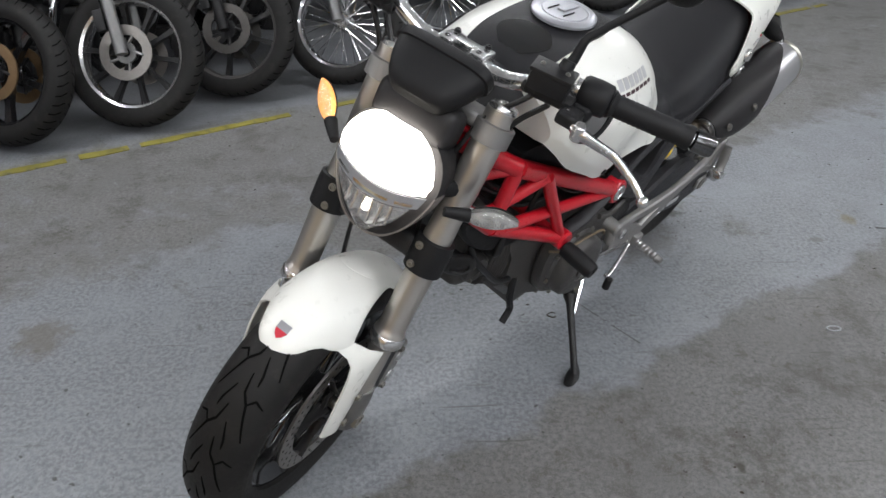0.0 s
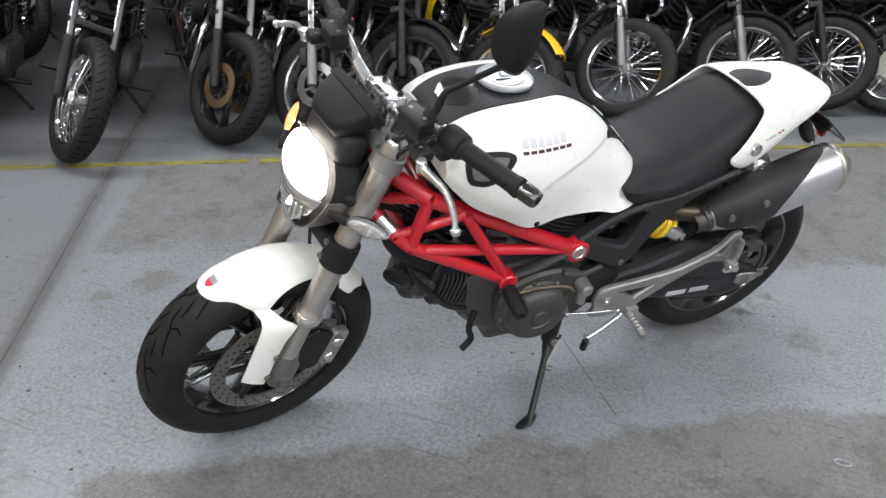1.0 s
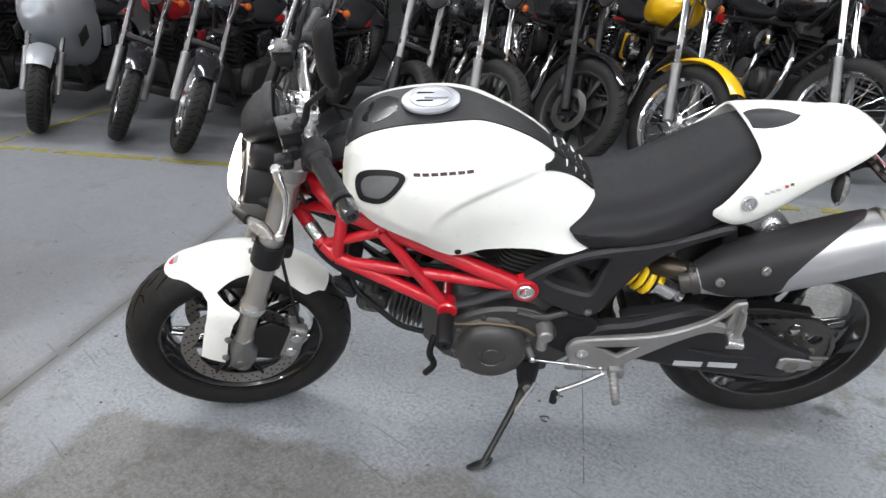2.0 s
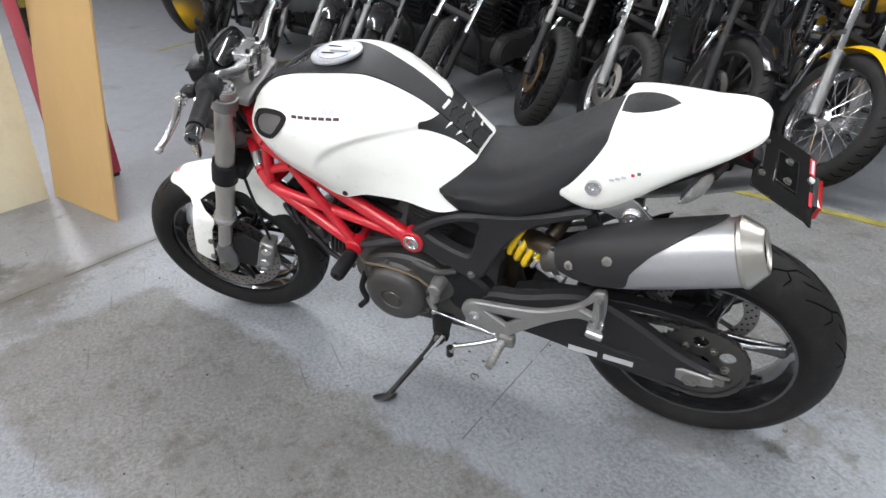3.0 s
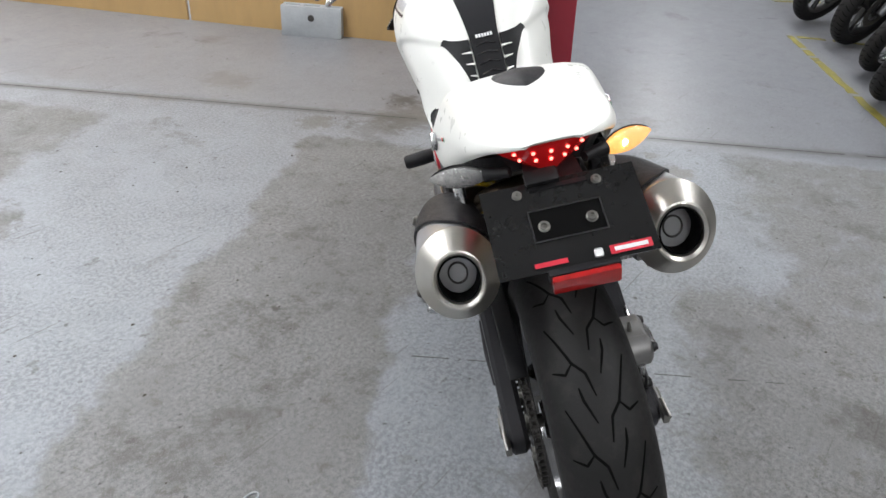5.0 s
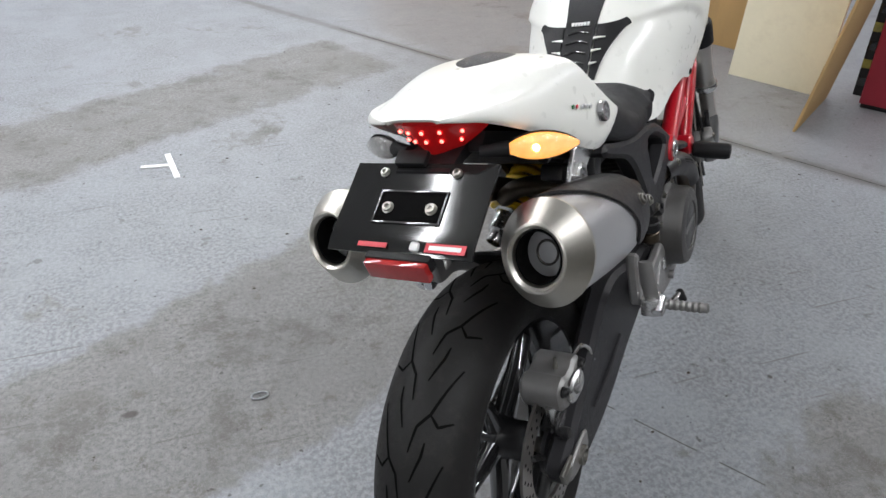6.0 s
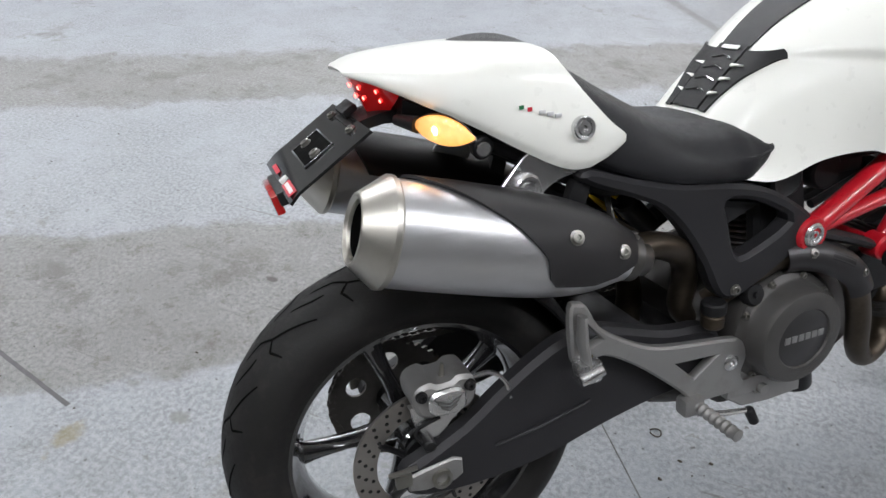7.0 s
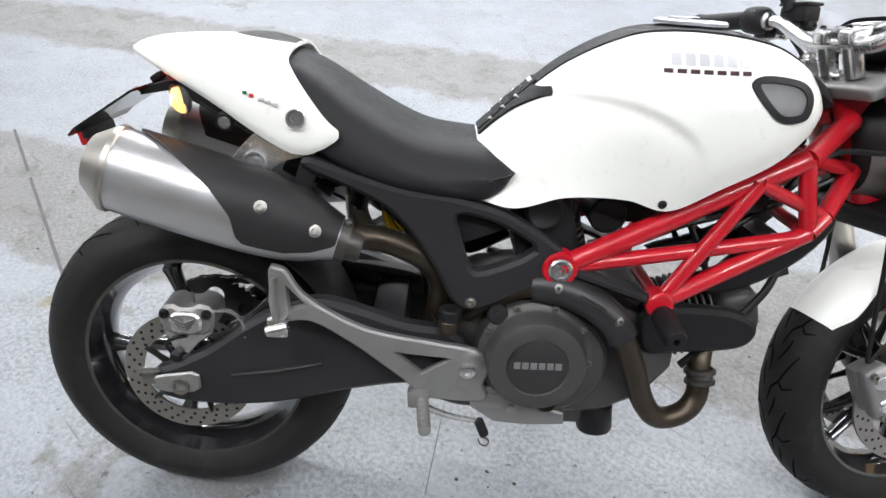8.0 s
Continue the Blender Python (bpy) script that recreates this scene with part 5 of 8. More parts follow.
    sp = P("sprocket", B(sprocket), PIPEDARK, BIKE, "dark steel rear sprocket", smooth=False)
    for k in range(6):
        a = 2 * math.pi * (k + .5) / 6
        P("sprocket_nut", B(lambda b: bolt(b, (math.sin(a) * .062, .096, RR + math.cos(a) * .062), (0, 1, 0), .008, .008)), BOLT, sp)
    def chain(b):
        pts = []
        for k in range(26):
            a = math.pi * (0.02 + 0.96 * k / 25)
            pts.append((-0.111 * math.sin(a), RR + 0.111 * math.cos(a)))
        fx, fz, fr = 0.535, 0.375, 0.036
        for k in range(34):
            t = (k + 1) / 35
            pts.append((0 + (fx) * t, (RR - 0.111) + (fz - fr - RR + 0.111) * t - 0.012 * math.sin(math.pi * t)))
        for k in range(10):
            a = math.pi * (1 - (k) / 9)
            pts.append((fx + fr * math.sin(a), fz + fr * math.cos(a)))
        for k in range(34):
            t = (k + 1) / 35
            pts.append((fx + (0 - fx) * t, fz + fr + (RR + 0.111 - fz - fr) * t))
        n = len(pts)
        for i in range(n):
            p, q = Vector(pts[i]), Vector(pts[(i + 1) % n])
            d = (q - p)
            if d.length < 1e-4:
                continue
            m = (p + q) / 2
            for y in (0.087, 0.099):
                box(b, (m.x, y, m.y), (d.length * 0.98, 0.002, 0.014 if i % 2 else 0.011), Matrix.Rotation(-math.atan2(d.y, d.x), 3, "Y"))
            cyl(b, (p.x, 0.085, p.y), (p.x, 0.101, p.y), 0.0045, seg=6)
    tagged(P("drive_chain", B(chain), PIPEDARK, BIKE, "oily steel drive chain", smooth=False), kind="stuff")


# front fender: angle over the wheel, crown radius, half width and radius of the side edge
FENDER = [(-1.02, .300, .056, .266), (-0.85, .301, .068, .253), (-0.62, .301, .064, .262), (-0.48, .300, .058, .272), (-0.30, .300, .064, .270), (-0.12, .300, .073, .258), (0.0, .301, .081, .241), (0.09, .301, .086, .230),
          (0.19, .301, .077, .238), (0.26, .301, .066, .256), (0.33, .301, .053, .276), (0.40, .300, .043, .283), (0.45, .298, .032, .287), (0.475, .295, .022, .289)]


def fender_point(a, v, lift=0.0):
    """The fender's skin at angle a over the wheel; v runs from edge to edge, -1 to 1."""
    r, w, e = lerp_table(FENDER, a)
    q = abs(v) * math.pi / 2
    rr = e + (r - e) * max(math.cos(q), 0.0) ** 1.3 + lift
    return AXLE_F + Vector((math.sin(a) * rr, math.copysign(w * math.sin(q), v), math.cos(a) * rr))


def build_front_end():
    for s in (-1, 1):
        y = s * 0.107
        fo = 0.016
        top, clamp, low = on_axis(0.915, fo, y), on_axis(0.665, fo, y), on_axis(0.485, fo, y)
        d = AXIS
        leg = PS("fork_leg", B(lambda b: lathe(b, low, d, [(.020, -.004), (.0285, -.004), (.0305, 0.0), (.0305, .014), (.0275, .018), (.0265, .03), (.0265, .08), (.0275, .13), (.0275, .20), (.0255, .26), (.0255, .30), (.027, .31), (.027, (top - low).length)], seg=28, caps=True)), FORKM, BIKE, "titanium grey upside-down fork leg")
        PS("fork_cap", B(lambda b: lathe(b, top, d, [(.025, 0), (.025, .006), (.022, .010), (.014, .010), (.012, .014), (.007, .014), (.006, .009), (.0005, .009)], seg=20)), BRIGHT, leg)
        PS("slider", B(lambda b: cyl(b, low + d * 0.0, low - d * 0.17, 0.0215, seg=24)), FORKM, leg, "smooth inner fork tube")
        PS("axle_foot", B(lambda b: loft(b, [[q + Vector((math.cos(a) * rx, math.sin(a) * ry, 0)) for a in [2 * math.pi * k / 16 for k in range(16)]] for q, rx, ry in ((low - d * 0.12, .026, .026), (low - d * 0.15, .030, .029), (AXLE_F + Vector((-.012, y, .03)), .036, .026), (AXLE_F + Vector((0, y, -.012)), .034, .024), (AXLE_F + Vector((0, y, -.03)), .018, .018))])), DULLALU, leg, "grey cast axle foot")
        PS("seal_collar", B(lambda b: lathe(b, low, d, [(.027, -.012), (.0315, -.012), (.0335, -.008), (.0335, .006), (.031, .010), (.027, .010)], seg=28)), BRIGHT, leg)
        PS("caliper_mount", B(lambda b: slab(b, [(AXLE_F.x - .01, .30), (AXLE_F.x - .03, .40), (AXLE_F.x - .10, .415), (AXLE_F.x - .16, .36), (AXLE_F.x - .15, .31), (AXLE_F.x - .08, .275)], y - s * .005 - .007, y - s * .005 + .007, bev=.002)), SATIN, leg)
        PS("lower_clamp", B(lambda b: lathe(b, on_axis(0.625, fo, y), d, [(.029, 0), (.036, .003), (.0365, .05), (.035, .066), (.028, .068)], seg=24)), PLASTIC, leg, "black lower fork clamp")
        PS("upper_clamp", B(lambda b: lathe(b, on_axis(0.862, fo, y), d, [(.028, 0), (.034, .002), (.034, .034), (.028, .036)], seg=24)), ALU, leg)
        PS("clamp_bolt", B(lambda b: bolt(b, on_axis(0.64, fo + .036, y - s * .012), (1, 0, .4), .006, .005), lambda b: bolt(b, on_axis(0.675, fo + .036, y - s * .012), (1, 0, .4), .006, .005)), BOLT, leg)
        caliper(on_axis(0.365, -0.112, s * 0.096), (0.42, 0, -0.91), (0, s, 0), True, "front_caliper")
    PS("lower_yoke", B(lambda b: box(b, on_axis(0.655, -0.004), (0.075, 0.21, 0.045), Matrix.Rotation(-RAKE, 3, "Y"), bev=0.014, seg=3)), PLASTIC, BIKE, "black lower fork yoke")
    PS("upper_yoke", B(lambda b: box(b, on_axis(0.885, -0.006), (0.075, 0.20, 0.026), Matrix.Rotation(-RAKE, 3, "Y"), bev=0.009, seg=3)), ALU, BIKE, "cast aluminium upper fork yoke")
    PS("steering_nut", B(lambda b: lathe(b, on_axis(0.895, -0.01), AXIS, [(.02, 0), (.02, .012), (.014, .014), (.012, .008), (.0005, .008)], seg=20)), BRIGHT)
    # fender
    def fender(b):
        sheet(b, [[fender_point(-1.02 + 1.495 * i / 44, -1 + 2 * j / 28) for j in range(29)] for i in range(45)], 0.0035)
    f = PS("front_fender", B(fender), WHITE, BIKE, "glossy white front fender", angle=45)
    for s in (-1, 1):
        def stay(b):
            # front edge and back edge of the arm, from the shell down to the axle foot
            pts = [(1.481, .074, .533, 1.446, .084, .530), (1.470, .094, .512, 1.425, .108, .508), (1.472, .106, .500, 1.397, .124, .487), (1.480, .110, .475, 1.407, .123, .466),
                   (1.490, .1115, .450, 1.423, .122, .445), (1.510, .111, .390, 1.448, .119, .385), (1.522, .110, .352, 1.463, .116, .335), (1.528, .110, .335, 1.477, .113, .296)]
            sheet(b, [[Vector((x0 + (x1 - x0) * k / 5, s * (y0 + (y1 - y0) * k / 5 + .003 * math.sin(math.pi * k / 5)), z0 + (z1 - z0) * k / 5)) for k in range(6)] for x0, y0, z0, x1, y1, z1 in pts], 0.004 * s)
        PS("fender_stay", B(stay), WHITE, f, "white side arm of the fender")
        PS("stay_bolt", B(lambda b: bolt(b, (1.446, s * .122, .395), (0, s, 0), .008, .006)), BOLT, f)
        PS("stay_bolt", B(lambda b: bolt(b, (1.468, s * .118, .325), (0, s, 0), .008, .006)), BOLT, f)
    # shallow oval pad on the crown between the fork legs
    PS("fender_pad", B(lambda b: sheet(b, [[fender_point(-.43 + .19 * t, v * .50 * math.sqrt(max(1 - t * t, 0.02)), .0026 - .0022 * max(t * t, v * v)) for v in [-1 + .2 * k for k in range(11)]] for t in [-1 + i / 8 for i in range(17)]], .003)), WHITE, f)
    def shield(b, v0, lift):
        o = AXLE_F + Vector((math.sin(.36), 0, math.cos(.36))) * (lerp_table(FENDER, .36)[0] + lift)
        fw = Vector((math.cos(.50), 0, -math.sin(.50)))
        pts = [(-.0115, v0), (.0115, v0), (.0115, max(v0, .002)), (.007, .011), (0, .0165), (-.007, .011), (-.0115, max(v0, .002))]
        loft(b, [[o + Vector((0, u, 0)) + fw * v + Vector((math.sin(.31), 0, math.cos(.31))) * h for u, v in pts] for h in (-.003, .0008)])
    PS("emblem", B(lambda b: shield(b, -.012, .0004)), CAPGREY, f, "small red and silver shield emblem")
    PS("emblem_field", B(lambda b: shield(b, .0015, .0010)), REDTEXT, f)
    # handlebar
    O2 = on_axis(0.945, -0.02)
    def hb(y, dx, dz):
        return O2 + Vector((dx, y, dz))
    for s in (-1, 1):
        PS("handlebar", B(lambda b: tube(b, [hb(0, .012, .012), hb(s * .07, .012, .012), hb(s * .12, .014, .030), hb(s * .17, .010, .052), hb(s * .25, -.004, .058), hb(s * .395, -.044, .053)], [.0145, .0145, .013, .0115, .011, .011], 14, 5)), BRIGHT, BIKE, "tapered bright aluminium handlebar half")
        PS("grip", B(lambda b: lathe(b, hb(s * .245, -.003, .058), hb(s * .38, -.040, .0535) - hb(s * .245, -.003, .058), [(.012, 0), (.021, 0), (.022, .003), (.019, .008)] + [(.0172 + .0008 * (k % 2), .01 + .004 * k) for k in range(28)] + [(.0195, .125), (.0195, .132), (.012, .133)], seg=20)), PLASTIC, BIKE, "black rubber grip")
        e0, e1 = hb(s * .376, -.0395, .0535), hb(s * .412, -.0485, .0525)
        PS("bar_end", B(lambda b: lathe(b, e0, e1 - e0, [(.014, 0), (.0175, .002), (.0175, .026), (.015, .033), (.008, .034), (.007, .028), (.0005, .028)], seg=20)), GLOSSBLACK, BIKE, "black bar end weight")
        g0, g1 = hb(s * .196, .002, .056), hb(s * .246, -.003, .058)
        sw = PS("switch_box", B(lambda b: lathe(b, g0, g1 - g0, [(.012, 0), (.022, .001), (.026, .006), (.027, .020), (.0275, .030), (.026, .046), (.021, .051), (.012, .052)], seg=20), lambda b: box(b, hb(s * .214, .016, .036), (.030, .036, .026), bev=.008, seg=3)), PLASTIC, BIKE, "black switch housing")
        PS("clamp_band", B(lambda b: lathe(b, hb(s * .188, .004, .055), g1 - g0, [(.012, 0), (.018, .001), (.018, .009), (.012, .010)], seg=18)), BRIGHT, sw)
        for k in range(3):
            PS("switch", B(lambda b: box(b, hb(s * (.209 + .014 * k), -.018, .070 - .012 * (k % 2)), (.010, .010, .009), bev=.003)), GLOSSBLACK if k or s > 0 else REDTEXT, sw)
        mc = PS("clutch_master" if s > 0 else "brake_master", B(lambda b: box(b, hb(s * .160, .046, .068), (.040, .064, .032), Matrix.Rotation(s * .15, 3, "Z"), bev=.008, seg=2), lambda b: cyl(b, hb(s * .14, .045, .045), hb(s * .205, .040, .048), .013, seg=14, bev=.002)), PLASTIC, BIKE, "black fluid reservoir on the handlebar")
        PS("reservoir_lid", B(lambda b: box(b, hb(s * .160, .046, .086), (.043, .068, .007), Matrix.Rotation(s * .15, 3, "Z"), bev=.003)), SATIN, mc)
        PS("lid_screw", B(lambda b: bolt(b, hb(s * .140, .048, .089), (0, 0, 1), .0035, .003), lambda b: bolt(b, hb(s * .180, .043, .089), (0, 0, 1), .0035, .003)), BOLT, mc)
        PS("hose_union", B(lambda b: cyl(b, hb(s * .128, .052, .046), hb(s * .146, .048, .046), .010, seg=12, bev=.002), lambda b: bolt(b, hb(s * .130, .052, .046), (0, -s, 0), .008, .007)), SATIN, mc)
        PS("lever_bracket", B(lambda b: box(b, hb(s * .212, .062, .042), (.036, .034, .022), bev=.007, seg=3)), PLASTIC, mc)
        lev = PS("lever", B(lambda b: tube(b, [hb(s * .205, .060, .042), hb(s * .239, .076, .036), hb(s * .270, .070, .029), hb(s * .300, .064, .022), hb(s * .338, .070, .007), hb(s * .364, .081, -.005)], [.010, .009, .0075, .0065, .006, .0055], 10, 4, flat=1.25)), BRIGHT, BIKE, "bright aluminium hand lever")
        PS("ball_end", B(lambda b: sphere(b, hb(s * .367, .082, -.007), .0095)), BRIGHT, lev)
        PS("lever_pivot", B(lambda b: cyl(b, hb(s * .236, .074, .022), hb(s * .236, .078, .050), .010, seg=14, bev=.002)), BRIGHT, lev)
    for y in (-0.03, 0.03):
        r = PS("riser", B(lambda b: tube(b, [on_axis(.90, -.012, y), O2 + Vector((.010, y, .008))], [.016, .019], 14), lambda b: box(b, O2 + Vector((.012, y, .026)), (.05, .03, .026), Matrix.Rotation(-.2, 3, "Y"), bev=.007, seg=3)), BRIGHT, BIKE, "bright handlebar riser and clamp")
        for dx in (-.016, .016):
            PS("clamp_screw", B(lambda b: bolt(b, O2 + Vector((.012 + dx, y, .038)), (0, 0, 1), .005, .005)), SATIN, r)
    PS("riser_bridge", B(lambda b: box(b, O2 + Vector((.012, 0, .036)), (.03, .05, .008), Matrix.Rotation(-.2, 3, "Y"), bev=.003)), BRIGHT, BIKE)
    # mirrors
    for s in (-1, 1):
        st = PS("mirror_stem", B(lambda b: tube(b, [hb(s * .168, .03, .08), hb(s * .171, .012, .10), hb(s * .174, .002, .132), hb(s * .186, -.010, .148), hb(s * .250, -.058, .225)], [.010, .008, .0065, .006, .006], 10, 4)), PLASTIC, BIKE, "thin black mirror stem")
        PS("stem_base", B(lambda b: cyl(b, hb(s * .168, .03, .075), hb(s * .169, .022, .10), .013, .011, 14, bev=.002)), PLASTIC, st)
        outl = soft([(.040, .070), (.018, .070), (-.024, .038), (-.048, -.004), (-.038, -.050), (-.006, -.064), (.026, -.054), (.044, -.010), (.047, .036)], 4)
        c0 = hb(s * .256, -.052, .274)
        def head(b):
            loft(b, [[c0 + Vector((dep, s * yy * k, zz * k)) for yy, zz in outl] for dep, k in ((0.026, .40), (0.022, .72), (0.010, .94), (0.0, 1.0), (-.006, .97))])
        h = PS("mirror", B(head), PLASTIC, BIKE, "black rear view mirror")
        PS("mirror_glass", B(lambda b: b.faces.new([b.verts.new(c0 + Vector((-.0072, s * yy * .92, zz * .92))) for yy, zz in outl])), CHROME, h, smooth=False)
        PS("mirror_knuckle", B(lambda b: sphere(b, hb(s * .250, -.054, .227), .011)), PLASTIC, h)


def sphere(b, c, r, seg=12):
    c = Vector(c)
    lathe(b, c, (0, 0, 1), [(max(r * math.sin(math.pi * i / seg), 1e-4), -r * math.cos(math.pi * i / seg)) for i in range(seg + 1)], seg=seg + 4)


def build_headlamp():
    """Oval headlamp: shell, lit glass, side-light window and the instrument cowl above."""
    c = on_axis(0.775, 0.085)
    fw = Vector((math.cos(radians(18)), 0, math.sin(radians(18))))      # looks ahead and slightly up
    up = Vector((-fw.z, 0, fw.x))
    def pt(u, v, w):
        return c + Vector((0, u, 0)) + up * v + fw * w
    def outline(k, a):
        # egg outline, pointed to the chin
        ca, sa = math.cos(a), math.sin(a)
        u = 0.098 * math.copysign(abs(ca) ** .82, ca) * (1 - 0.20 * max(-sa, 0) ** 1.2) * k
        v = (0.086 * sa if sa > 0 else 0.126 * sa) * k
        return u, v
    n = 40
    def shell(b):
        rings = []
        for w, k in ((-0.112, .45), (-0.107, .66), (-0.085, .86), (-0.04, .98), (0.0, 1.0), (0.008, .99), (0.004, .94)):
            rings.append([pt(*outline(k, 2 * math.pi * i / n), w) for i in range(n)])
        loft(b, rings, True, True)
    sh = PS("headlamp", B(shell), DARK, BIKE, "dark grey oval headlamp shell")
    def bulge(u, v):
        return 0.014 + 0.026 * (1 - (u / .105) ** 2 - ((v + .01) / .12) ** 2)
    def area(b, lo, hi, lift, inset):
        rows = []
        for i in range(15):
            v = lo + (hi - lo) * i / 14
            sa = v / (0.086 if v > 0 else 0.126)
            half = 0.098 * math.sqrt(max(1 - sa * sa, 0.001)) ** .82 * (1 - 0.20 * max(-sa, 0) ** 1.2) - inset
            half = max(half, .004)
            curve = 0.018
            rows.append([pt(half * (-1 + 2 * j / 16), v + curve * (abs(j - 8) / 8) ** 2 * (1 if v < .0 else 0), bulge(half * (-1 + 2 * j / 16), v) + lift) for j in range(17)])
        sheet(b, rows, 0.003)
    PS("main_glass", B(lambda b: area(b, -0.024, 0.080, 0.0, .010)), HEADLIT, sh, "brightly lit main headlamp glass")
    PS("trim_bar", B(lambda b: area(b, -0.050, -0.027, 0.0005, .005)), CAPGREY, sh, "grey bar across the headlamp")
    for y0, y1 in ((-.074, -.046), (-.034, .034), (.046, .074)):
        PS("reflector", B(lambda b: sheet(b, [[pt(y0 + (y1 - y0) * j / 6, -.033 - .012 * q + .018 * (abs(y0 + (y1 - y0) * j / 6) / .088) ** 2, bulge(y0 + (y1 - y0) * j / 6, -.04) + .0035) for j in range(7)] for q in (0, 1)], .002)), REFLECT, sh, "clear window in the headlamp bar")
    PS("low_glass", B(lambda b: area(b, -0.120, -0.053, 0.002, .012)), CLEAR, sh, "clear lower side light glass")
    PS("low_reflector", B(lambda b: area(b, -0.113, -0.057, -0.016, .016)), REFLECT, sh)
    for k in range(6):
        y = -0.04 + 0.016 * k
        PS("flute", B(lambda b: box(b, pt(y, -.082 + .005 * abs(k - 2.5), bulge(y, -.08) - .008), (.010, .006, .042), Matrix.Rotation(-.3, 3, "Y"), bev=.002)), REFLECT, sh)
    PS("side_bulb", B(lambda b: sphere(b, pt(0, -.076, bulge(0, -.075) - .006), .007)), HEADLIT, sh)
    def lower(b):
        rings = []
        for w, k in ((-0.115, .68), (-0.08, .90), (-0.03, 1.0), (0.0, 1.02), (0.013, 1.012)):
            rings.append([pt(*outline(k, math.pi * (1.02 + .96 * i / 24)), w) for i in range(25)])
        sheet(b, rings, -.003)
    PS("lower_shell", B(lower), SHELLGREY, sh, "grey lower half of the headlamp shell")
    # mounting ears
    for s in (-1, 1):
        PS("mount_ear", B(lambda b: tube(b, [pt(s * .085, .0, -.03), pt(s * .105, .0, -.06)], [.016, .014], 10)), PLASTIC, sh)
    # instrument cowl
    def pod(cx, cz, hw, hv, j, n=32):
        a = 2 * math.pi * j / n
        u = hw * math.copysign(abs(math.cos(a)) ** .55, math.cos(a))
        v = hv * math.copysign(abs(math.sin(a)) ** .55, math.sin(a))
        return Vector((cx + .5 * v, u * (1 - .10 * max(-math.sin(a), 0)), cz + .87 * v))
    def cowl(b):
        loft(b, [[pod(cx, cz, hw, hv, j) for j in range(32)] for cx, cz, hw, hv in ((1.216, .966, .078, .029), (1.210, .968, .083, .034), (1.215, .966, .087, .037), (1.229, .961, .086, .036), (1.230, .960, .082, .033), (1.256, .949, .073, .030), (1.278, .936, .061, .025), (1.290, .928, .050, .019), (1.294, .925, .042, .013))])
    PS("lamp_neck", B(lambda b: box(b, (1.262, 0, .886), (.066, .15, .07), Matrix.Rotation(-.4, 3, "Y"), bev=.026, seg=4)), DARK, sh, "dark cover between headlamp and instruments")
    cw = PS("instrument_cowl", B(cowl), PLASTIC, BIKE, "black plastic instrument cowl above the headlamp", angle=35)
    PS("dash", B(lambda b: loft(b, [[pod(cx, cz, hw, hv, j) for j in range(32)] for cx, cz, hw, hv in ((1.218, .965, .070, .024), (1.208, .969, .070, .024), (1.207, .9695, .068, .022))])), GLOSSBLACK, cw, "dark instrument display")
    indicator("front_indicator", (1.316, .150, .803), (1.258, .222, .798), LENS, "clear front turn signal, off", turn=STEERM, w=.0195, back=math.pi)
    indicator("front_indicator", (1.314, -.125, .812), (1.252, -.200, .832), AMBERLIT, "front turn signal glowing amber", turn=STEERM, w=.021, back=math.pi)
    # hoses and cables
    for s in (-1, 1):
        P("brake_hose", B(lambda b: tube(b, [STEERM @ (O2h(s * .14)), STEERM @ on_axis(.88, .035, s * .085), STEERM @ on_axis(.74, .02, s * .06), STEERM @ on_axis(.60, -.03, s * .07), STEERM @ on_axis(.50, -.075, s * .075), STEERM @ on_axis(.42, -.115, s * .085)], .0045, 8, 6)), SATIN, BIKE, "black brake hose")
    P("cable", B(lambda b: tube(b, [STEERM @ O2h(.17), STEERM @ on_axis(.90, .02, .13), STEERM @ on_axis(.80, -.03, .10), Vector((1.16, .06, .76)), Vector((1.10, .07, .70)), Vector((1.0, .08, .64))], .005, 8, 6)), SATIN)
    P("cable", B(lambda b: tube(b, [STEERM @ O2h(-.17), STEERM @ on_axis(.90, .02, -.13), STEERM @ on_axis(.80, -.03, -.13), Vector((1.15, -.09, .78)), Vector((1.08, -.10, .74))], .005, 8, 6)), SATIN)
    P("clutch_hose", B(lambda b: tube(b, [STEERM @ O2h(.14), STEERM @ on_axis(.90, .02, .10), STEERM @ on_axis(.82, -.04, .09), Vector((1.15, .05, .74)), Vector((1.08, .06, .66)), Vector((1.0, .08, .60))], .0045, 8, 6)), SATIN, BIKE, "black clutch hose")


def O2h(y):
    return on_axis(0.945, -0.02) + Vector((.04, y, .03))


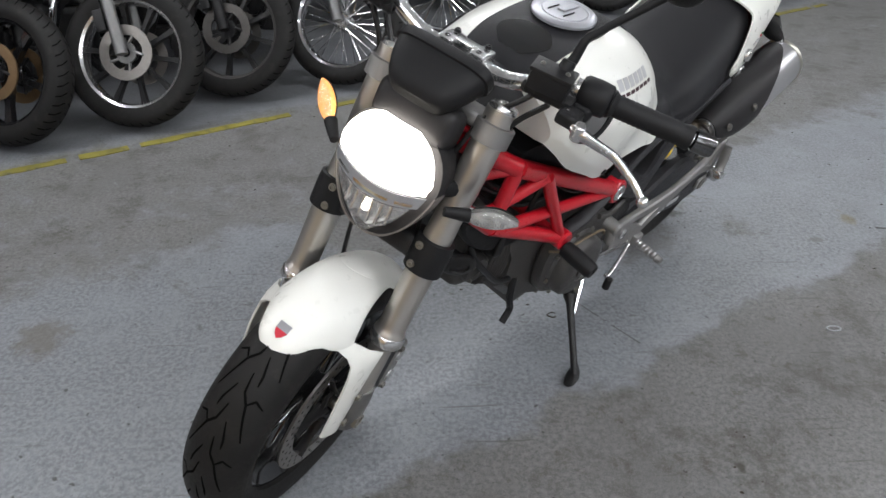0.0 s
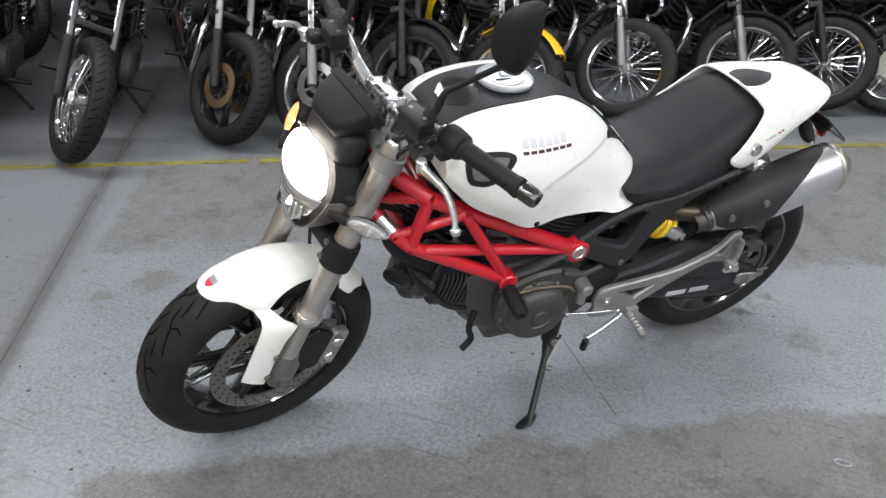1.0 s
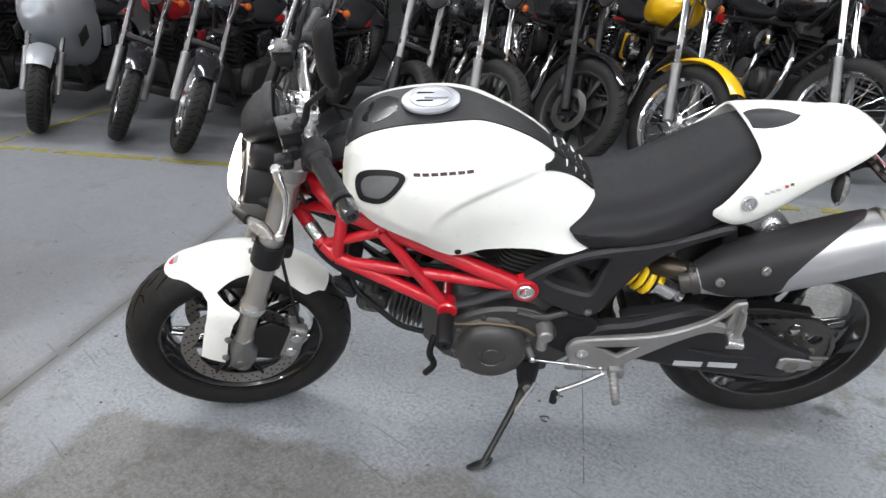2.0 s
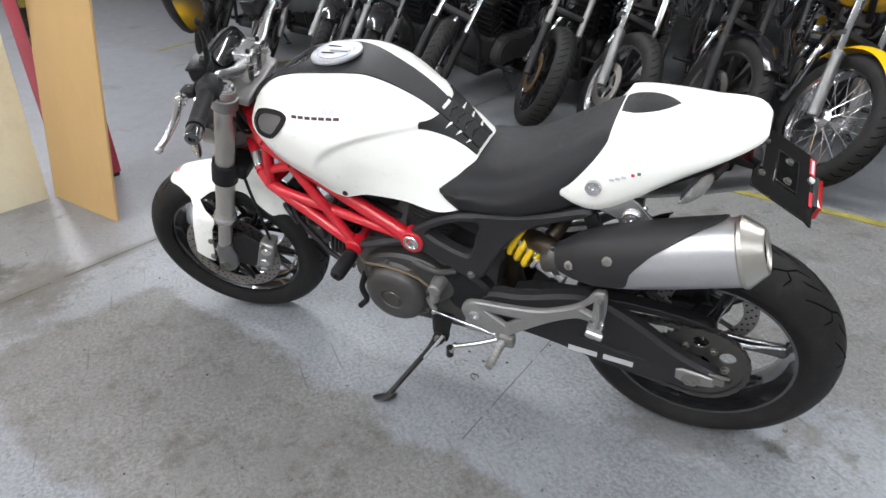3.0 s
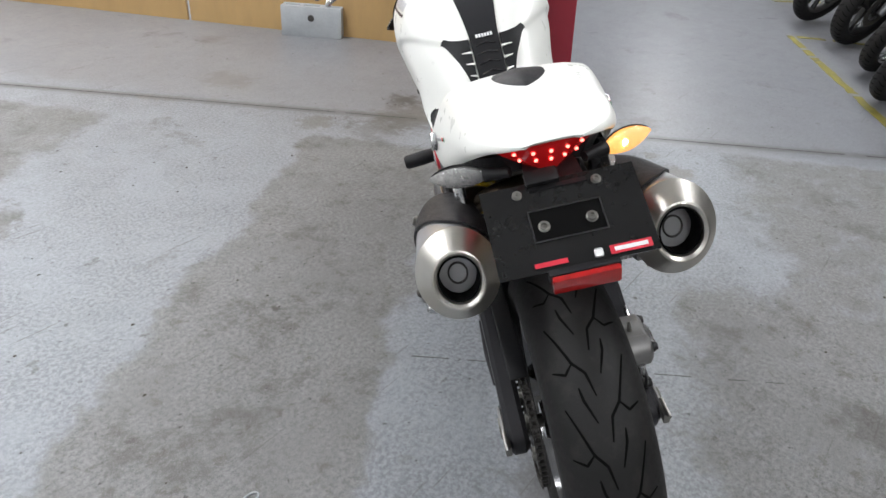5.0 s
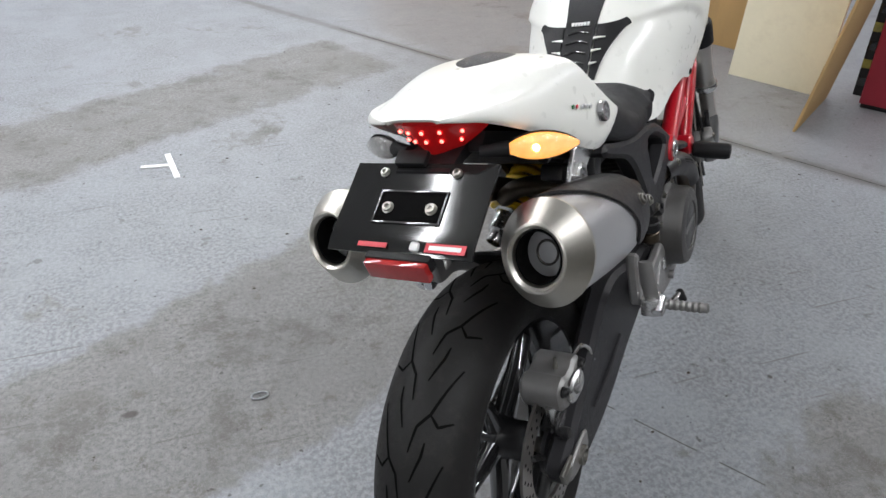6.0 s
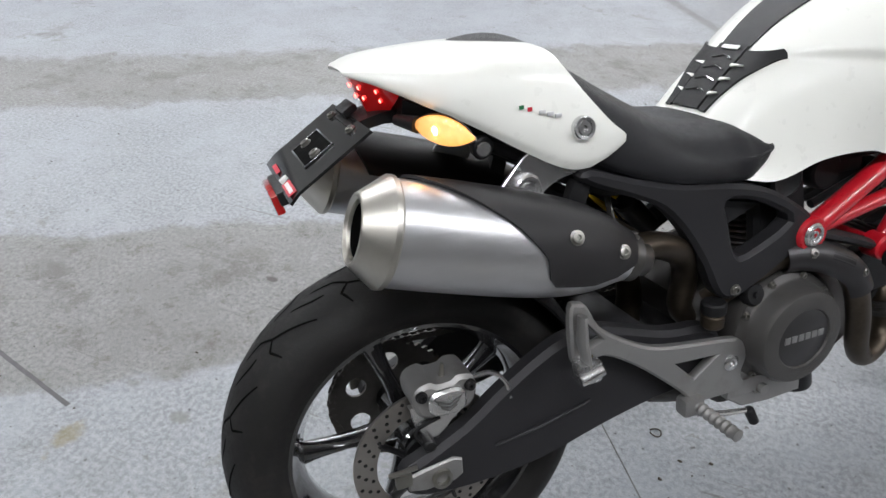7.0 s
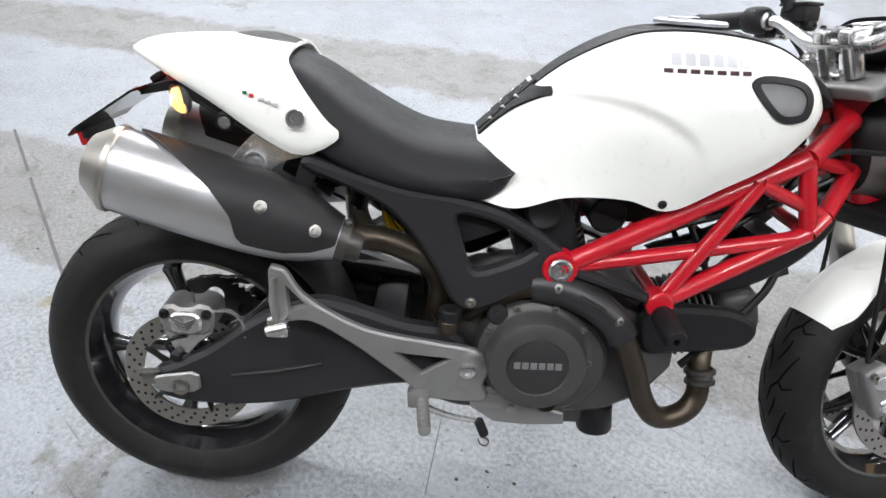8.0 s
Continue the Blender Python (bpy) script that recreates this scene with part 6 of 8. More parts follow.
def build_frame():
    """Red tubular trellis, each tube a part, with bosses and black sliders."""
    for s in (-1, 1):
        N = {"piv": (.685, .147, .574), "up": (1.085, .118, .772), "head_u": (1.19, .035, .825), "low": (.865, .144, .513), "lowf": (1.115, .115, .642), "head_l": (1.215, .03, .735),
             "mid": (1.005, .138, .732), "bend": (1.145, .10, .668), "k": (1.085, .122, .632)}
        V = {k: Vector((x, s * y, z)) for k, (x, y, z) in N.items()}
        tubes = [(["piv", "up"], .0185), (["up", "head_u"], .0185), (["low", "lowf"], .0165), (["lowf", "bend"], .0165), (["bend", "head_l"], .0165), (["piv", "k"], .0135), (["low", "mid"], .0135), (["up", "lowf"], .0145), (["mid", "bend"], .012), (["up", "head_l"], .0125)]
        first = None
        for pts, r in tubes:
            ob = P("frame_tube", B(lambda b: tube(b, [V[p] for p in pts], r, 14)), RED)
        P("frame_boss", B(lambda b: lathe(b, V["piv"] - Vector((0, s * .022, 0)), (0, s, 0), [(.026, 0), (.031, .004), (.031, .034), (.028, .038), (.022, .038), (.021, .035)], seg=28, caps=True)), RED, BIKE, "red frame boss")
        P("pivot_bolt", B(lambda b: lathe(b, V["piv"] + Vector((0, s * .012, 0)), (0, s, 0), [(.021, 0), (.021, .005), (.018, .008), (.014, .008), (.012, .004), (.008, .004), (.008, .007), (.004, .007), (.004, .002), (.0005, .002)], seg=24)), BRIGHT, BIKE, "silver dished pivot bolt")
        P("lower_boss", B(lambda b: cyl(b, V["low"] - Vector((0, s * .02, 0)), V["low"] + Vector((0, s * .02, 0)), .024, seg=22, bev=.004)), RED)
        P("frame_slider", B(lambda b: lathe(b, Vector((.868, s * .165, .50)), (.02, s, -.10), [(.014, 0), (.019, .004), (.0205, .03), (.0195, .078), (.016, .086), (.006, .087), (.006, .07), (.0005, .07)], seg=22)), PLASTIC, BIKE, "black crash slider")
    q0, q1 = Vector((1.145, .10, .668)), Vector((1.215, .03, .735))
    P("tube_band", B(lambda b: cyl(b, q0.lerp(q1, .10), q0.lerp(q1, .46), .0175, seg=18)), BRIGHT, BIKE, "silver band round the frame tube")
    P("head_tube", B(lambda b: cyl(b, on_axis(.675, 0), on_axis(.865, 0), .031, seg=26, bev=.004)), RED, BIKE, "red steering head tube")
    for x, z, w in ((.865, .515, .152), (1.115, .642, .115), (1.085, .772, .118)):
        P("cross_tube", B(lambda b: cyl(b, (x, -w, z), (x, w, z), .012, seg=12)), RED)
    # charcoal cast subframe
    for s in (-1, 1):
        out = [(.705, .572), (.690, .603), (.640, .640), (.58, .672), (.50, .692), (.42, .703), (.33, .728), (.26, .752), (.25, .735), (.33, .700), (.385, .672), (.43, .625), (.47, .565), (.505, .50), (.545, .487), (.60, .512), (.66, .545)]
        hole = [(.640, .603), (.600, .636), (.555, .656), (.505, .662), (.515, .62), (.530, .572), (.555, .562)]
        sub = P("subframe_side", B(lambda b: slab(b, soft(out, 3), s * .118, s * .156, [soft(hole, 3)], bev=.007)), FRAMEBLACK, BIKE, "charcoal cast subframe side plate")
        P("inset", B(lambda b: slab(b, [(.60, .635), (.50, .66), (.43, .672), (.50, .595)], s * .112, s * .124, bev=.002)), PLASTIC, sub)
        P("subframe_arm", B(lambda b: tube(b, [(.705, s * .14, .57), (.80, s * .150, .538), (.862, s * .14, .512)], [.022, .017, .015], 10, flat=.6)), FRAMEBLACK)
        P("subframe_bolt", B(lambda b: bolt(b, (.535, s * .156, .505), (0, s, 0), .008, .006)), BOLT, sub)
        P("seat_rail", B(lambda b: tube(b, [(.52, s * .118, .678), (.35, s * .115, .712), (.2, s * .105, .765), (.07, s * .07, .83)], .013, 10)), FRAMEBLACK)
    P("seat_base", B(lambda b: loft(b, [[Vector((x, y * w, z)) for y, z in ((-1, zt), (-.9, zl), (.9, zl), (1, zt))] for x, w, zt, zl in ((.545, .10, .73, .69), (.45, .13, .73, .68), (.3, .14, .76, .70), (.2, .13, .80, .745))])), PLASTIC)


def finned(name, p0, p1, r0, n, label, squash=.85):
    """A cylinder with its cooling fins, each fin a part."""
    p0, p1 = Vector(p0), Vector(p1)
    d, a, e = axes_for(p1 - p0)
    L = (p1 - p0).length
    core = P(name, B(lambda b: cyl(b, p0, p1, r0 * .72, seg=20)), CASE, BIKE, label)
    for k in range(n):
        c = p0 + d * (L * (k + .5) / n)
        h = L / n * .22
        rings = []
        for r, q in ((r0 * .6, -h), (r0 * .97, -h), (r0, -h * .4), (r0, h * .4), (r0 * .97, h), (r0 * .6, h)):
            ringp = []
            for t in range(24):
                an = 2 * math.pi * t / 24
                sq = (abs(math.cos(an)) ** 4 + abs(math.sin(an)) ** 4) ** -.25
                ringp.append(c + d * q + a * (r * sq * math.cos(an)) + e * (r * sq * math.sin(an) * squash))
            rings.append(ringp)
        P("cooling_fin", B(lambda b: loft(b, rings, True, True)), CASE, core, angle=30)


def build_engine():
    case = P("crankcase", B(lambda b: loft(b, [[Vector((x, y * w, z)) for y, z in ((-.8, zt), (-1, zt - .03), (-1, zl + .03), (-.7, zl), (.7, zl), (1, zl + .03), (1, zt - .03), (.8, zt))] for x, w, zt, zl in ((.50, .085, .46, .34), (.53, .105, .49, .29), (.60, .115, .51, .25), (.70, .118, .52, .235), (.80, .115, .51, .24), (.88, .10, .49, .27), (.93, .085, .46, .32))])), CASE, BIKE, "dark grey engine crankcase")
    P("sump", B(lambda b: box(b, (.72, 0, .235), (.24, .15, .07), bev=.02)), CASE, case)
    # clutch side
    c = Vector((.656, -.108, .402))
    cov = P("clutch_cover", B(lambda b: lathe(b, c, (0, -1, 0), [(.108, 0), (.108, .03), (.104, .042), (.094, .046), (.090, .052), (.089, .078), (.084, .088), (.074, .0915), (.056, .0918), (.054, .0885), (.0005, .0885)], seg=48)), CASE, BIKE, "grey round clutch cover")
    P("cover_lobe", B(lambda b: slab(b, soft([(.70, .49), (.76, .455), (.79, .40), (.775, .33), (.72, .285), (.66, .29), (.60, .40)], 4), -.108, -.150, bev=.008)), CASE, cov)
    for k in range(9):
        a = .3 + 2 * math.pi * k / 9
        P("cover_bolt", B(lambda b: bolt(b, c + Vector((math.sin(a) * .099, -.044, math.cos(a) * .099)), (0, -1, 0), .0055, .006)), BOLT, cov)
    P("cover_disc", B(lambda b: lathe(b, c + Vector((0, -.0886, 0)), (0, -1, 0), [(.0535, 0), (.0525, .0006), (.0005, .0006)], seg=36)), CASEDARK, cov, "darker smooth centre of the clutch cover")
    for k in range(6):
        P("decal_block", B(lambda b: box(b, c + Vector((-.036 + .0145 * k, -.0900, .004)), (.0112, .0020, .0125), bev=.0004)), CASTTEXT, cov)
    P("filler_plug", B(lambda b: lathe(b, (.585, -.138, .478), (0, -1, .3), [(.02, 0), (.02, .012), (.017, .016), (.006, .016), (.006, .021), (.0005, .021)], seg=20)), PLASTIC, cov)
    P("sight_glass", B(lambda b: lathe(b, (.685, -.145, .305), (0, -1, 0), [(.02, 0), (.021, .012), (.017, .014), (.015, .009), (.0005, .009)], seg=20)), PIPE, cov, "oil sight glass in a metal ring")
    P("lower_mount", B(lambda b: slab(b, [(.548, .335), (.600, .328), (.655, .292), (.722, .276), (.724, .250), (.655, .246), (.590, .252), (.552, .278)], -.148, -.128, bev=.004)), ALU, BIKE, "cast alloy mounting plate below the clutch cover")
    P("mount_bolt", B(lambda b: lathe(b, (.618, -.149, .288), (0, -1, 0), [(.013, 0), (.012, .004), (.008, .004), (.007, .001), (.0005, .001)], seg=18)), BOLT)
    # generator side
    c = Vector((.760, .108, .385))
    alt = P("generator_cover", B(lambda b: lathe(b, c, (0, 1, 0), [(.096, 0), (.096, .03), (.091, .04), (.086, .044), (.084, .066), (.074, .076), (.055, .080), (.034, .080), (.032, .077), (.024, .077), (.022, .081), (.0005, .082)], seg=44)), CASE, BIKE, "grey round generator cover")
    P("cover_lobe", B(lambda b: slab(b, soft([(.86, .45), (.78, .50), (.68, .50), (.61, .455), (.60, .40), (.66, .345), (.70, .30), (.78, .29), (.85, .33)], 4), .105, .145, bev=.008)), CASE, alt)
    for k in range(8):
        a = .2 + 2 * math.pi * k / 8
        P("cover_bolt", B(lambda b: bolt(b, c + Vector((math.sin(a) * .093, .038, math.cos(a) * .093)), (0, 1, 0), .0055, .006)), BOLT, alt)
    P("pickup_lead", B(lambda b: tube(b, [(.868, .135, .462), (.84, .158, .468), (.77, .166, .478), (.69, .165, .462), (.655, .16, .43)], .0032, 8, 5)), LEADTAN, BIKE, "tan sensor lead over the generator cover")
    P("casing_rib", B(lambda b: tube(b, [(.70, .146, .497), (.635, .146, .478), (.58, .142, .492)], .008, 8, 4)), CASE, alt)
    P("sprocket_cover", B(lambda b: slab(b, soft([(.63, .47), (.56, .485), (.50, .44), (.50, .36), (.555, .335), (.62, .37)], 4), .095, .140, bev=.01)), PLASTIC, BIKE, "black front sprocket cover")
    P("slave_cylinder", B(lambda b: cyl(b, (.632, .12, .445), (.632, .185, .445), .022, .018, 18, bev=.004), lambda b: cyl(b, (.635, .165, .455), (.64, .175, .40), .013, seg=14, bev=.003)), ALU, BIKE, "alloy clutch slave cylinder")
    # cylinders
    finned("front_cylinder", (.90, 0, .41), (1.01, 0, .44), .078, 9, "finned front cylinder")
    P("front_head", B(lambda b: box(b, (1.055, 0, .452), (.085, .13, .10), Matrix.Rotation(-.26, 3, "Y"), bev=.034, seg=4)), CASE, BIKE, "cast front cylinder head")
    hd = P("valve_cover", B(lambda b: lathe(b, (1.052, .062, .462), (.05, 1, -.05), [(.036, 0), (.036, .012), (.032, .018), (.018, .020), (.016, .016), (.0005, .016)], seg=24)), CASE, BIKE, "round front valve cover")
    for k in range(4):
        P("cover_bolt", B(lambda b: bolt(b, (1.052 + .029 * math.cos(.8 + 1.571 * k), .079, .462 + .029 * math.sin(.8 + 1.571 * k)), (0, 1, 0), .0045, .005)), BOLT, hd)
    P("plug_cap", B(lambda b: tube(b, [(1.02, .075, .50), (1.035, .098, .522), (1.03, .10, .548), (1.0, .09, .575)], [.011, .012, .008, .006], 10, 4)), SATIN, BIKE, "black rubber plug cap with lead")
    P("horn", B(lambda b: lathe(b, (1.118, .070, .512), (.55, .75, -.25), [(.012, -.022), (.024, -.020), (.030, -.006), (.036, 0), (.036, .007), (.031, .011), (.022, .012), (.020, .008), (.008, .009), (.0005, .010)], seg=26)), SATIN, BIKE, "round black horn below the frame")
    P("oil_line", B(lambda b: tube(b, [(1.10, .072, .555), (1.085, .088, .515), (1.03, .094, .448), (.985, .096, .402), (.93, .092, .375)], .0075, 10, 5)), SATIN, BIKE, "black oil line down to the crankcase")
    P("oil_line", B(lambda b: tube(b, [(1.10, -.072, .555), (1.08, -.082, .51), (1.02, -.086, .43), (.95, -.08, .35)], .0075, 10, 5)), SATIN, BIKE, "black oil line down to the crankcase")
    finned("rear_cylinder", (.70, 0, .52), (.665, 0, .63), .080, 9, "finned rear cylinder")
    P("rear_head", B(lambda b: box(b, (.650, 0, .665), (.13, .15, .06), Matrix.Rotation(.3, 3, "Y"), bev=.015, seg=3)), CASE)
    P("belt_cover", B(lambda b: slab(b, soft([(.85, .485), (.93, .489), (1.005, .485), (1.05, .470), (1.066, .447), (1.055, .420), (1.02, .406), (.93, .398), (.86, .40)], 4), -.085, -.122, bev=.008)), PLASTIC, BIKE, "black cam belt cover")
    P("belt_cover", B(lambda b: slab(b, soft([(.63, .53), (.72, .55), (.70, .68), (.645, .705), (.60, .68), (.61, .60)], 4), -.080, -.112, bev=.008)), PLASTIC)
    P("belt_pulley", B(lambda b: lathe(b, (.655, -.105, .665), (0, -1, 0), [(.034, 0), (.034, .016), (.028, .02), (.02, .016), (.0005, .016)], seg=24)), PLASTIC)
    P("throttle_body", B(lambda b: cyl(b, (.77, -.10, .655), (.77, .10, .655), .034, seg=18, bev=.004), lambda b: box(b, (.82, 0, .66), (.12, .16, .05), bev=.012)), SATIN)
    P("airbox", B(lambda b: box(b, (.90, 0, .72), (.30, .20, .12), bev=.03)), PLASTIC, BIKE, "black airbox below the tank")
    P("oil_cooler", B(lambda b: box(b, (1.095, 0, .575), (.035, .15, .075), Matrix.Rotation(-.35, 3, "Y"), bev=.004)), SATIN)
    for k in range(7):
        P("cooler_fin", B(lambda b: box(b, (1.113, 0, .545 + .010 * k), (.004, .14, .003), Matrix.Rotation(-.35, 3, "Y"))), CASE)
    for s in (-1, 1):
        P("side_duct", B(lambda b: slab(b, soft([(.90, .532), (1.0, .565), (1.10, .622), (1.165, .665), (1.17, .64), (1.13, .585), (1.06, .535), (.98, .512)], 3), s * .075, s * .098, bev=.006)), PLASTIC, BIKE, "black plastic duct below the frame")
        P("wiring", B(lambda b: tube(b, [(1.16, s * .05, .80), (1.08, s * .07, .70), (.98, s * .08, .66), (.86, s * .09, .63), (.74, s * .10, .60)], .008, 8, 5)), SATIN)
        P("wiring", B(lambda b: tube(b, [(1.18, s * .04, .72), (1.06, s * .05, .66), (.94, s * .06, .58), (.84, s * .07, .57)], .006, 8, 5)), SATIN)
        P("spark_lead", B(lambda b: tube(b, [(.99, s * .06, .50), (.96, s * .09, .56), (.92, s * .09, .64)], .006, 8, 5)), SATIN)
    P("oil_filter", B(lambda b: lathe(b, (.803, -.055, .238), (.05, -.15, -1), [(.034, 0), (.036, .006), (.036, .046), (.033, .053), (.02, .055), (.0005, .053)], seg=26)), SATIN, BIKE, "black spin-on oil filter")
    P("hanging_clip", B(lambda b: tube(b, [(.90, .09, .36), (.915, .105, .31), (.905, .11, .27), (.93, .115, .24)], .009, 8, 4)), PLASTIC)
    P("drain_hose", B(lambda b: tube(b, [(.62, -.02, .26), (.55, -.03, .24), (.48, -.02, .25)], .028, 14, 4)), PIPEDARK)


def build_exhaust():
    P("front_header", B(lambda b: tube(b, [(1.0, -.05, .40), (.985, -.085, .36), (.985, -.10, .297), (.958, -.112, .264), (.91, -.122, .258), (.872, -.135, .300), (.838, -.152, .385), (.803, -.160, .458), (.762, -.158, .500), (.705, -.148, .528), (.64, -.135, .532), (.58, -.13, .51), (.53, -.10, .46)], .0215, 16, 5)), PIPE, BIKE, "heat browned front exhaust header")
    P("header_clamp", B(lambda b: lathe(b, (.986, -.09, .352), (.05, -.3, -1), [(.024, 0), (.030, .002), (.030, .010), (.025, .012), (.025, .020), (.029, .022), (.029, .030), (.024, .032)], seg=20)), PIPEDARK)
    HP = spline([(.806, -.160, .450), (.790, -.160, .477), (.762, -.158, .502), (.735, -.154, .517), (.705, -.148, .529), (.67, -.141, .534), (.645, -.136, .533)], 4)
    def hug(i, a, r):
        d = (HP[min(i + 1, len(HP) - 1)] - HP[max(i - 1, 0)]).normalized()
        o = Vector((0, -1, 0))
        o = (o - d * o.dot(d)).normalized()
        u = o.cross(d).normalized()
        u = u if u.z > 0 else -u
        return HP[i] + o * (r * math.cos(a)) + u * (r * math.sin(a))
    sh = P("header_shield", B(lambda b: sheet(b, [[hug(i, radians(-62 + 182 * j / 12), .0275) for j in range(13)] for i in range(len(HP))], .002)), SHIELDM, BIKE, "dark slotted heat shield over the header")
    P("slot", B(lambda b: sheet(b, [[hug(i, radians(8 + 26 * j / 3), .0286) for j in range(4)] for i in range(8, 15)], .0008)), HOLE, sh)
    for i in (5, 18):
        q, o = hug(i, radians(22), .027), hug(i, radians(22), 1.0) - HP[i]
        P("shield_bolt", B(lambda b: bolt(b, q, o, .007, .005)), BOLT, sh)
    P("rear_header", B(lambda b: tube(b, [(.50, -.085, .43), (0.480, -.090, 0.462), (0.481, -.096, 0.512), (0.463, -.112, 0.556), (0.425, -.136, 0.592), (0.367, -.150, 0.617), (.30, -.160, .618)], [.019, .021, .022, .022, .022, .022, .022], 16, 5)), PIPE, BIKE, "heat browned rear exhaust pipe")
    P("collector", B(lambda b: tube(b, [(.50, -.09, .33), (.44, -.05, .30), (.45, .03, .32), (.47, .04, .44), (.43, .06, .56), (.37, .12, .615), (.28, .164, .618)], [.024, .03, .028, .024, .024, .024, .025], 16, 5)), PIPE, BIKE, "heat browned collector pipe")
    for s in (-1, 1):
        A0, A1 = Vector((-.078, s * .166, .735)), Vector((.315, s * .164, .614))
        d = (A1 - A0).normalized()
        sy = Vector((0, 1, 0))
        up = d.cross(sy).normalized()
        if up.z < 0:
            up = -up
        def rp(t, r, th, k=1.0):
            return A0 + d * t + sy * (s * r * .93 * math.cos(th)) + up * (r * 1.06 * math.sin(th))
        RT = [(0.0, .064), (.05, .0665), (.15, .068), (.25, .0665), (.31, .061), (.355, .051), (.39, .038), (.41, .032)]
        def body(b):
            rings = []
            for i in range(30):
                t = .032 + (.405 - .032) * i / 29
                r = lerp_table(RT, t)[0]
                rings.append([rp(t, r, 2 * math.pi * k / 40) for k in range(40)])
            loft(b, rings)
        m = P("silencer", B(body), BRUSHED, BIKE, "brushed silver silencer with black heat shield", angle=60)
        P("end_cap", B(lambda b: loft(b, [[rp(t, r, 2 * math.pi * k / 40) for k in range(40)] for t, r in ((.036, .0672), (.033, .0695), (.026, .0697), (.024, .0682), (-.004, .0475), (-.009, .0440), (-.010, .0410), (-.006, .0365), (.002, .0345), (.014, .0340))], False, False)), CAPSTEEL, m, "turned steel end cap", angle=22)
        P("outlet_ring", B(lambda b: loft(b, [[rp(t, r, 2 * math.pi * k / 32) for k in range(32)] for t, r in ((.014, .0342), (-.001, .0338), (-.002, .0318), (.01, .0308), (.11, .030))], False, True)), SOOT, m, "sooty black outlet")
        P("inner_pipe", B(lambda b: loft(b, [[rp(t, r, 2 * math.pi * k / 24) for k in range(24)] for t, r in ((.10, .017), (.030, .017), (.029, .0155), (.030, .014), (.10, .014))], False, False)), PIPEDARK, m)
        def shield(b):
            rows = []
            for i in range(25):
                th = radians(-27 + 195 * i / 24)
                low = lerp_table([(-.47, .262), (-.42, .255), (-.21, .246), (.10, .234), (.31, .214), (.58, .186), (.79, .156), (1.10, .116), (1.57, .062), (2.2, .052), (2.95, .085)], th)[0]
                high = .330 + .072 * min(max((th + .47) / .5, 0), 1) ** .5
                row = []
                for j in range(17):
                    t = low + (high - low) * j / 16
                    r = lerp_table(RT, t)[0] + .0055
                    row.append(rp(t, r, th))
                rows.append(row)
            sheet(b, rows, .004 if s > 0 else -.004)
        sd = P("heat_shield", B(shield), DARK, m, "dark grey silencer heat shield")
        for t, th in ((.275, .50), (.365, .37)):
            r = lerp_table(RT, t)[0] + .006
            q = rp(t, r, th)
            P("shield_bolt", B(lambda b: bolt(b, q, (0, s, .45), .0085, .006)), BOLT, sd)
        P("inlet_clamp", B(lambda b: loft(b, [[rp(t, r, 2 * math.pi * k / 24) for k in range(24)] for t, r in ((.40, .028), (.40, .034), (.42, .034), (.42, .028))], False, False)), PIPEDARK, m)
        br = P("silencer_bracket", B(lambda b: slab(b, soft([(.100, .728), (.128, .742), (.150, .768), (.178, .790), (.225, .790), (.268, .762), (.262, .752), (.222, .742), (.196, .728), (.190, .712), (.166, .708), (.145, .716)], 2), s * .128, s * .136, bev=.0015)), BRIGHT, BIKE, "bright alloy silencer bracket")
        P("bracket_bolt", B(lambda b: lathe(b, (.168, s * .135, .738), (0, s, 0), [(.021, 0), (.021, .006), (.018, .009), (.013, .008), (.012, .005), (.009, .005), (.009, .008), (.004, .008), (.004, .004), (.0005, .004)], seg=24)), BRIGHT, br)
        P("hanger", B(lambda b: box(b, (.245, s * .13, .70), (.03, .02, .07), Matrix.Rotation(.3, 3, "Y"), bev=.004)), SATIN, br)
        # joint where the pipe enters the silencer: sleeve, split clamp and its screw lug
        c0, c1 = A0 + d * .392, A0 + d * .45
        P("inlet_sleeve", B(lambda b: lathe(b, c0, d, [(.0245, 0), (.0285, .002), (.0285, .030), (.0265, .034), (.0265, .048), (.0235, .052)], seg=24)), PIPEDARK, m, "dull steel inlet sleeve")
        P("clamp_lug", B(lambda b: box(b, c0.lerp(c1, .3) + up * .032, (.016, .010, .014), bev=.002), lambda b: cyl(b, c0.lerp(c1, .3) + up * .034 - sy * .014, c0.lerp(c1, .3) + up * .034 + sy * .014, .0035, seg=8)), BOLT, m)
    # strap, hoses and cross pipe crowded behind the right silencer
    P("pipe_strap", B(lambda b: tube(b, [(.335, -.118, .585), (.328, -.128, .622), (.318, -.120, .660), (.318, -.100, .705), (.322, -.085, .742)], .0085, 10, 4, flat=.45)), PIPEDARK, BIKE, "dull steel pipe strap")
    P("cross_pipe", B(lambda b: tube(b, [(.36, .10, .60), (.335, .05, .635), (.325, -.02, .648), (.33, -.08, .636), (.352, -.13, .618)], .019, 14, 4)), PIPE, BIKE, "heat browned balance pipe between the silencers")
    P("breather_hose", B(lambda b: tube(b, [(.215, -.085, .725), (.245, -.092, .705), (.285, -.088, .690), (.315, -.06, .690), (.37, -.05, .655)], .0065, 8, 5)), PLASTIC, BIKE, "thin black breather hose")
    P("valve_box", B(lambda b: box(b, (.232, -.075, .712), (.060, .040, .028), Matrix.Rotation(.5, 3, "Y"), bev=.006), lambda b: cyl(b, (.262, -.09, .694), (.288, -.094, .676), .009, seg=12, bev=.002)), SATIN, BIKE, "black exhaust valve motor")
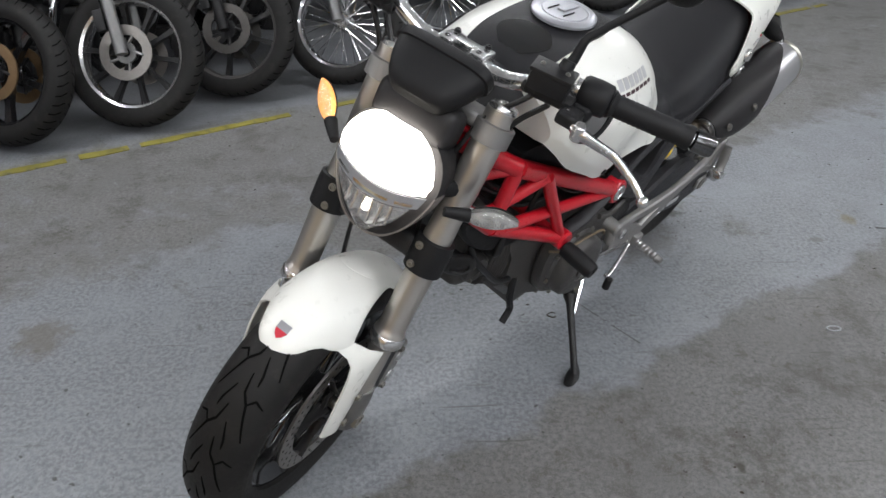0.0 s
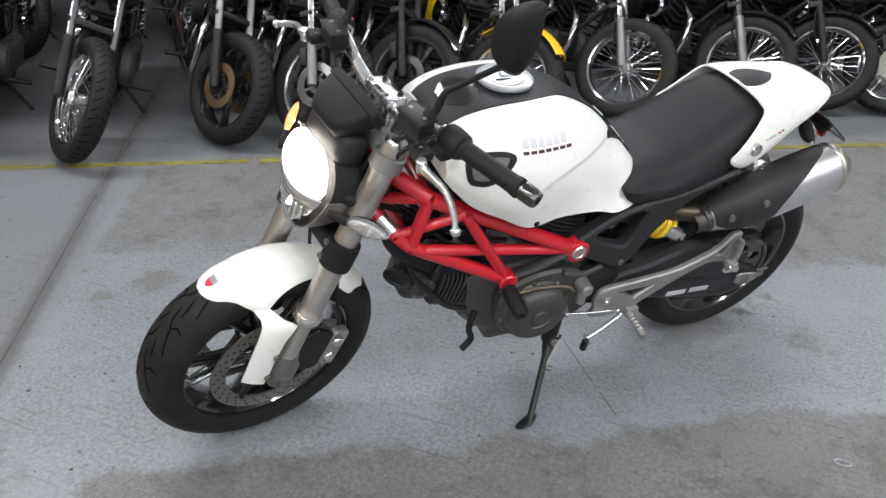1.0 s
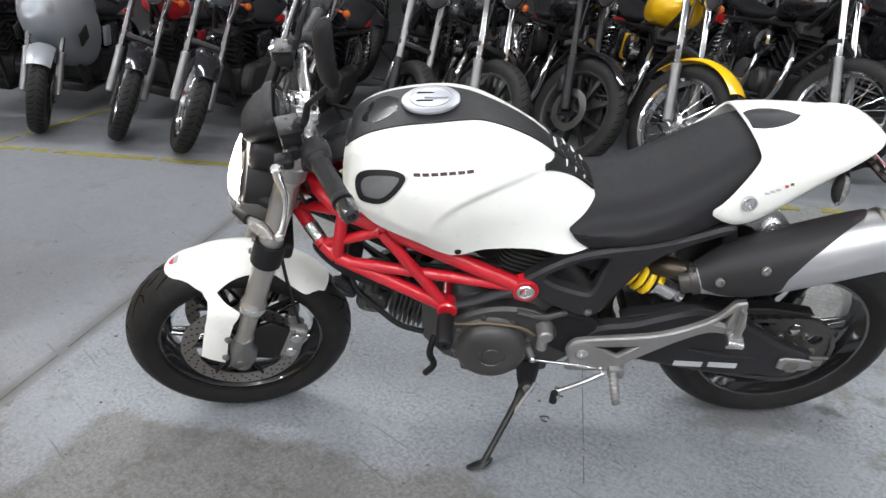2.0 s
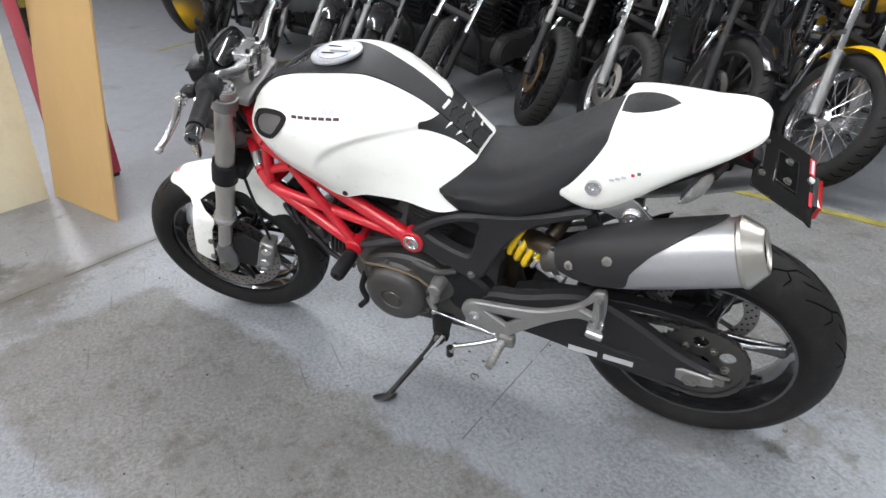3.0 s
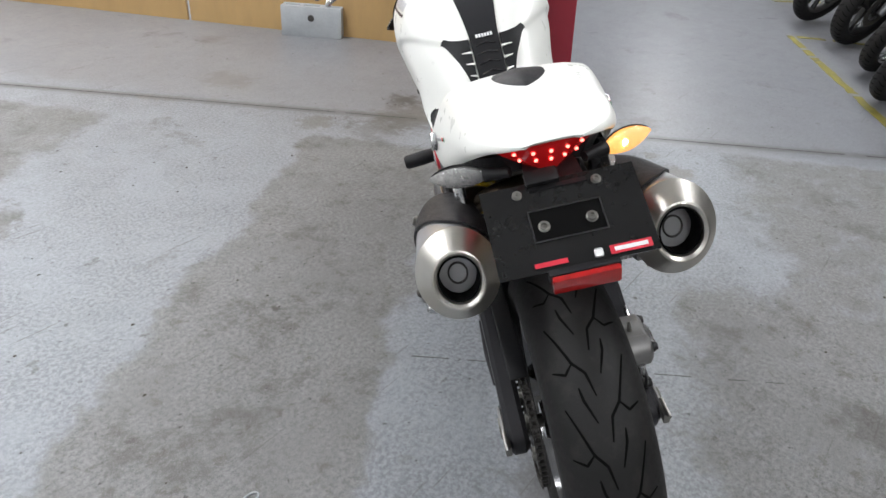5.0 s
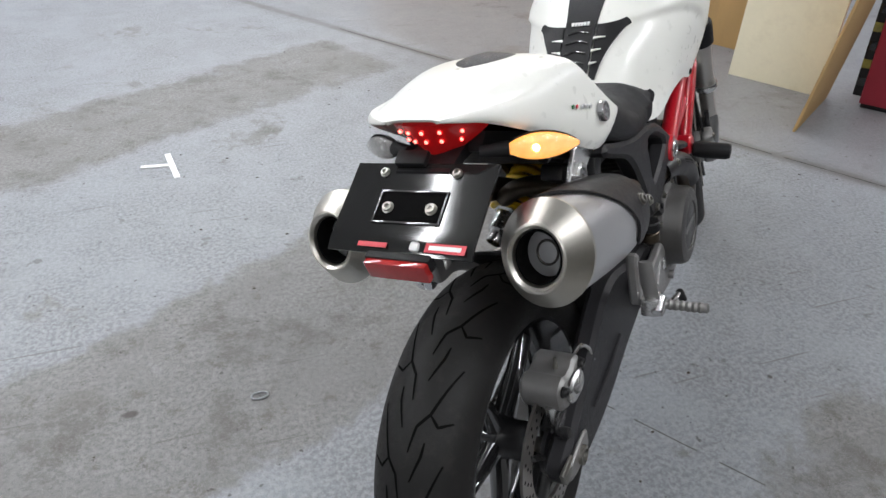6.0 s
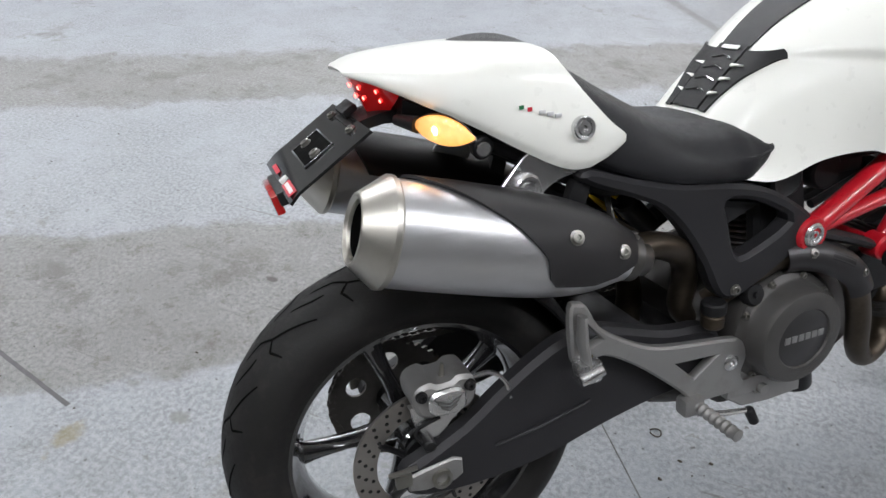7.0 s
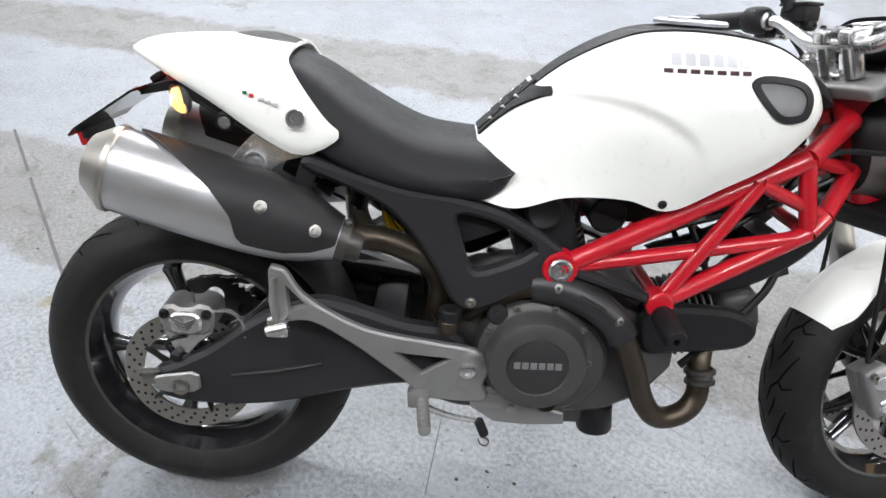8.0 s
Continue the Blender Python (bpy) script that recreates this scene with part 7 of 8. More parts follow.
    P("valve_cable", B(lambda b: tube(b, [(.288, -.094, .676), (.315, -.10, .664), (.345, -.098, .640)], .003, 6, 4)), CHROME)


def build_rear():
    for s in (-1, 1):
        out = [(-.052, .310), (-.045, .332), (-.015, .345), (.055, .380), (.115, .424), (.175, .462), (.225, .485), (.28, .490), (.34, .474), (.42, .448), (.50, .437), (.535, .40), (.52, .345), (.46, .328), (.39, .319), (.30, .301), (.18, .271), (.06, .263), (-.03, .276)]
        sw = P("swingarm", B(lambda b: slab(b, soft(out, 3), s * .104, s * .143, bev=.009)), FRAMEBLACK, BIKE, "black cast swingarm side")
        P("stiffener", B(lambda b: tube(b, [(.10, s * .143, .333), (.18, s * .1435, .346), (.27, s * .143, .364)], [.004, .0075, .004], 8, flat=.6)), FRAMEBLACK, sw)
        P("axle_plate", B(lambda b: slab(b, [(-.046, .300), (-.046, .326), (-.02, .332), (.028, .339), (.042, .332), (.042, .304), (.028, .295), (-.02, .293)], s * .143, s * .151, bev=.003)), ALU, sw, "alloy axle adjuster plate")
        P("adjuster", B(lambda b: box(b, (-.052, s * .146, .322), (.026, .012, .022), bev=.003), lambda b: cyl(b, (-.03, s * .148, .340), (-.075, s * .148, .338), .004, seg=8)), BOLT, sw)
        if s > 0:
            for x in (.262, .175):
                P("sticker", B(lambda b: box(b, (x, .1435, .312 - .06 * (.262 - x)), (.072, .0012, .017), Matrix.Rotation(-.08, 3, "Y"))), GREYTEXT, sw, "pale warning sticker")
    P("swingarm_bridge", B(lambda b: box(b, (.385, 0, .40), (.07, .24, .075), bev=.02)), FRAMEBLACK)
    P("swingarm_pivot", B(lambda b: cyl(b, (.51, -.15, .385), (.51, .15, .385), .026, seg=20, bev=.004)), FRAMEBLACK)
    def hugger(b):
        rows = []
        for i in range(13):
            a = radians(22 + 66 * i / 12)
            rows.append([Vector((math.sin(a) * (RR + .018 - .02 * (abs(j - 5) / 5) ** 3), .095 * (-1 + 2 * j / 10), RR + math.cos(a) * (RR + .018 - .02 * (abs(j - 5) / 5) ** 3))) for j in range(11)])
        sheet(b, rows, .004)
    P("rear_hugger", B(hugger), PLASTIC, BIKE, "black rear wheel hugger")
    P("chain_guard", B(lambda b: slab(b, soft([(-.02, .455), (.1, .478), (.28, .475), (.42, .455), (.43, .44), (.28, .455), (.1, .458)], 3), .085, .118, bev=.002)), PLASTIC)
    # spring strut, lying to the left
    s0, s1 = Vector((.478, .082, .614)), Vector((.378, .104, .556))
    d = (s1 - s0).normalized()
    st = P("shock_absorber", B(lambda b: cyl(b, s0 - d * .03, s1, .016, seg=16), lambda b: lathe(b, s1, d, [(.033, -.004), (.033, .004), (.026, .008), (.024, .05), (.018, .056), (.016, .075)], seg=24)), BRIGHT, BIKE, "rear shock absorber with silver body")
    _, a, e = axes_for(d)
    L = (s1 - s0).length
    P("spring", B(lambda b: tube(b, [s0 + d * (L * i / 90) + a * (.036 * math.cos(i / 90 * 2 * math.pi * 5.4)) + e * (.036 * math.sin(i / 90 * 2 * math.pi * 5.4)) for i in range(91)], .0080, 8)), YELLOW, st, "bright yellow coil spring")
    P("spring_seat", B(lambda b: lathe(b, s0 - d * .012, d, [(.02, 0), (.036, .0), (.036, .008), (.02, .01)], seg=24)), YELLOW, st)
    P("reservoir", B(lambda b: cyl(b, (.44, -.05, .60), (.38, -.06, .66), .020, seg=16, bev=.004)), SATIN, st)
    P("fluid_bottle", B(lambda b: cyl(b, (.500, -.150, .442), (.500, -.150, .468), .019, seg=16, bev=.004)), PIPE, BIKE, "small amber fluid bottle")
    P("bottle_lid", B(lambda b: cyl(b, (.500, -.150, .468), (.500, -.150, .490), .021, seg=16, bev=.003)), PLASTIC)
    for s in (-1, 1):
        bend = lambda x, z: -s * 0.0 + s * max(.55 - x, 0) * .135
        out = [(.196, .574), (.213, .578), (.226, .570), (.248, .532), (.29, .497), (.36, .458), (.45, .434), (.53, .416), (.562, .402), (.575, .372), (.566, .338), (.575, .318), (.560, .302), (.50, .308), (.455, .318), (.43, .345), (.38, .39), (.32, .440), (.26, .478), (.215, .478), (.200, .495)]
        h1 = [(.224, .545), (.255, .508), (.228, .502)]
        h2 = [(.405, .412), (.505, .395), (.452, .368)]
        br = P("footrest_bracket", B(lambda b: slab(b, soft(out, 3), s * .142, s * .160, [soft(h1, 1), soft(h2, 1)], bev=.004, bend=bend)), ALU, BIKE, "cast aluminium footrest bracket")
        P("bracket_bolt", B(lambda b: lathe(b, (.535, s * .161, .370), (0, s, 0), [(.015, 0), (.015, .005), (.012, .007), (.006, .007), (.006, .003), (.0005, .003)], seg=18)), BRIGHT, br)
        peg = P("footpeg", B(lambda b: lathe(b, (.455, s * .168, .318), (.08, s, -.05), [(.012, 0), (.013, .004)] + [(.0095 + .0025 * (k % 2), .008 + .006 * k) for k in range(15)] + [(.011, .10), (.006, .103)], seg=14, caps=True)), ALU, BIKE, "ribbed alloy footpeg")
        P("peg_clevis", B(lambda b: box(b, (.448, s * .172, .318), (.04, .028, .034), bev=.007)), ALU, peg)
        P("pillion_peg_clamp", B(lambda b: box(b, (.214, s * .222, .482), (.036, .03, .034), bev=.006), lambda b: cyl(b, (.195, s * .235, .476), (.232, s * .235, .486), .010, seg=12, bev=.002)), BRIGHT, br)
        P("heel_guard", B(lambda b: tube(b, [(.212, s * .226, .492), (.206, s * .222, .53), (.208, s * .218, .568)], [.012, .014, .011], 10, flat=.5)), ALU, br)
    P("shift_pedal", B(lambda b: tube(b, [(.475, .172, .308), (.53, .186, .288), (.59, .196, .268)], .006, 10, 3), lambda b: cyl(b, (.59, .186, .268), (.592, .215, .266), .006, seg=10)), BRIGHT, BIKE, "bright gear shift pedal")
    P("pedal_rubber", B(lambda b: cyl(b, (.598, .205, .275), (.602, .207, .238), .010, seg=12, bev=.003)), PLASTIC)
    P("shift_rod", B(lambda b: cyl(b, (.485, .165, .318), (.655, .160, .345), .004, seg=10), lambda b: sphere(b, (.655, .160, .345), .009), lambda b: sphere(b, (.485, .165, .318), .009)), CHROME, BIKE, "bright shift linkage rod")
    P("shift_arm", B(lambda b: tube(b, [(.655, .155, .345), (.672, .150, .385)], [.008, .011], 10)), ALU)
    P("brake_pedal", B(lambda b: tube(b, [(.445, -.165, .300), (.50, -.178, .285), (.56, -.19, .282)], [.009, .007, .006], 10, 3, flat=.7)), BRIGHT, BIKE, "bright brake pedal")
    P("pedal_rubber", B(lambda b: cyl(b, (.558, -.19, .287), (.572, -.195, .255), .009, seg=12, bev=.003)), PLASTIC)
    P("brake_switch", B(lambda b: box(b, (.59, -.14, .30), (.09, .03, .035), bev=.008), lambda b: cyl(b, (.62, -.15, .29), (.62, -.165, .29), .010, seg=12)), ALU)
    # side stand
    k0, k1 = Vector((.662, .135, .222)), Vector((.782, .296, .088))
    ks = P("side_stand", B(lambda b: tube(b, [k0, k0.lerp(k1, .12), k0.lerp(k1, .2), k0.lerp(k1, .6), k1], [.020, .017, .011, .0095, .010], 12, flat=.8)), SATIN, BIKE, "black side stand, folded out on the floor")
    P("stand_bracket", B(lambda b: loft(b, [[q + Vector((w * math.cos(a), .012 * math.sin(a), 0)) for a in [2 * math.pi * k / 12 for k in range(12)]] for q, w in ((k0 + Vector((0, .0, -.012)), .020), (k0 + Vector((0, -.004, .02)), .026), (k0 + Vector((-.005, -.02, .075)), .034))])), SATIN, ks, "black cast stand bracket")
    P("stand_foot", B(lambda b: loft(b, [[k1 + Vector((-.02, -.02, .012)) * (1 - t) + Vector((x0, 0, 0)) + Vector((wx * math.cos(a), wx * .75 * math.sin(a), wz * math.sin(a) - .004)) for a in [2 * math.pi * q / 12 for q in range(12)]] for t, x0, wx, wz in ((0, 0, .012, .009), (.4, .004, .019, .008), (.8, .012, .022, .006), (1, .022, .018, .005))])), SATIN, ks, "flat foot of the side stand")
    P("stand_pivot", B(lambda b: cyl(b, k0 + Vector((0, -.02, -.01)), k0 + Vector((0, .022, .008)), .018, seg=16, bev=.003)), SATIN, ks)
    P("stand_bolt", B(lambda b: bolt(b, k0 + Vector((0, .02, .006)), (0, 1, .3), .010, .008)), BOLT, ks)
    P("stand_spring", B(lambda b: tube(b, [k0 + Vector((-.02, .02, .03)), k0.lerp(k1, .35) + Vector((-.01, 0, .004))], .006, 8)), CHROME, ks)


build_tank()
build_seat()
build_tail()
build_rear_light_group()
build_wheels()
build_front_end()
build_headlamp()
build_frame()
build_engine()
build_exhaust()
build_rear()


# ---- the row of parked motorcycles behind the yellow line ----
def parked(style, place, heading, lean=9.0, steer=34.0):
    """A parked motorcycle on its stand, its front tyre touching the floor at place."""
    g = dict(rf=0.325, rw=0.05, rr=0.31, wb=1.52, wheel="cast", spokes=10, rim=CASE, face=BRIGHT, fork=CHROME, leg=DULLALU, tank=BLACKPAINT, fender=BLACKPAINT, disc=DARKDISC, rake=28, lamp="round", bars=0.16,
             seat=VINYL, cowl=None, kind="black cruiser", bell=None)
    g.update(style)
    e = new("parked_motorcycle")
    rake = radians(g["rake"])
    ax = Vector((g["wb"], 0, g["rf"]))
    axis = Vector((-math.sin(rake), 0, math.cos(rake)))
    hd = ax - Vector((math.cos(rake), 0, math.sin(rake))) * 0.05
    S = Matrix.Translation(hd) @ Matrix.Rotation(radians(steer), 4, axis) @ Matrix.Translation(-hd)
    h = radians(heading)
    d = Vector((math.cos(h), math.sin(h), 0))
    foot = S @ ax
    R = pose(0, 0, 0, 0, 0, heading) @ pose(0, 0, 0, -lean, 0, 0)
    o = R @ Vector((foot.x, foot.y, 0))
    e.matrix_basis = Matrix.Translation((place[0] - o.x, place[1] - o.y, 0.008)) @ R

    def Q(name, bm, m, label="", parent=None, st=False, **k):
        if st:
            moved(bm, S)
        return part(name, bm, m, parent or e, label, **k)

    def up(z, f=0.0, y=0.0):
        return hd + axis * ((z - hd.z) / axis.z) + Vector((math.cos(rake), 0, math.sin(rake))) * f + Vector((0, y, 0))

    def wheel(c, R0, w, st, front):
        r1 = R0 - 0.085
        prof = [(R0 - w * .8 * (1 - math.cos(a)), w * math.sin(a)) for a in [-1.5 + .25 * i for i in range(13)]]
        ty = Q("tyre", B(lambda b: lathe(b, c, (0, 1, 0), [(r1, -w * .8), (r1 + .02, -w * .98)] + prof + [(r1 + .02, w * .98), (r1, w * .8)], seg=56, closed=True)), RUBBER, "worn black tyre", st=st, angle=50)
        def cuts(b):
            for k in range(44):
                a = 2 * math.pi * k / 44
                for s in (-1, 1):
                    p = [c + Vector((math.sin(a + t * .06) * (R0 - w * .8 * (1 - math.cos(q)) + .0012), s * w * math.sin(q), math.cos(a + t * .06) * (R0 - w * .8 * (1 - math.cos(q)) + .0012))) for t, q in ((0, .15), (1, .55), (1.4, .95))]
                    for i in range(2):
                        u = Vector((math.cos(a), 0, -math.sin(a))) * .003
                        b.faces.new([b.verts.new(v) for v in (p[i] - u, p[i] + u, p[i + 1] + u, p[i + 1] - u)])
        tagged(Q("tread_pattern", B(cuts), GROOVE, parent=ty, st=st), kind="stuff")
        ww = w * .75
        rim = Q("wheel_rim", B(lambda b: lathe(b, c, (0, 1, 0), [(r1 + .008, -ww), (r1 + .004, -ww - .004), (r1 - .012, -ww + .004), (r1 - .02, -ww * .4), (r1 - .02, ww * .4), (r1 - .012, ww - .004), (r1 + .004, ww + .004), (r1 + .008, ww)], seg=56, closed=True)), g["face"] if g["wheel"] == "cast" else CHROME, "bright wheel rim", st=st)
        Q("hub", B(lambda b: lathe(b, c, (0, 1, 0), [(.01, -.07), (.03, -.07), (.045, -.05), (.032, -.03), (.032, .03), (.045, .05), (.03, .07), (.01, .07)], seg=24, closed=True)), g["rim"] if g["wheel"] == "cast" else BRIGHT, parent=rim, st=st)
        if g["wheel"] == "cast":
            for k in range(g["spokes"]):
                a = 2 * math.pi * (k + .3) / g["spokes"]
                rd, tn = Vector((math.sin(a), 0, math.cos(a))), Vector((math.cos(a), 0, -math.sin(a)))
                hw = .05 / g["spokes"] + .006
                Q("spoke", B(lambda b: loft(b, [[c + rd * r + tn * (x * k2) + Vector((0, y * kk, 0)) for x, y in ((-hw, -.014), (hw, -.014), (hw, .014), (-hw, .014))] for r, k2, kk in ((.03, 1.3, 1.4), (r1 * .6, .8, 1), (r1 - .012, 1.2, 1.1))])), g["rim"], parent=rim, st=st)
        else:
            def wires(b):
                for k in range(36):
                    a = 2 * math.pi * k / 36
                    s = 1 if k % 2 else -1
                    t = (.32 if k % 4 < 2 else -.32)
                    p0 = c + Vector((math.sin(a + t) * .04, s * .045, math.cos(a + t) * .04))
                    p1 = c + Vector((math.sin(a) * (r1 - .012), s * .006, math.cos(a) * (r1 - .012)))
                    cyl(b, p0, p1, .0022, seg=5, caps=False)
            tagged(Q("wire_spokes", B(wires), CHROME, "bright wire spokes", parent=rim, st=st), kind="stuff")
        if front:
            for s in (-1, 1) if g["disc"] is not None else ():
                dd = Q("brake_disc", B(lambda b: lathe(b, c + Vector((0, s * .075, 0)), (0, 1, 0), [(.078, -.003), (.122, -.003), (.122, .003), (.078, .003)], seg=36, closed=True)), g["disc"], "brake disc", parent=rim, st=st, angle=30)
                Q("disc_bell", B(lambda b: lathe(b, c + Vector((0, s * .072, 0)), (0, 1, 0), [(.02, -.004), (.048, -.004), (.048, .004), (.02, .004)], seg=24, closed=True)), g["bell"] or g["rim"], parent=rim, st=st, angle=30)
                for k in range(5):
                    a = 2 * math.pi * k / 5
                    Q("carrier_arm", B(lambda b: cyl(b, c + Vector((math.sin(a) * .04, s * .072, math.cos(a) * .04)), c + Vector((math.sin(a + .2) * .084, s * .074, math.cos(a + .2) * .084)), .007, seg=8)), g["bell"] or g["rim"], parent=dd, st=st)
        return rim

    wheel(ax, g["rf"], g["rw"], True, True)
    wheel(Vector((0, 0, g["rr"])), g["rr"], .065, False, False)
    for s in (-1, 1):
        y = s * .105
        a0, a1 = up(g["rf"] - .02, .045, y), up(.62, .045, y)
        lg = Q("fork_leg", B(lambda b: lathe(b, a0, axis, [(.012, -.02), (.026, -.015), (.028, .03), (.026, .10), (.026, .26), (.029, .27), (.029, .29), (.022, .295)], seg=18, caps=True)), g["leg"], "fork leg", st=True)
        Q("fork_tube", B(lambda b: cyl(b, a0 + axis * .28, a0 + axis * .80, .0195, seg=16)), g["fork"], "shiny fork tube", parent=lg, st=True)
        Q("caliper", B(lambda b: box(b, a0 + axis * .12 + Vector((-.07, -s * .02, 0)), (.05, .04, .10), Matrix.Rotation(-rake, 3, "Y"), bev=.012)), SATIN, parent=lg, st=True) if g["disc"] is not None else None
        Q("turn_signal", B(lambda b: sphere(b, up(.93, .06, s * .19), .024, 10), lambda b: cyl(b, up(.93, .05, s * .1), up(.93, .058, s * .18), .007, seg=8)), mat_amber if g["lamp"] == "round" else LENS, "amber turn signal", st=True)
        Q("handlebar", B(lambda b: tube(b, [up(1.0, -.02), up(1.0 + g["bars"] * .8, -.03, s * .09), up(1.0 + g["bars"], -.06, s * .22), up(.99 + g["bars"] * .8, -.16, s * .37)], .0125, 10, 5)), CHROME, "chrome handlebar half", st=True)
        Q("grip", B(lambda b: cyl(b, up(.99 + g["bars"] * .84, -.14, s * .34), up(.985 + g["bars"] * .78, -.19, s * .44), .018, seg=12, bev=.004)), PLASTIC, st=True)
        Q("lever", B(lambda b: tube(b, [up(.98 + g["bars"], -.06, s * .28), up(.98 + g["bars"], -.05, s * .34), up(.98 + g["bars"] * .8, -.12, s * .44)], .006, 8, 3)), BRIGHT, st=True)
        Q("mirror", B(lambda b: tube(b, [up(1.0 + g["bars"], -.08, s * .26), up(1.1 + g["bars"], -.08, s * .30), up(1.16 + g["bars"], -.10, s * .34)], .006, 8, 3), lambda b: lathe(b, up(1.18 + g["bars"], -.10, s * .36), (1, 0, .2), [(.001, -.02), (.026, -.015), (.036, 0), (.033, .006), (.001, .007)], seg=20)), BLACKPAINT, st=True)
    for z in (.64, .96):
        Q("yoke", B(lambda b: box(b, up(z, .02), (.08, .25, .035), Matrix.Rotation(-rake, 3, "Y"), bev=.01)), SATIN, st=True)
    if g["fender"] is not None:
        def fend(b):
            rows = []
            for i in range(17):
                a = -.95 + 1.7 * i / 16
                rows.append([ax + Vector((math.sin(a) * (g["rf"] + .03 - .03 * abs(v) ** 3), v * (g["rw"] + .022) * (1 - .3 * max(a - .4, 0)), math.cos(a) * (g["rf"] + .03 - .03 * abs(v) ** 3))) for v in [-1 + .25 * k for k in range(9)]])
            sheet(b, rows, .003)
        Q("front_fender", B(fend), g["fender"], "curved front fender", st=True, angle=60)
    lc = up(.92, .13)
    lamp = Q("headlamp", B(lambda b: lathe(b, lc, (1, 0, .05), [(.01, -.09), (.042, -.078), (.070, -.036), (.077, .0), (.079, .012), (.073, .018)], seg=28)), CHROME if g["lamp"] == "round" else BLACKPAINT, "round headlamp shell", st=True)
    Q("glass", B(lambda b: lathe(b, lc, (1, 0, .05), [(.073, .014), (.05, .024), (.001, .030)], seg=28)), LAMPGLASS, parent=lamp, st=True)
    Q("gauge", B(lambda b: cyl(b, up(1.04, .03), up(1.08, .0), .045, seg=20, bev=.006)), CHROME, st=True)
    def tk(b):
        rings = []
        for x, w, zt, zl in ((.62, .07, .80, .74), (.68, .11, .86, .73), (.82, .15, .93, .73), (.98, .15, .955, .75), (1.06, .11, .94, .79), (1.10, .06, .90, .84)):
            rings.append([Vector((x, w * math.copysign(abs(math.cos(a)) ** .8, math.cos(a)), (zt + zl) / 2 + (zt - zl) / 2 * math.copysign(abs(math.sin(a)) ** .8, math.sin(a)))) for a in [2 * math.pi * k / 24 for k in range(24)]])
        rr = []
        for i in range(len(rings) - 1):
            for q in range(4):
                t = q / 4
                rr.append([rings[i][k].lerp(rings[i + 1][k], t) for k in range(24)])
        rr.append(rings[-1])
        loft(b, rr)
    tank = Q("fuel_tank", B(tk), g["tank"], "glossy fuel tank", angle=60)
    Q("tank_cap", B(lambda b: cyl(b, (.95, 0, .95), (.95, 0, .972), .03, seg=18, bev=.004)), CHROME, parent=tank)
    Q("seat", B(lambda b: loft(b, [[Vector((x, w * math.cos(a), z + hh * math.sin(a))) for a in [2 * math.pi * k / 18 for k in range(18)]] for x, w, z, hh in ((-.16, .05, .80, .02), (-.10, .11, .79, .045), (.1, .13, .76, .05), (.35, .15, .73, .05), (.52, .12, .74, .05), (.64, .06, .76, .03))])), g["seat"], "black padded seat")
    Q("rear_fender", B(lambda b: sheet(b, [[Vector((math.sin(a) * (g["rr"] + .04), v * .09, g["rr"] + math.cos(a) * (g["rr"] + .04 - .04 * abs(v) ** 3))) for v in (-1, -.6, 0, .6, 1)] for a in [-1.5 + .2 * k for k in range(11)]], .003)), BLACKPAINT)
    for s in (-1, 1):
        Q("frame_tube", B(lambda b: tube(b, [up(.9, -.03) , Vector((1.02, s * .05, .72)), Vector((.62, s * .09, .70)), Vector((.3, s * .11, .68)), Vector((.02, s * .11, .66))], .017, 10)), SATIN)
        Q("frame_tube", B(lambda b: tube(b, [up(.7, -.03), Vector((1.05, s * .09, .45)), Vector((.98, s * .11, .22)), Vector((.5, s * .12, .20)), Vector((.36, s * .11, .36)), Vector((.34, s * .1, .68))], .017, 10)), SATIN)
        Q("swingarm", B(lambda b: tube(b, [(.42, s * .10, .34), (.0, s * .11, g["rr"])], .02, 10)), SATIN)
        Q("shock", B(lambda b: cyl(b, (.02, s * .13, .36), (.1, s * .13, .66), .014, seg=12), lambda b: tube(b, [Vector((.03 + .065 * i / 60, s * .13, .40 + .23 * i / 60)) + Vector((.026 * math.cos(i * .75), .026 * math.sin(i * .75), 0)) for i in range(61)], .005, 6)), CHROME)
        Q("side_cover", B(lambda b: box(b, (.48, s * .115, .56), (.2, .03, .16), bev=.014)), g["tank"])
    case = Q("crankcase", B(lambda b: box(b, (.66, 0, .34), (.46, .24, .22), bev=.05, seg=3)), SATIN, "engine crankcase")
    for s in (-1, 1):
        Q("engine_cover", B(lambda b: lathe(b, (.60, s * .11, .35), (0, s, 0), [(.11, 0), (.11, .04), (.095, .055), (.04, .06), (.001, .06)], seg=28)), CASE if g["lamp"] == "round" else SATIN, "polished engine cover", parent=case)
        Q("engine_cover", B(lambda b: lathe(b, (.80, s * .11, .36), (0, s, 0), [(.075, 0), (.075, .03), (.06, .045), (.001, .046)], seg=24)), CASE if g["lamp"] == "round" else SATIN, parent=case)
        Q("footpeg", B(lambda b: cyl(b, (.62 if g["lamp"] != "round" else .85, s * .12, .27), (.62 if g["lamp"] != "round" else .85, s * .30, .27), .014, seg=10, bev=.003)), SATIN)
    Q("primary_cover", B(lambda b: slab(b, soft([(.36, .30), (.36, .42), (.45, .47), (.60, .45), (.78, .47), (.87, .42), (.88, .31), (.80, .25), (.60, .27), (.44, .25)], 3), .10, .185, bev=.018)), CASE if g["lamp"] == "round" else SATIN, "rounded primary drive cover", parent=case)
    Q("oil_tank", B(lambda b: box(b, (.40, 0, .55), (.20, .27, .22), bev=.04, seg=3)), BLACKPAINT, "black oil tank below the seat")
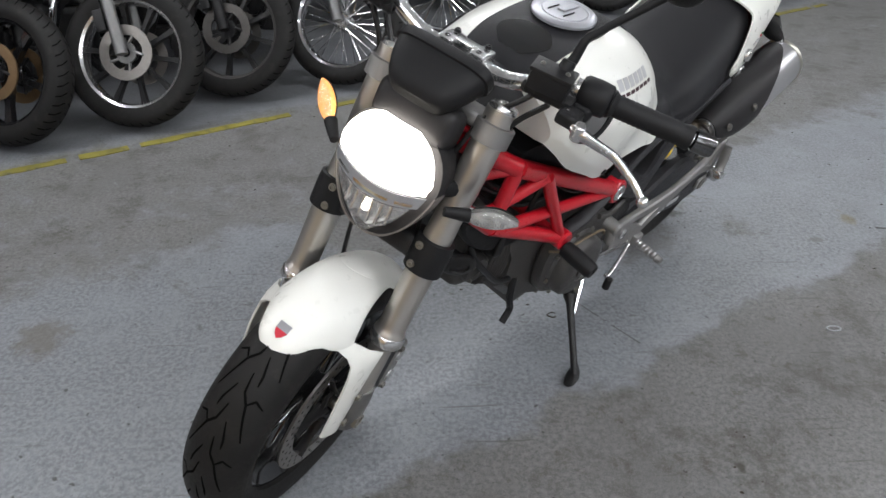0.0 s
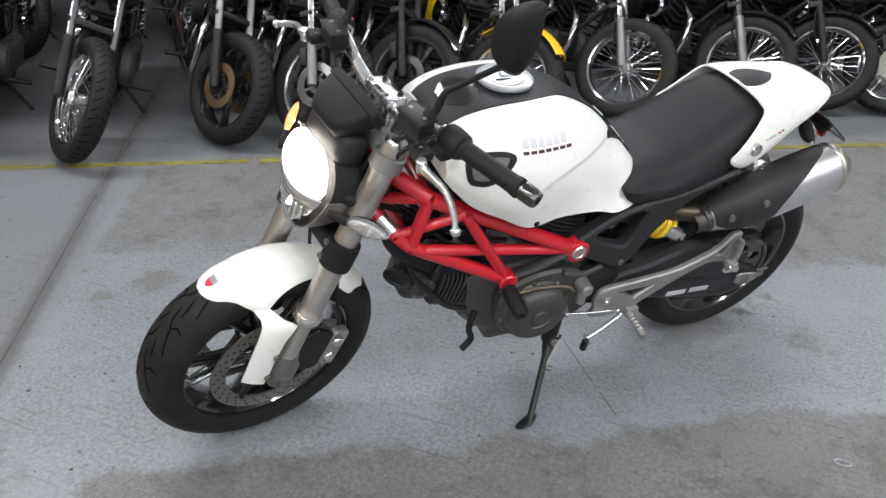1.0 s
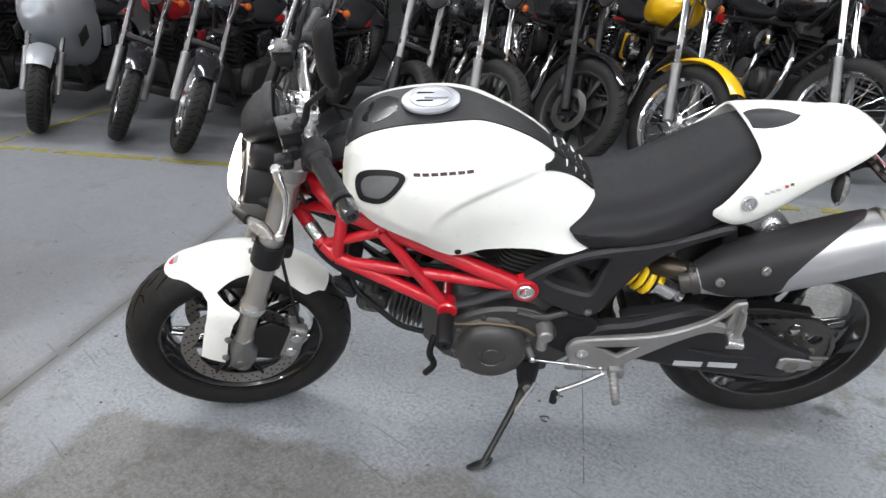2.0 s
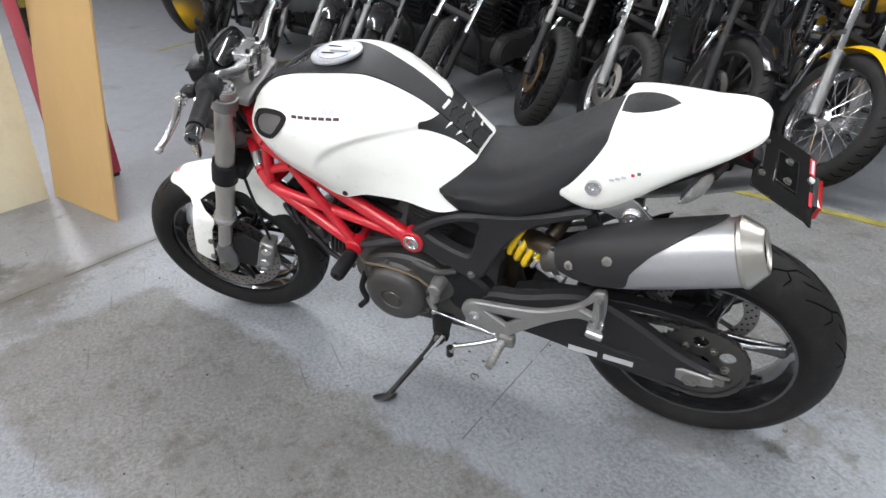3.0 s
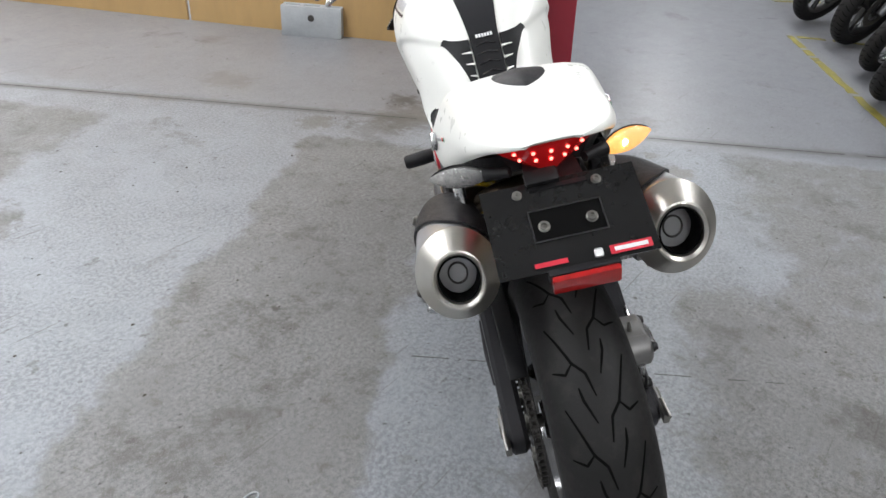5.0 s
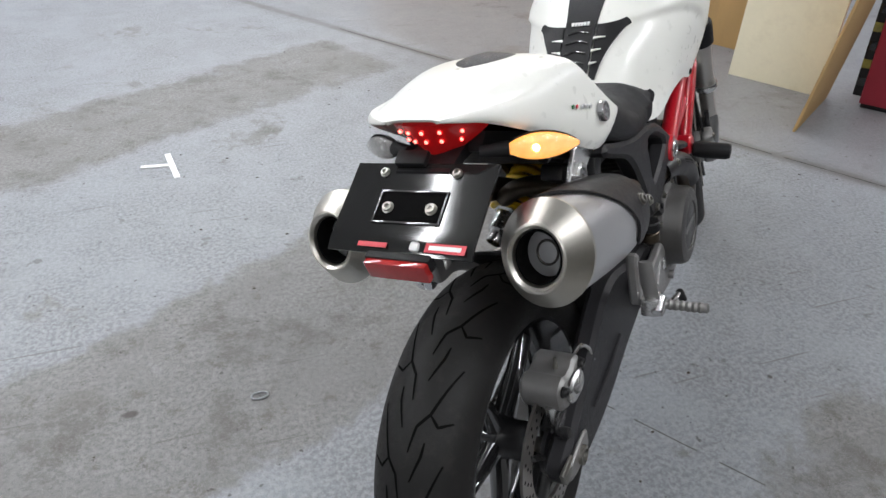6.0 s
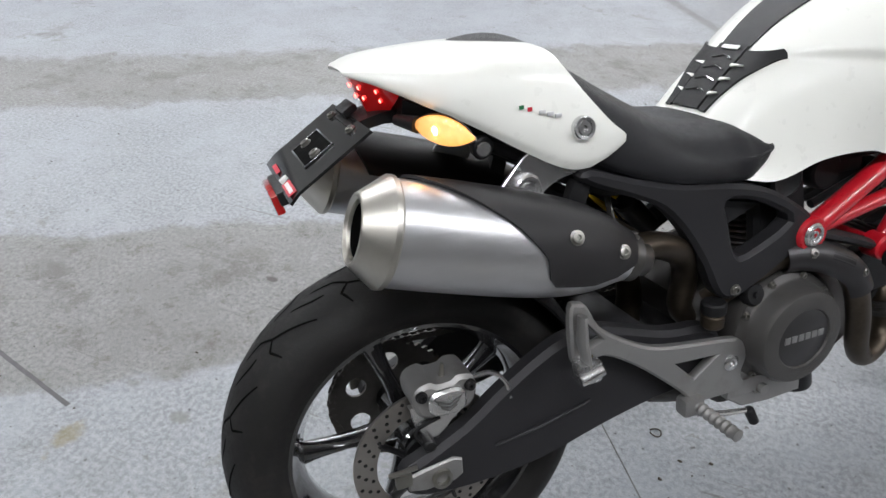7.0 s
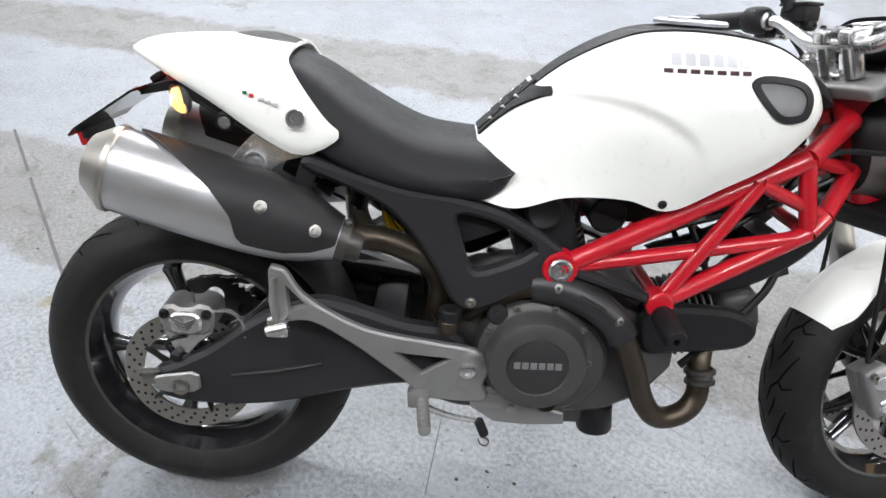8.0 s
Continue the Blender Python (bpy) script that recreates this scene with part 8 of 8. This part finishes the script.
    Q("belly_pan", B(lambda b: box(b, (.72, 0, .215), (.50, .22, .07), bev=.02)), SATIN)
    Q("belt_guard", B(lambda b: box(b, (.20, .125, .36), (.42, .03, .13), Matrix.Rotation(.1, 3, "Y"), bev=.012)), SATIN)
    for x0, x1 in ((.80, .93), (.66, .56)):
        for k in range(7):
            t = k / 6
            c0 = Vector((x0 + (x1 - x0) * t, 0, .45 + .24 * t))
            Q("cylinder_fin", B(lambda b: box(b, c0, (.15, .17, .012), Matrix.Rotation(-math.atan2(x1 - x0, .24) * -1, 3, "Y"), bev=.004)), SATIN)
        Q("cylinder_head", B(lambda b: box(b, (x1, 0, .71), (.13, .15, .07), bev=.02)), CASE if g["lamp"] == "round" else SATIN)
    Q("air_cleaner", B(lambda b: lathe(b, (.73, -.10, .58), (0, -1, 0), [(.08, 0), (.085, .05), (.07, .065), (.001, .066)], seg=24)), CHROME if g["lamp"] == "round" else PLASTIC)
    for k, z in ((0, .26), (1, .33)):
        Q("exhaust_pipe", B(lambda b: tube(b, [(.95 - .35 * k, -.06, .62), (1.08 - .4 * k, -.12, .5), (1.02 - .35 * k, -.16, z), (.6, -.18, z - .02), (.2, -.19, z), (-.25, -.2, z + .04)], [.02, .02, .021, .03, .042, .042], 12, 4)), CHROME, "chrome exhaust pipe")
    Q("rear_lamp", B(lambda b: box(b, (-.30, 0, .64), (.05, .09, .07), bev=.015)), REFRED)
    Q("side_stand", B(lambda b: tube(b, [(.66, .12, .22), (.70, .29, .055)], .011, 10), lambda b: box(b, (.70, .292, .05), (.05, .04, .012), bev=.004)), SATIN)
    Q("cable", B(lambda b: tube(b, [S @ up(1.12, -.05, .2), S @ up(1.0, .10, .15), S @ up(.8, .06, .10), Vector((1.1, .08, .7)), Vector((.8, .1, .6))], .005, 6, 5)), SATIN)
    Q("cable", B(lambda b: tube(b, [S @ up(1.12, -.05, -.2), S @ up(1.0, .11, -.12), S @ up(.78, .08, -.10), S @ up(.5, .0, -.09), S @ (ax + Vector((-.05, -.08, .1)))], .005, 6, 5)), SATIN)
    if g["cowl"] is not None:
        def cow(b):
            rings = []
            for x, w, zt, zl in ((1.62, .02, .80, .78), (1.58, .07, .86, .72), (1.48, .15, .98, .64), (1.34, .21, 1.08, .52), (1.18, .23, 1.04, .40), (1.0, .22, .92, .36)):
                rings.append([Vector((x - .1, w * math.copysign(abs(math.cos(a)) ** .7, math.cos(a)), (zt + zl) / 2 + (zt - zl) / 2 * math.sin(a))) for a in [2 * math.pi * k / 28 for k in range(28)]])
            loft(b, rings, True, False)
        fa = Q("fairing", B(cow), g["cowl"], "smooth silver sports fairing", angle=60)
        Q("screen", B(lambda b: sheet(b, [[Vector((1.40 - .14 * i / 6, (-1 + 2 * j / 8) * (.13 - .03 * i / 6), 1.03 + .16 * i / 6 - .06 * abs(-1 + 2 * j / 8) ** 2)) for j in range(9)] for i in range(7)], .004)), GLOSSBLACK, parent=fa)
        for s in (-1, 1):
            Q("fairing_lamp", B(lambda b: lathe(b, (1.43, s * .08, .86), (1, s * .5, .25), [(.05, 0), (.045, .014), (.001, .02)], seg=20)), LENS, parent=fa)
            Q("vent", B(lambda b: box(b, (1.22, s * .222, .66), (.14, .012, .10), Matrix.Rotation(.4, 3, "Y"), bev=.005)), HOLE, parent=fa)
    return tagged(e, "%s on its side stand" % g["kind"], "motorcycle", "motorcycles parked in a row")


mat_amber = mat("amber_lens", (0.42, 0.085, 0.01), 0.2, coat=0.5, var=0.05)
WIRE = dict(wheel="wire", disc=None, rw=.052, kind="black chopper with wire spoked wheels")
CAST5 = dict(wheel="cast", spokes=5, face=GLOSSBLACK, rim=GLOSSBLACK, disc=BRONZE, bell=SATIN, lamp="black", fork=ALU, leg=SATIN, rw=.06, rf=.31, rake=25, bars=.08, fender=None, kind="black street motorcycle with cast wheels")
CAST10 = dict(wheel="cast", spokes=10, face=BRIGHT, rim=SATIN, disc=DISC, bell=DULLALU, leg=DULLALU, fender=None, kind="black cruiser with silver edged cast wheels")
CAST9 = dict(wheel="cast", spokes=9, face=CASE, rim=SATIN, leg=SATIN, fork=SATIN, lamp="black", kind="black cruiser with dark cast wheels")
YELLOWB = dict(wheel="wire", disc=None, fender=YELLOWPAINT, tank=YELLOWPAINT, leg=DULLALU, kind="yellow cruiser with wire spoked wheels", rw=.055)
SPORT = dict(wheel="cast", spokes=3, face=SATIN, rim=SATIN, cowl=SILVERPAINT, fender=SILVERPAINT, tank=SILVERPAINT, lamp="black", rake=24, rf=.30, rw=.06, bars=.02, kind="silver sports tourer with a fairing")
REDB = dict(wheel="wire", tank=REDPAINT, kind="dark red cruiser with wire spoked wheels")
GOLD = dict(wheel="wire", bell=mat("pale_yellow_carrier", (0.55, 0.50, 0.22), 0.4, metal=0.3), disc=DISC, kind="black cruiser with pale yellow brake carriers")
ROW = [
    (CAST9, -4.80, 1.22, 318, 9, 20), (SPORT, -4.22, 1.61, 318, 8, 20), (REDB, -3.58, 1.93, 310, 13, 30), (WIRE, -2.97, 2.09, 310, 13, 30), (dict(WIRE, fender=None, leg=SATIN), -2.36, 2.31, 306, 17, 24),
    (CAST5, -1.84, 2.87, 311, 13, 32), (CAST10, -1.36, 3.06, 317, 12, 36), (CAST9, -1.00, 3.45, 316, 12, 36), (YELLOWB, -.45, 3.61, 314, 12, 34), (dict(WIRE, fender=None), .12, 4.34, 317, 12, 36),
    (dict(WIRE, kind="black cruiser with wire spoked wheels"), .86, 4.84, 318, 9, 34), (dict(WIRE, leg=SATIN, fork=SATIN), 1.38, 5.16, 318, 9, 34), (GOLD, 1.84, 5.30, 317, 12, 36), (CAST10, 2.5, 5.75, 318, 9, 34),
]
for st, x, y, hd_, ln, sr in ROW:
    parked(st, (x, y), hd_, ln, sr)
# a second row farther back
KINDS = [CAST9, WIRE, dict(CAST10, face=CASE), CAST9, REDB, dict(WIRE, leg=SATIN), CAST5]
BACK = [(KINDS[i % 7], -5.7 + .60 * i, 3.2 + .35 * i, 315 + 3 * (i % 3)) for i in range(15)]
BACK += [(WIRE, -7.6, 2.4, 20), (CAST5, -9.2, 1.3, 20), (WIRE, -8.6, 3.4, 20)]
for st, x, y, hd_ in BACK:
    parked(st, (x, y), hd_, 9, 30)
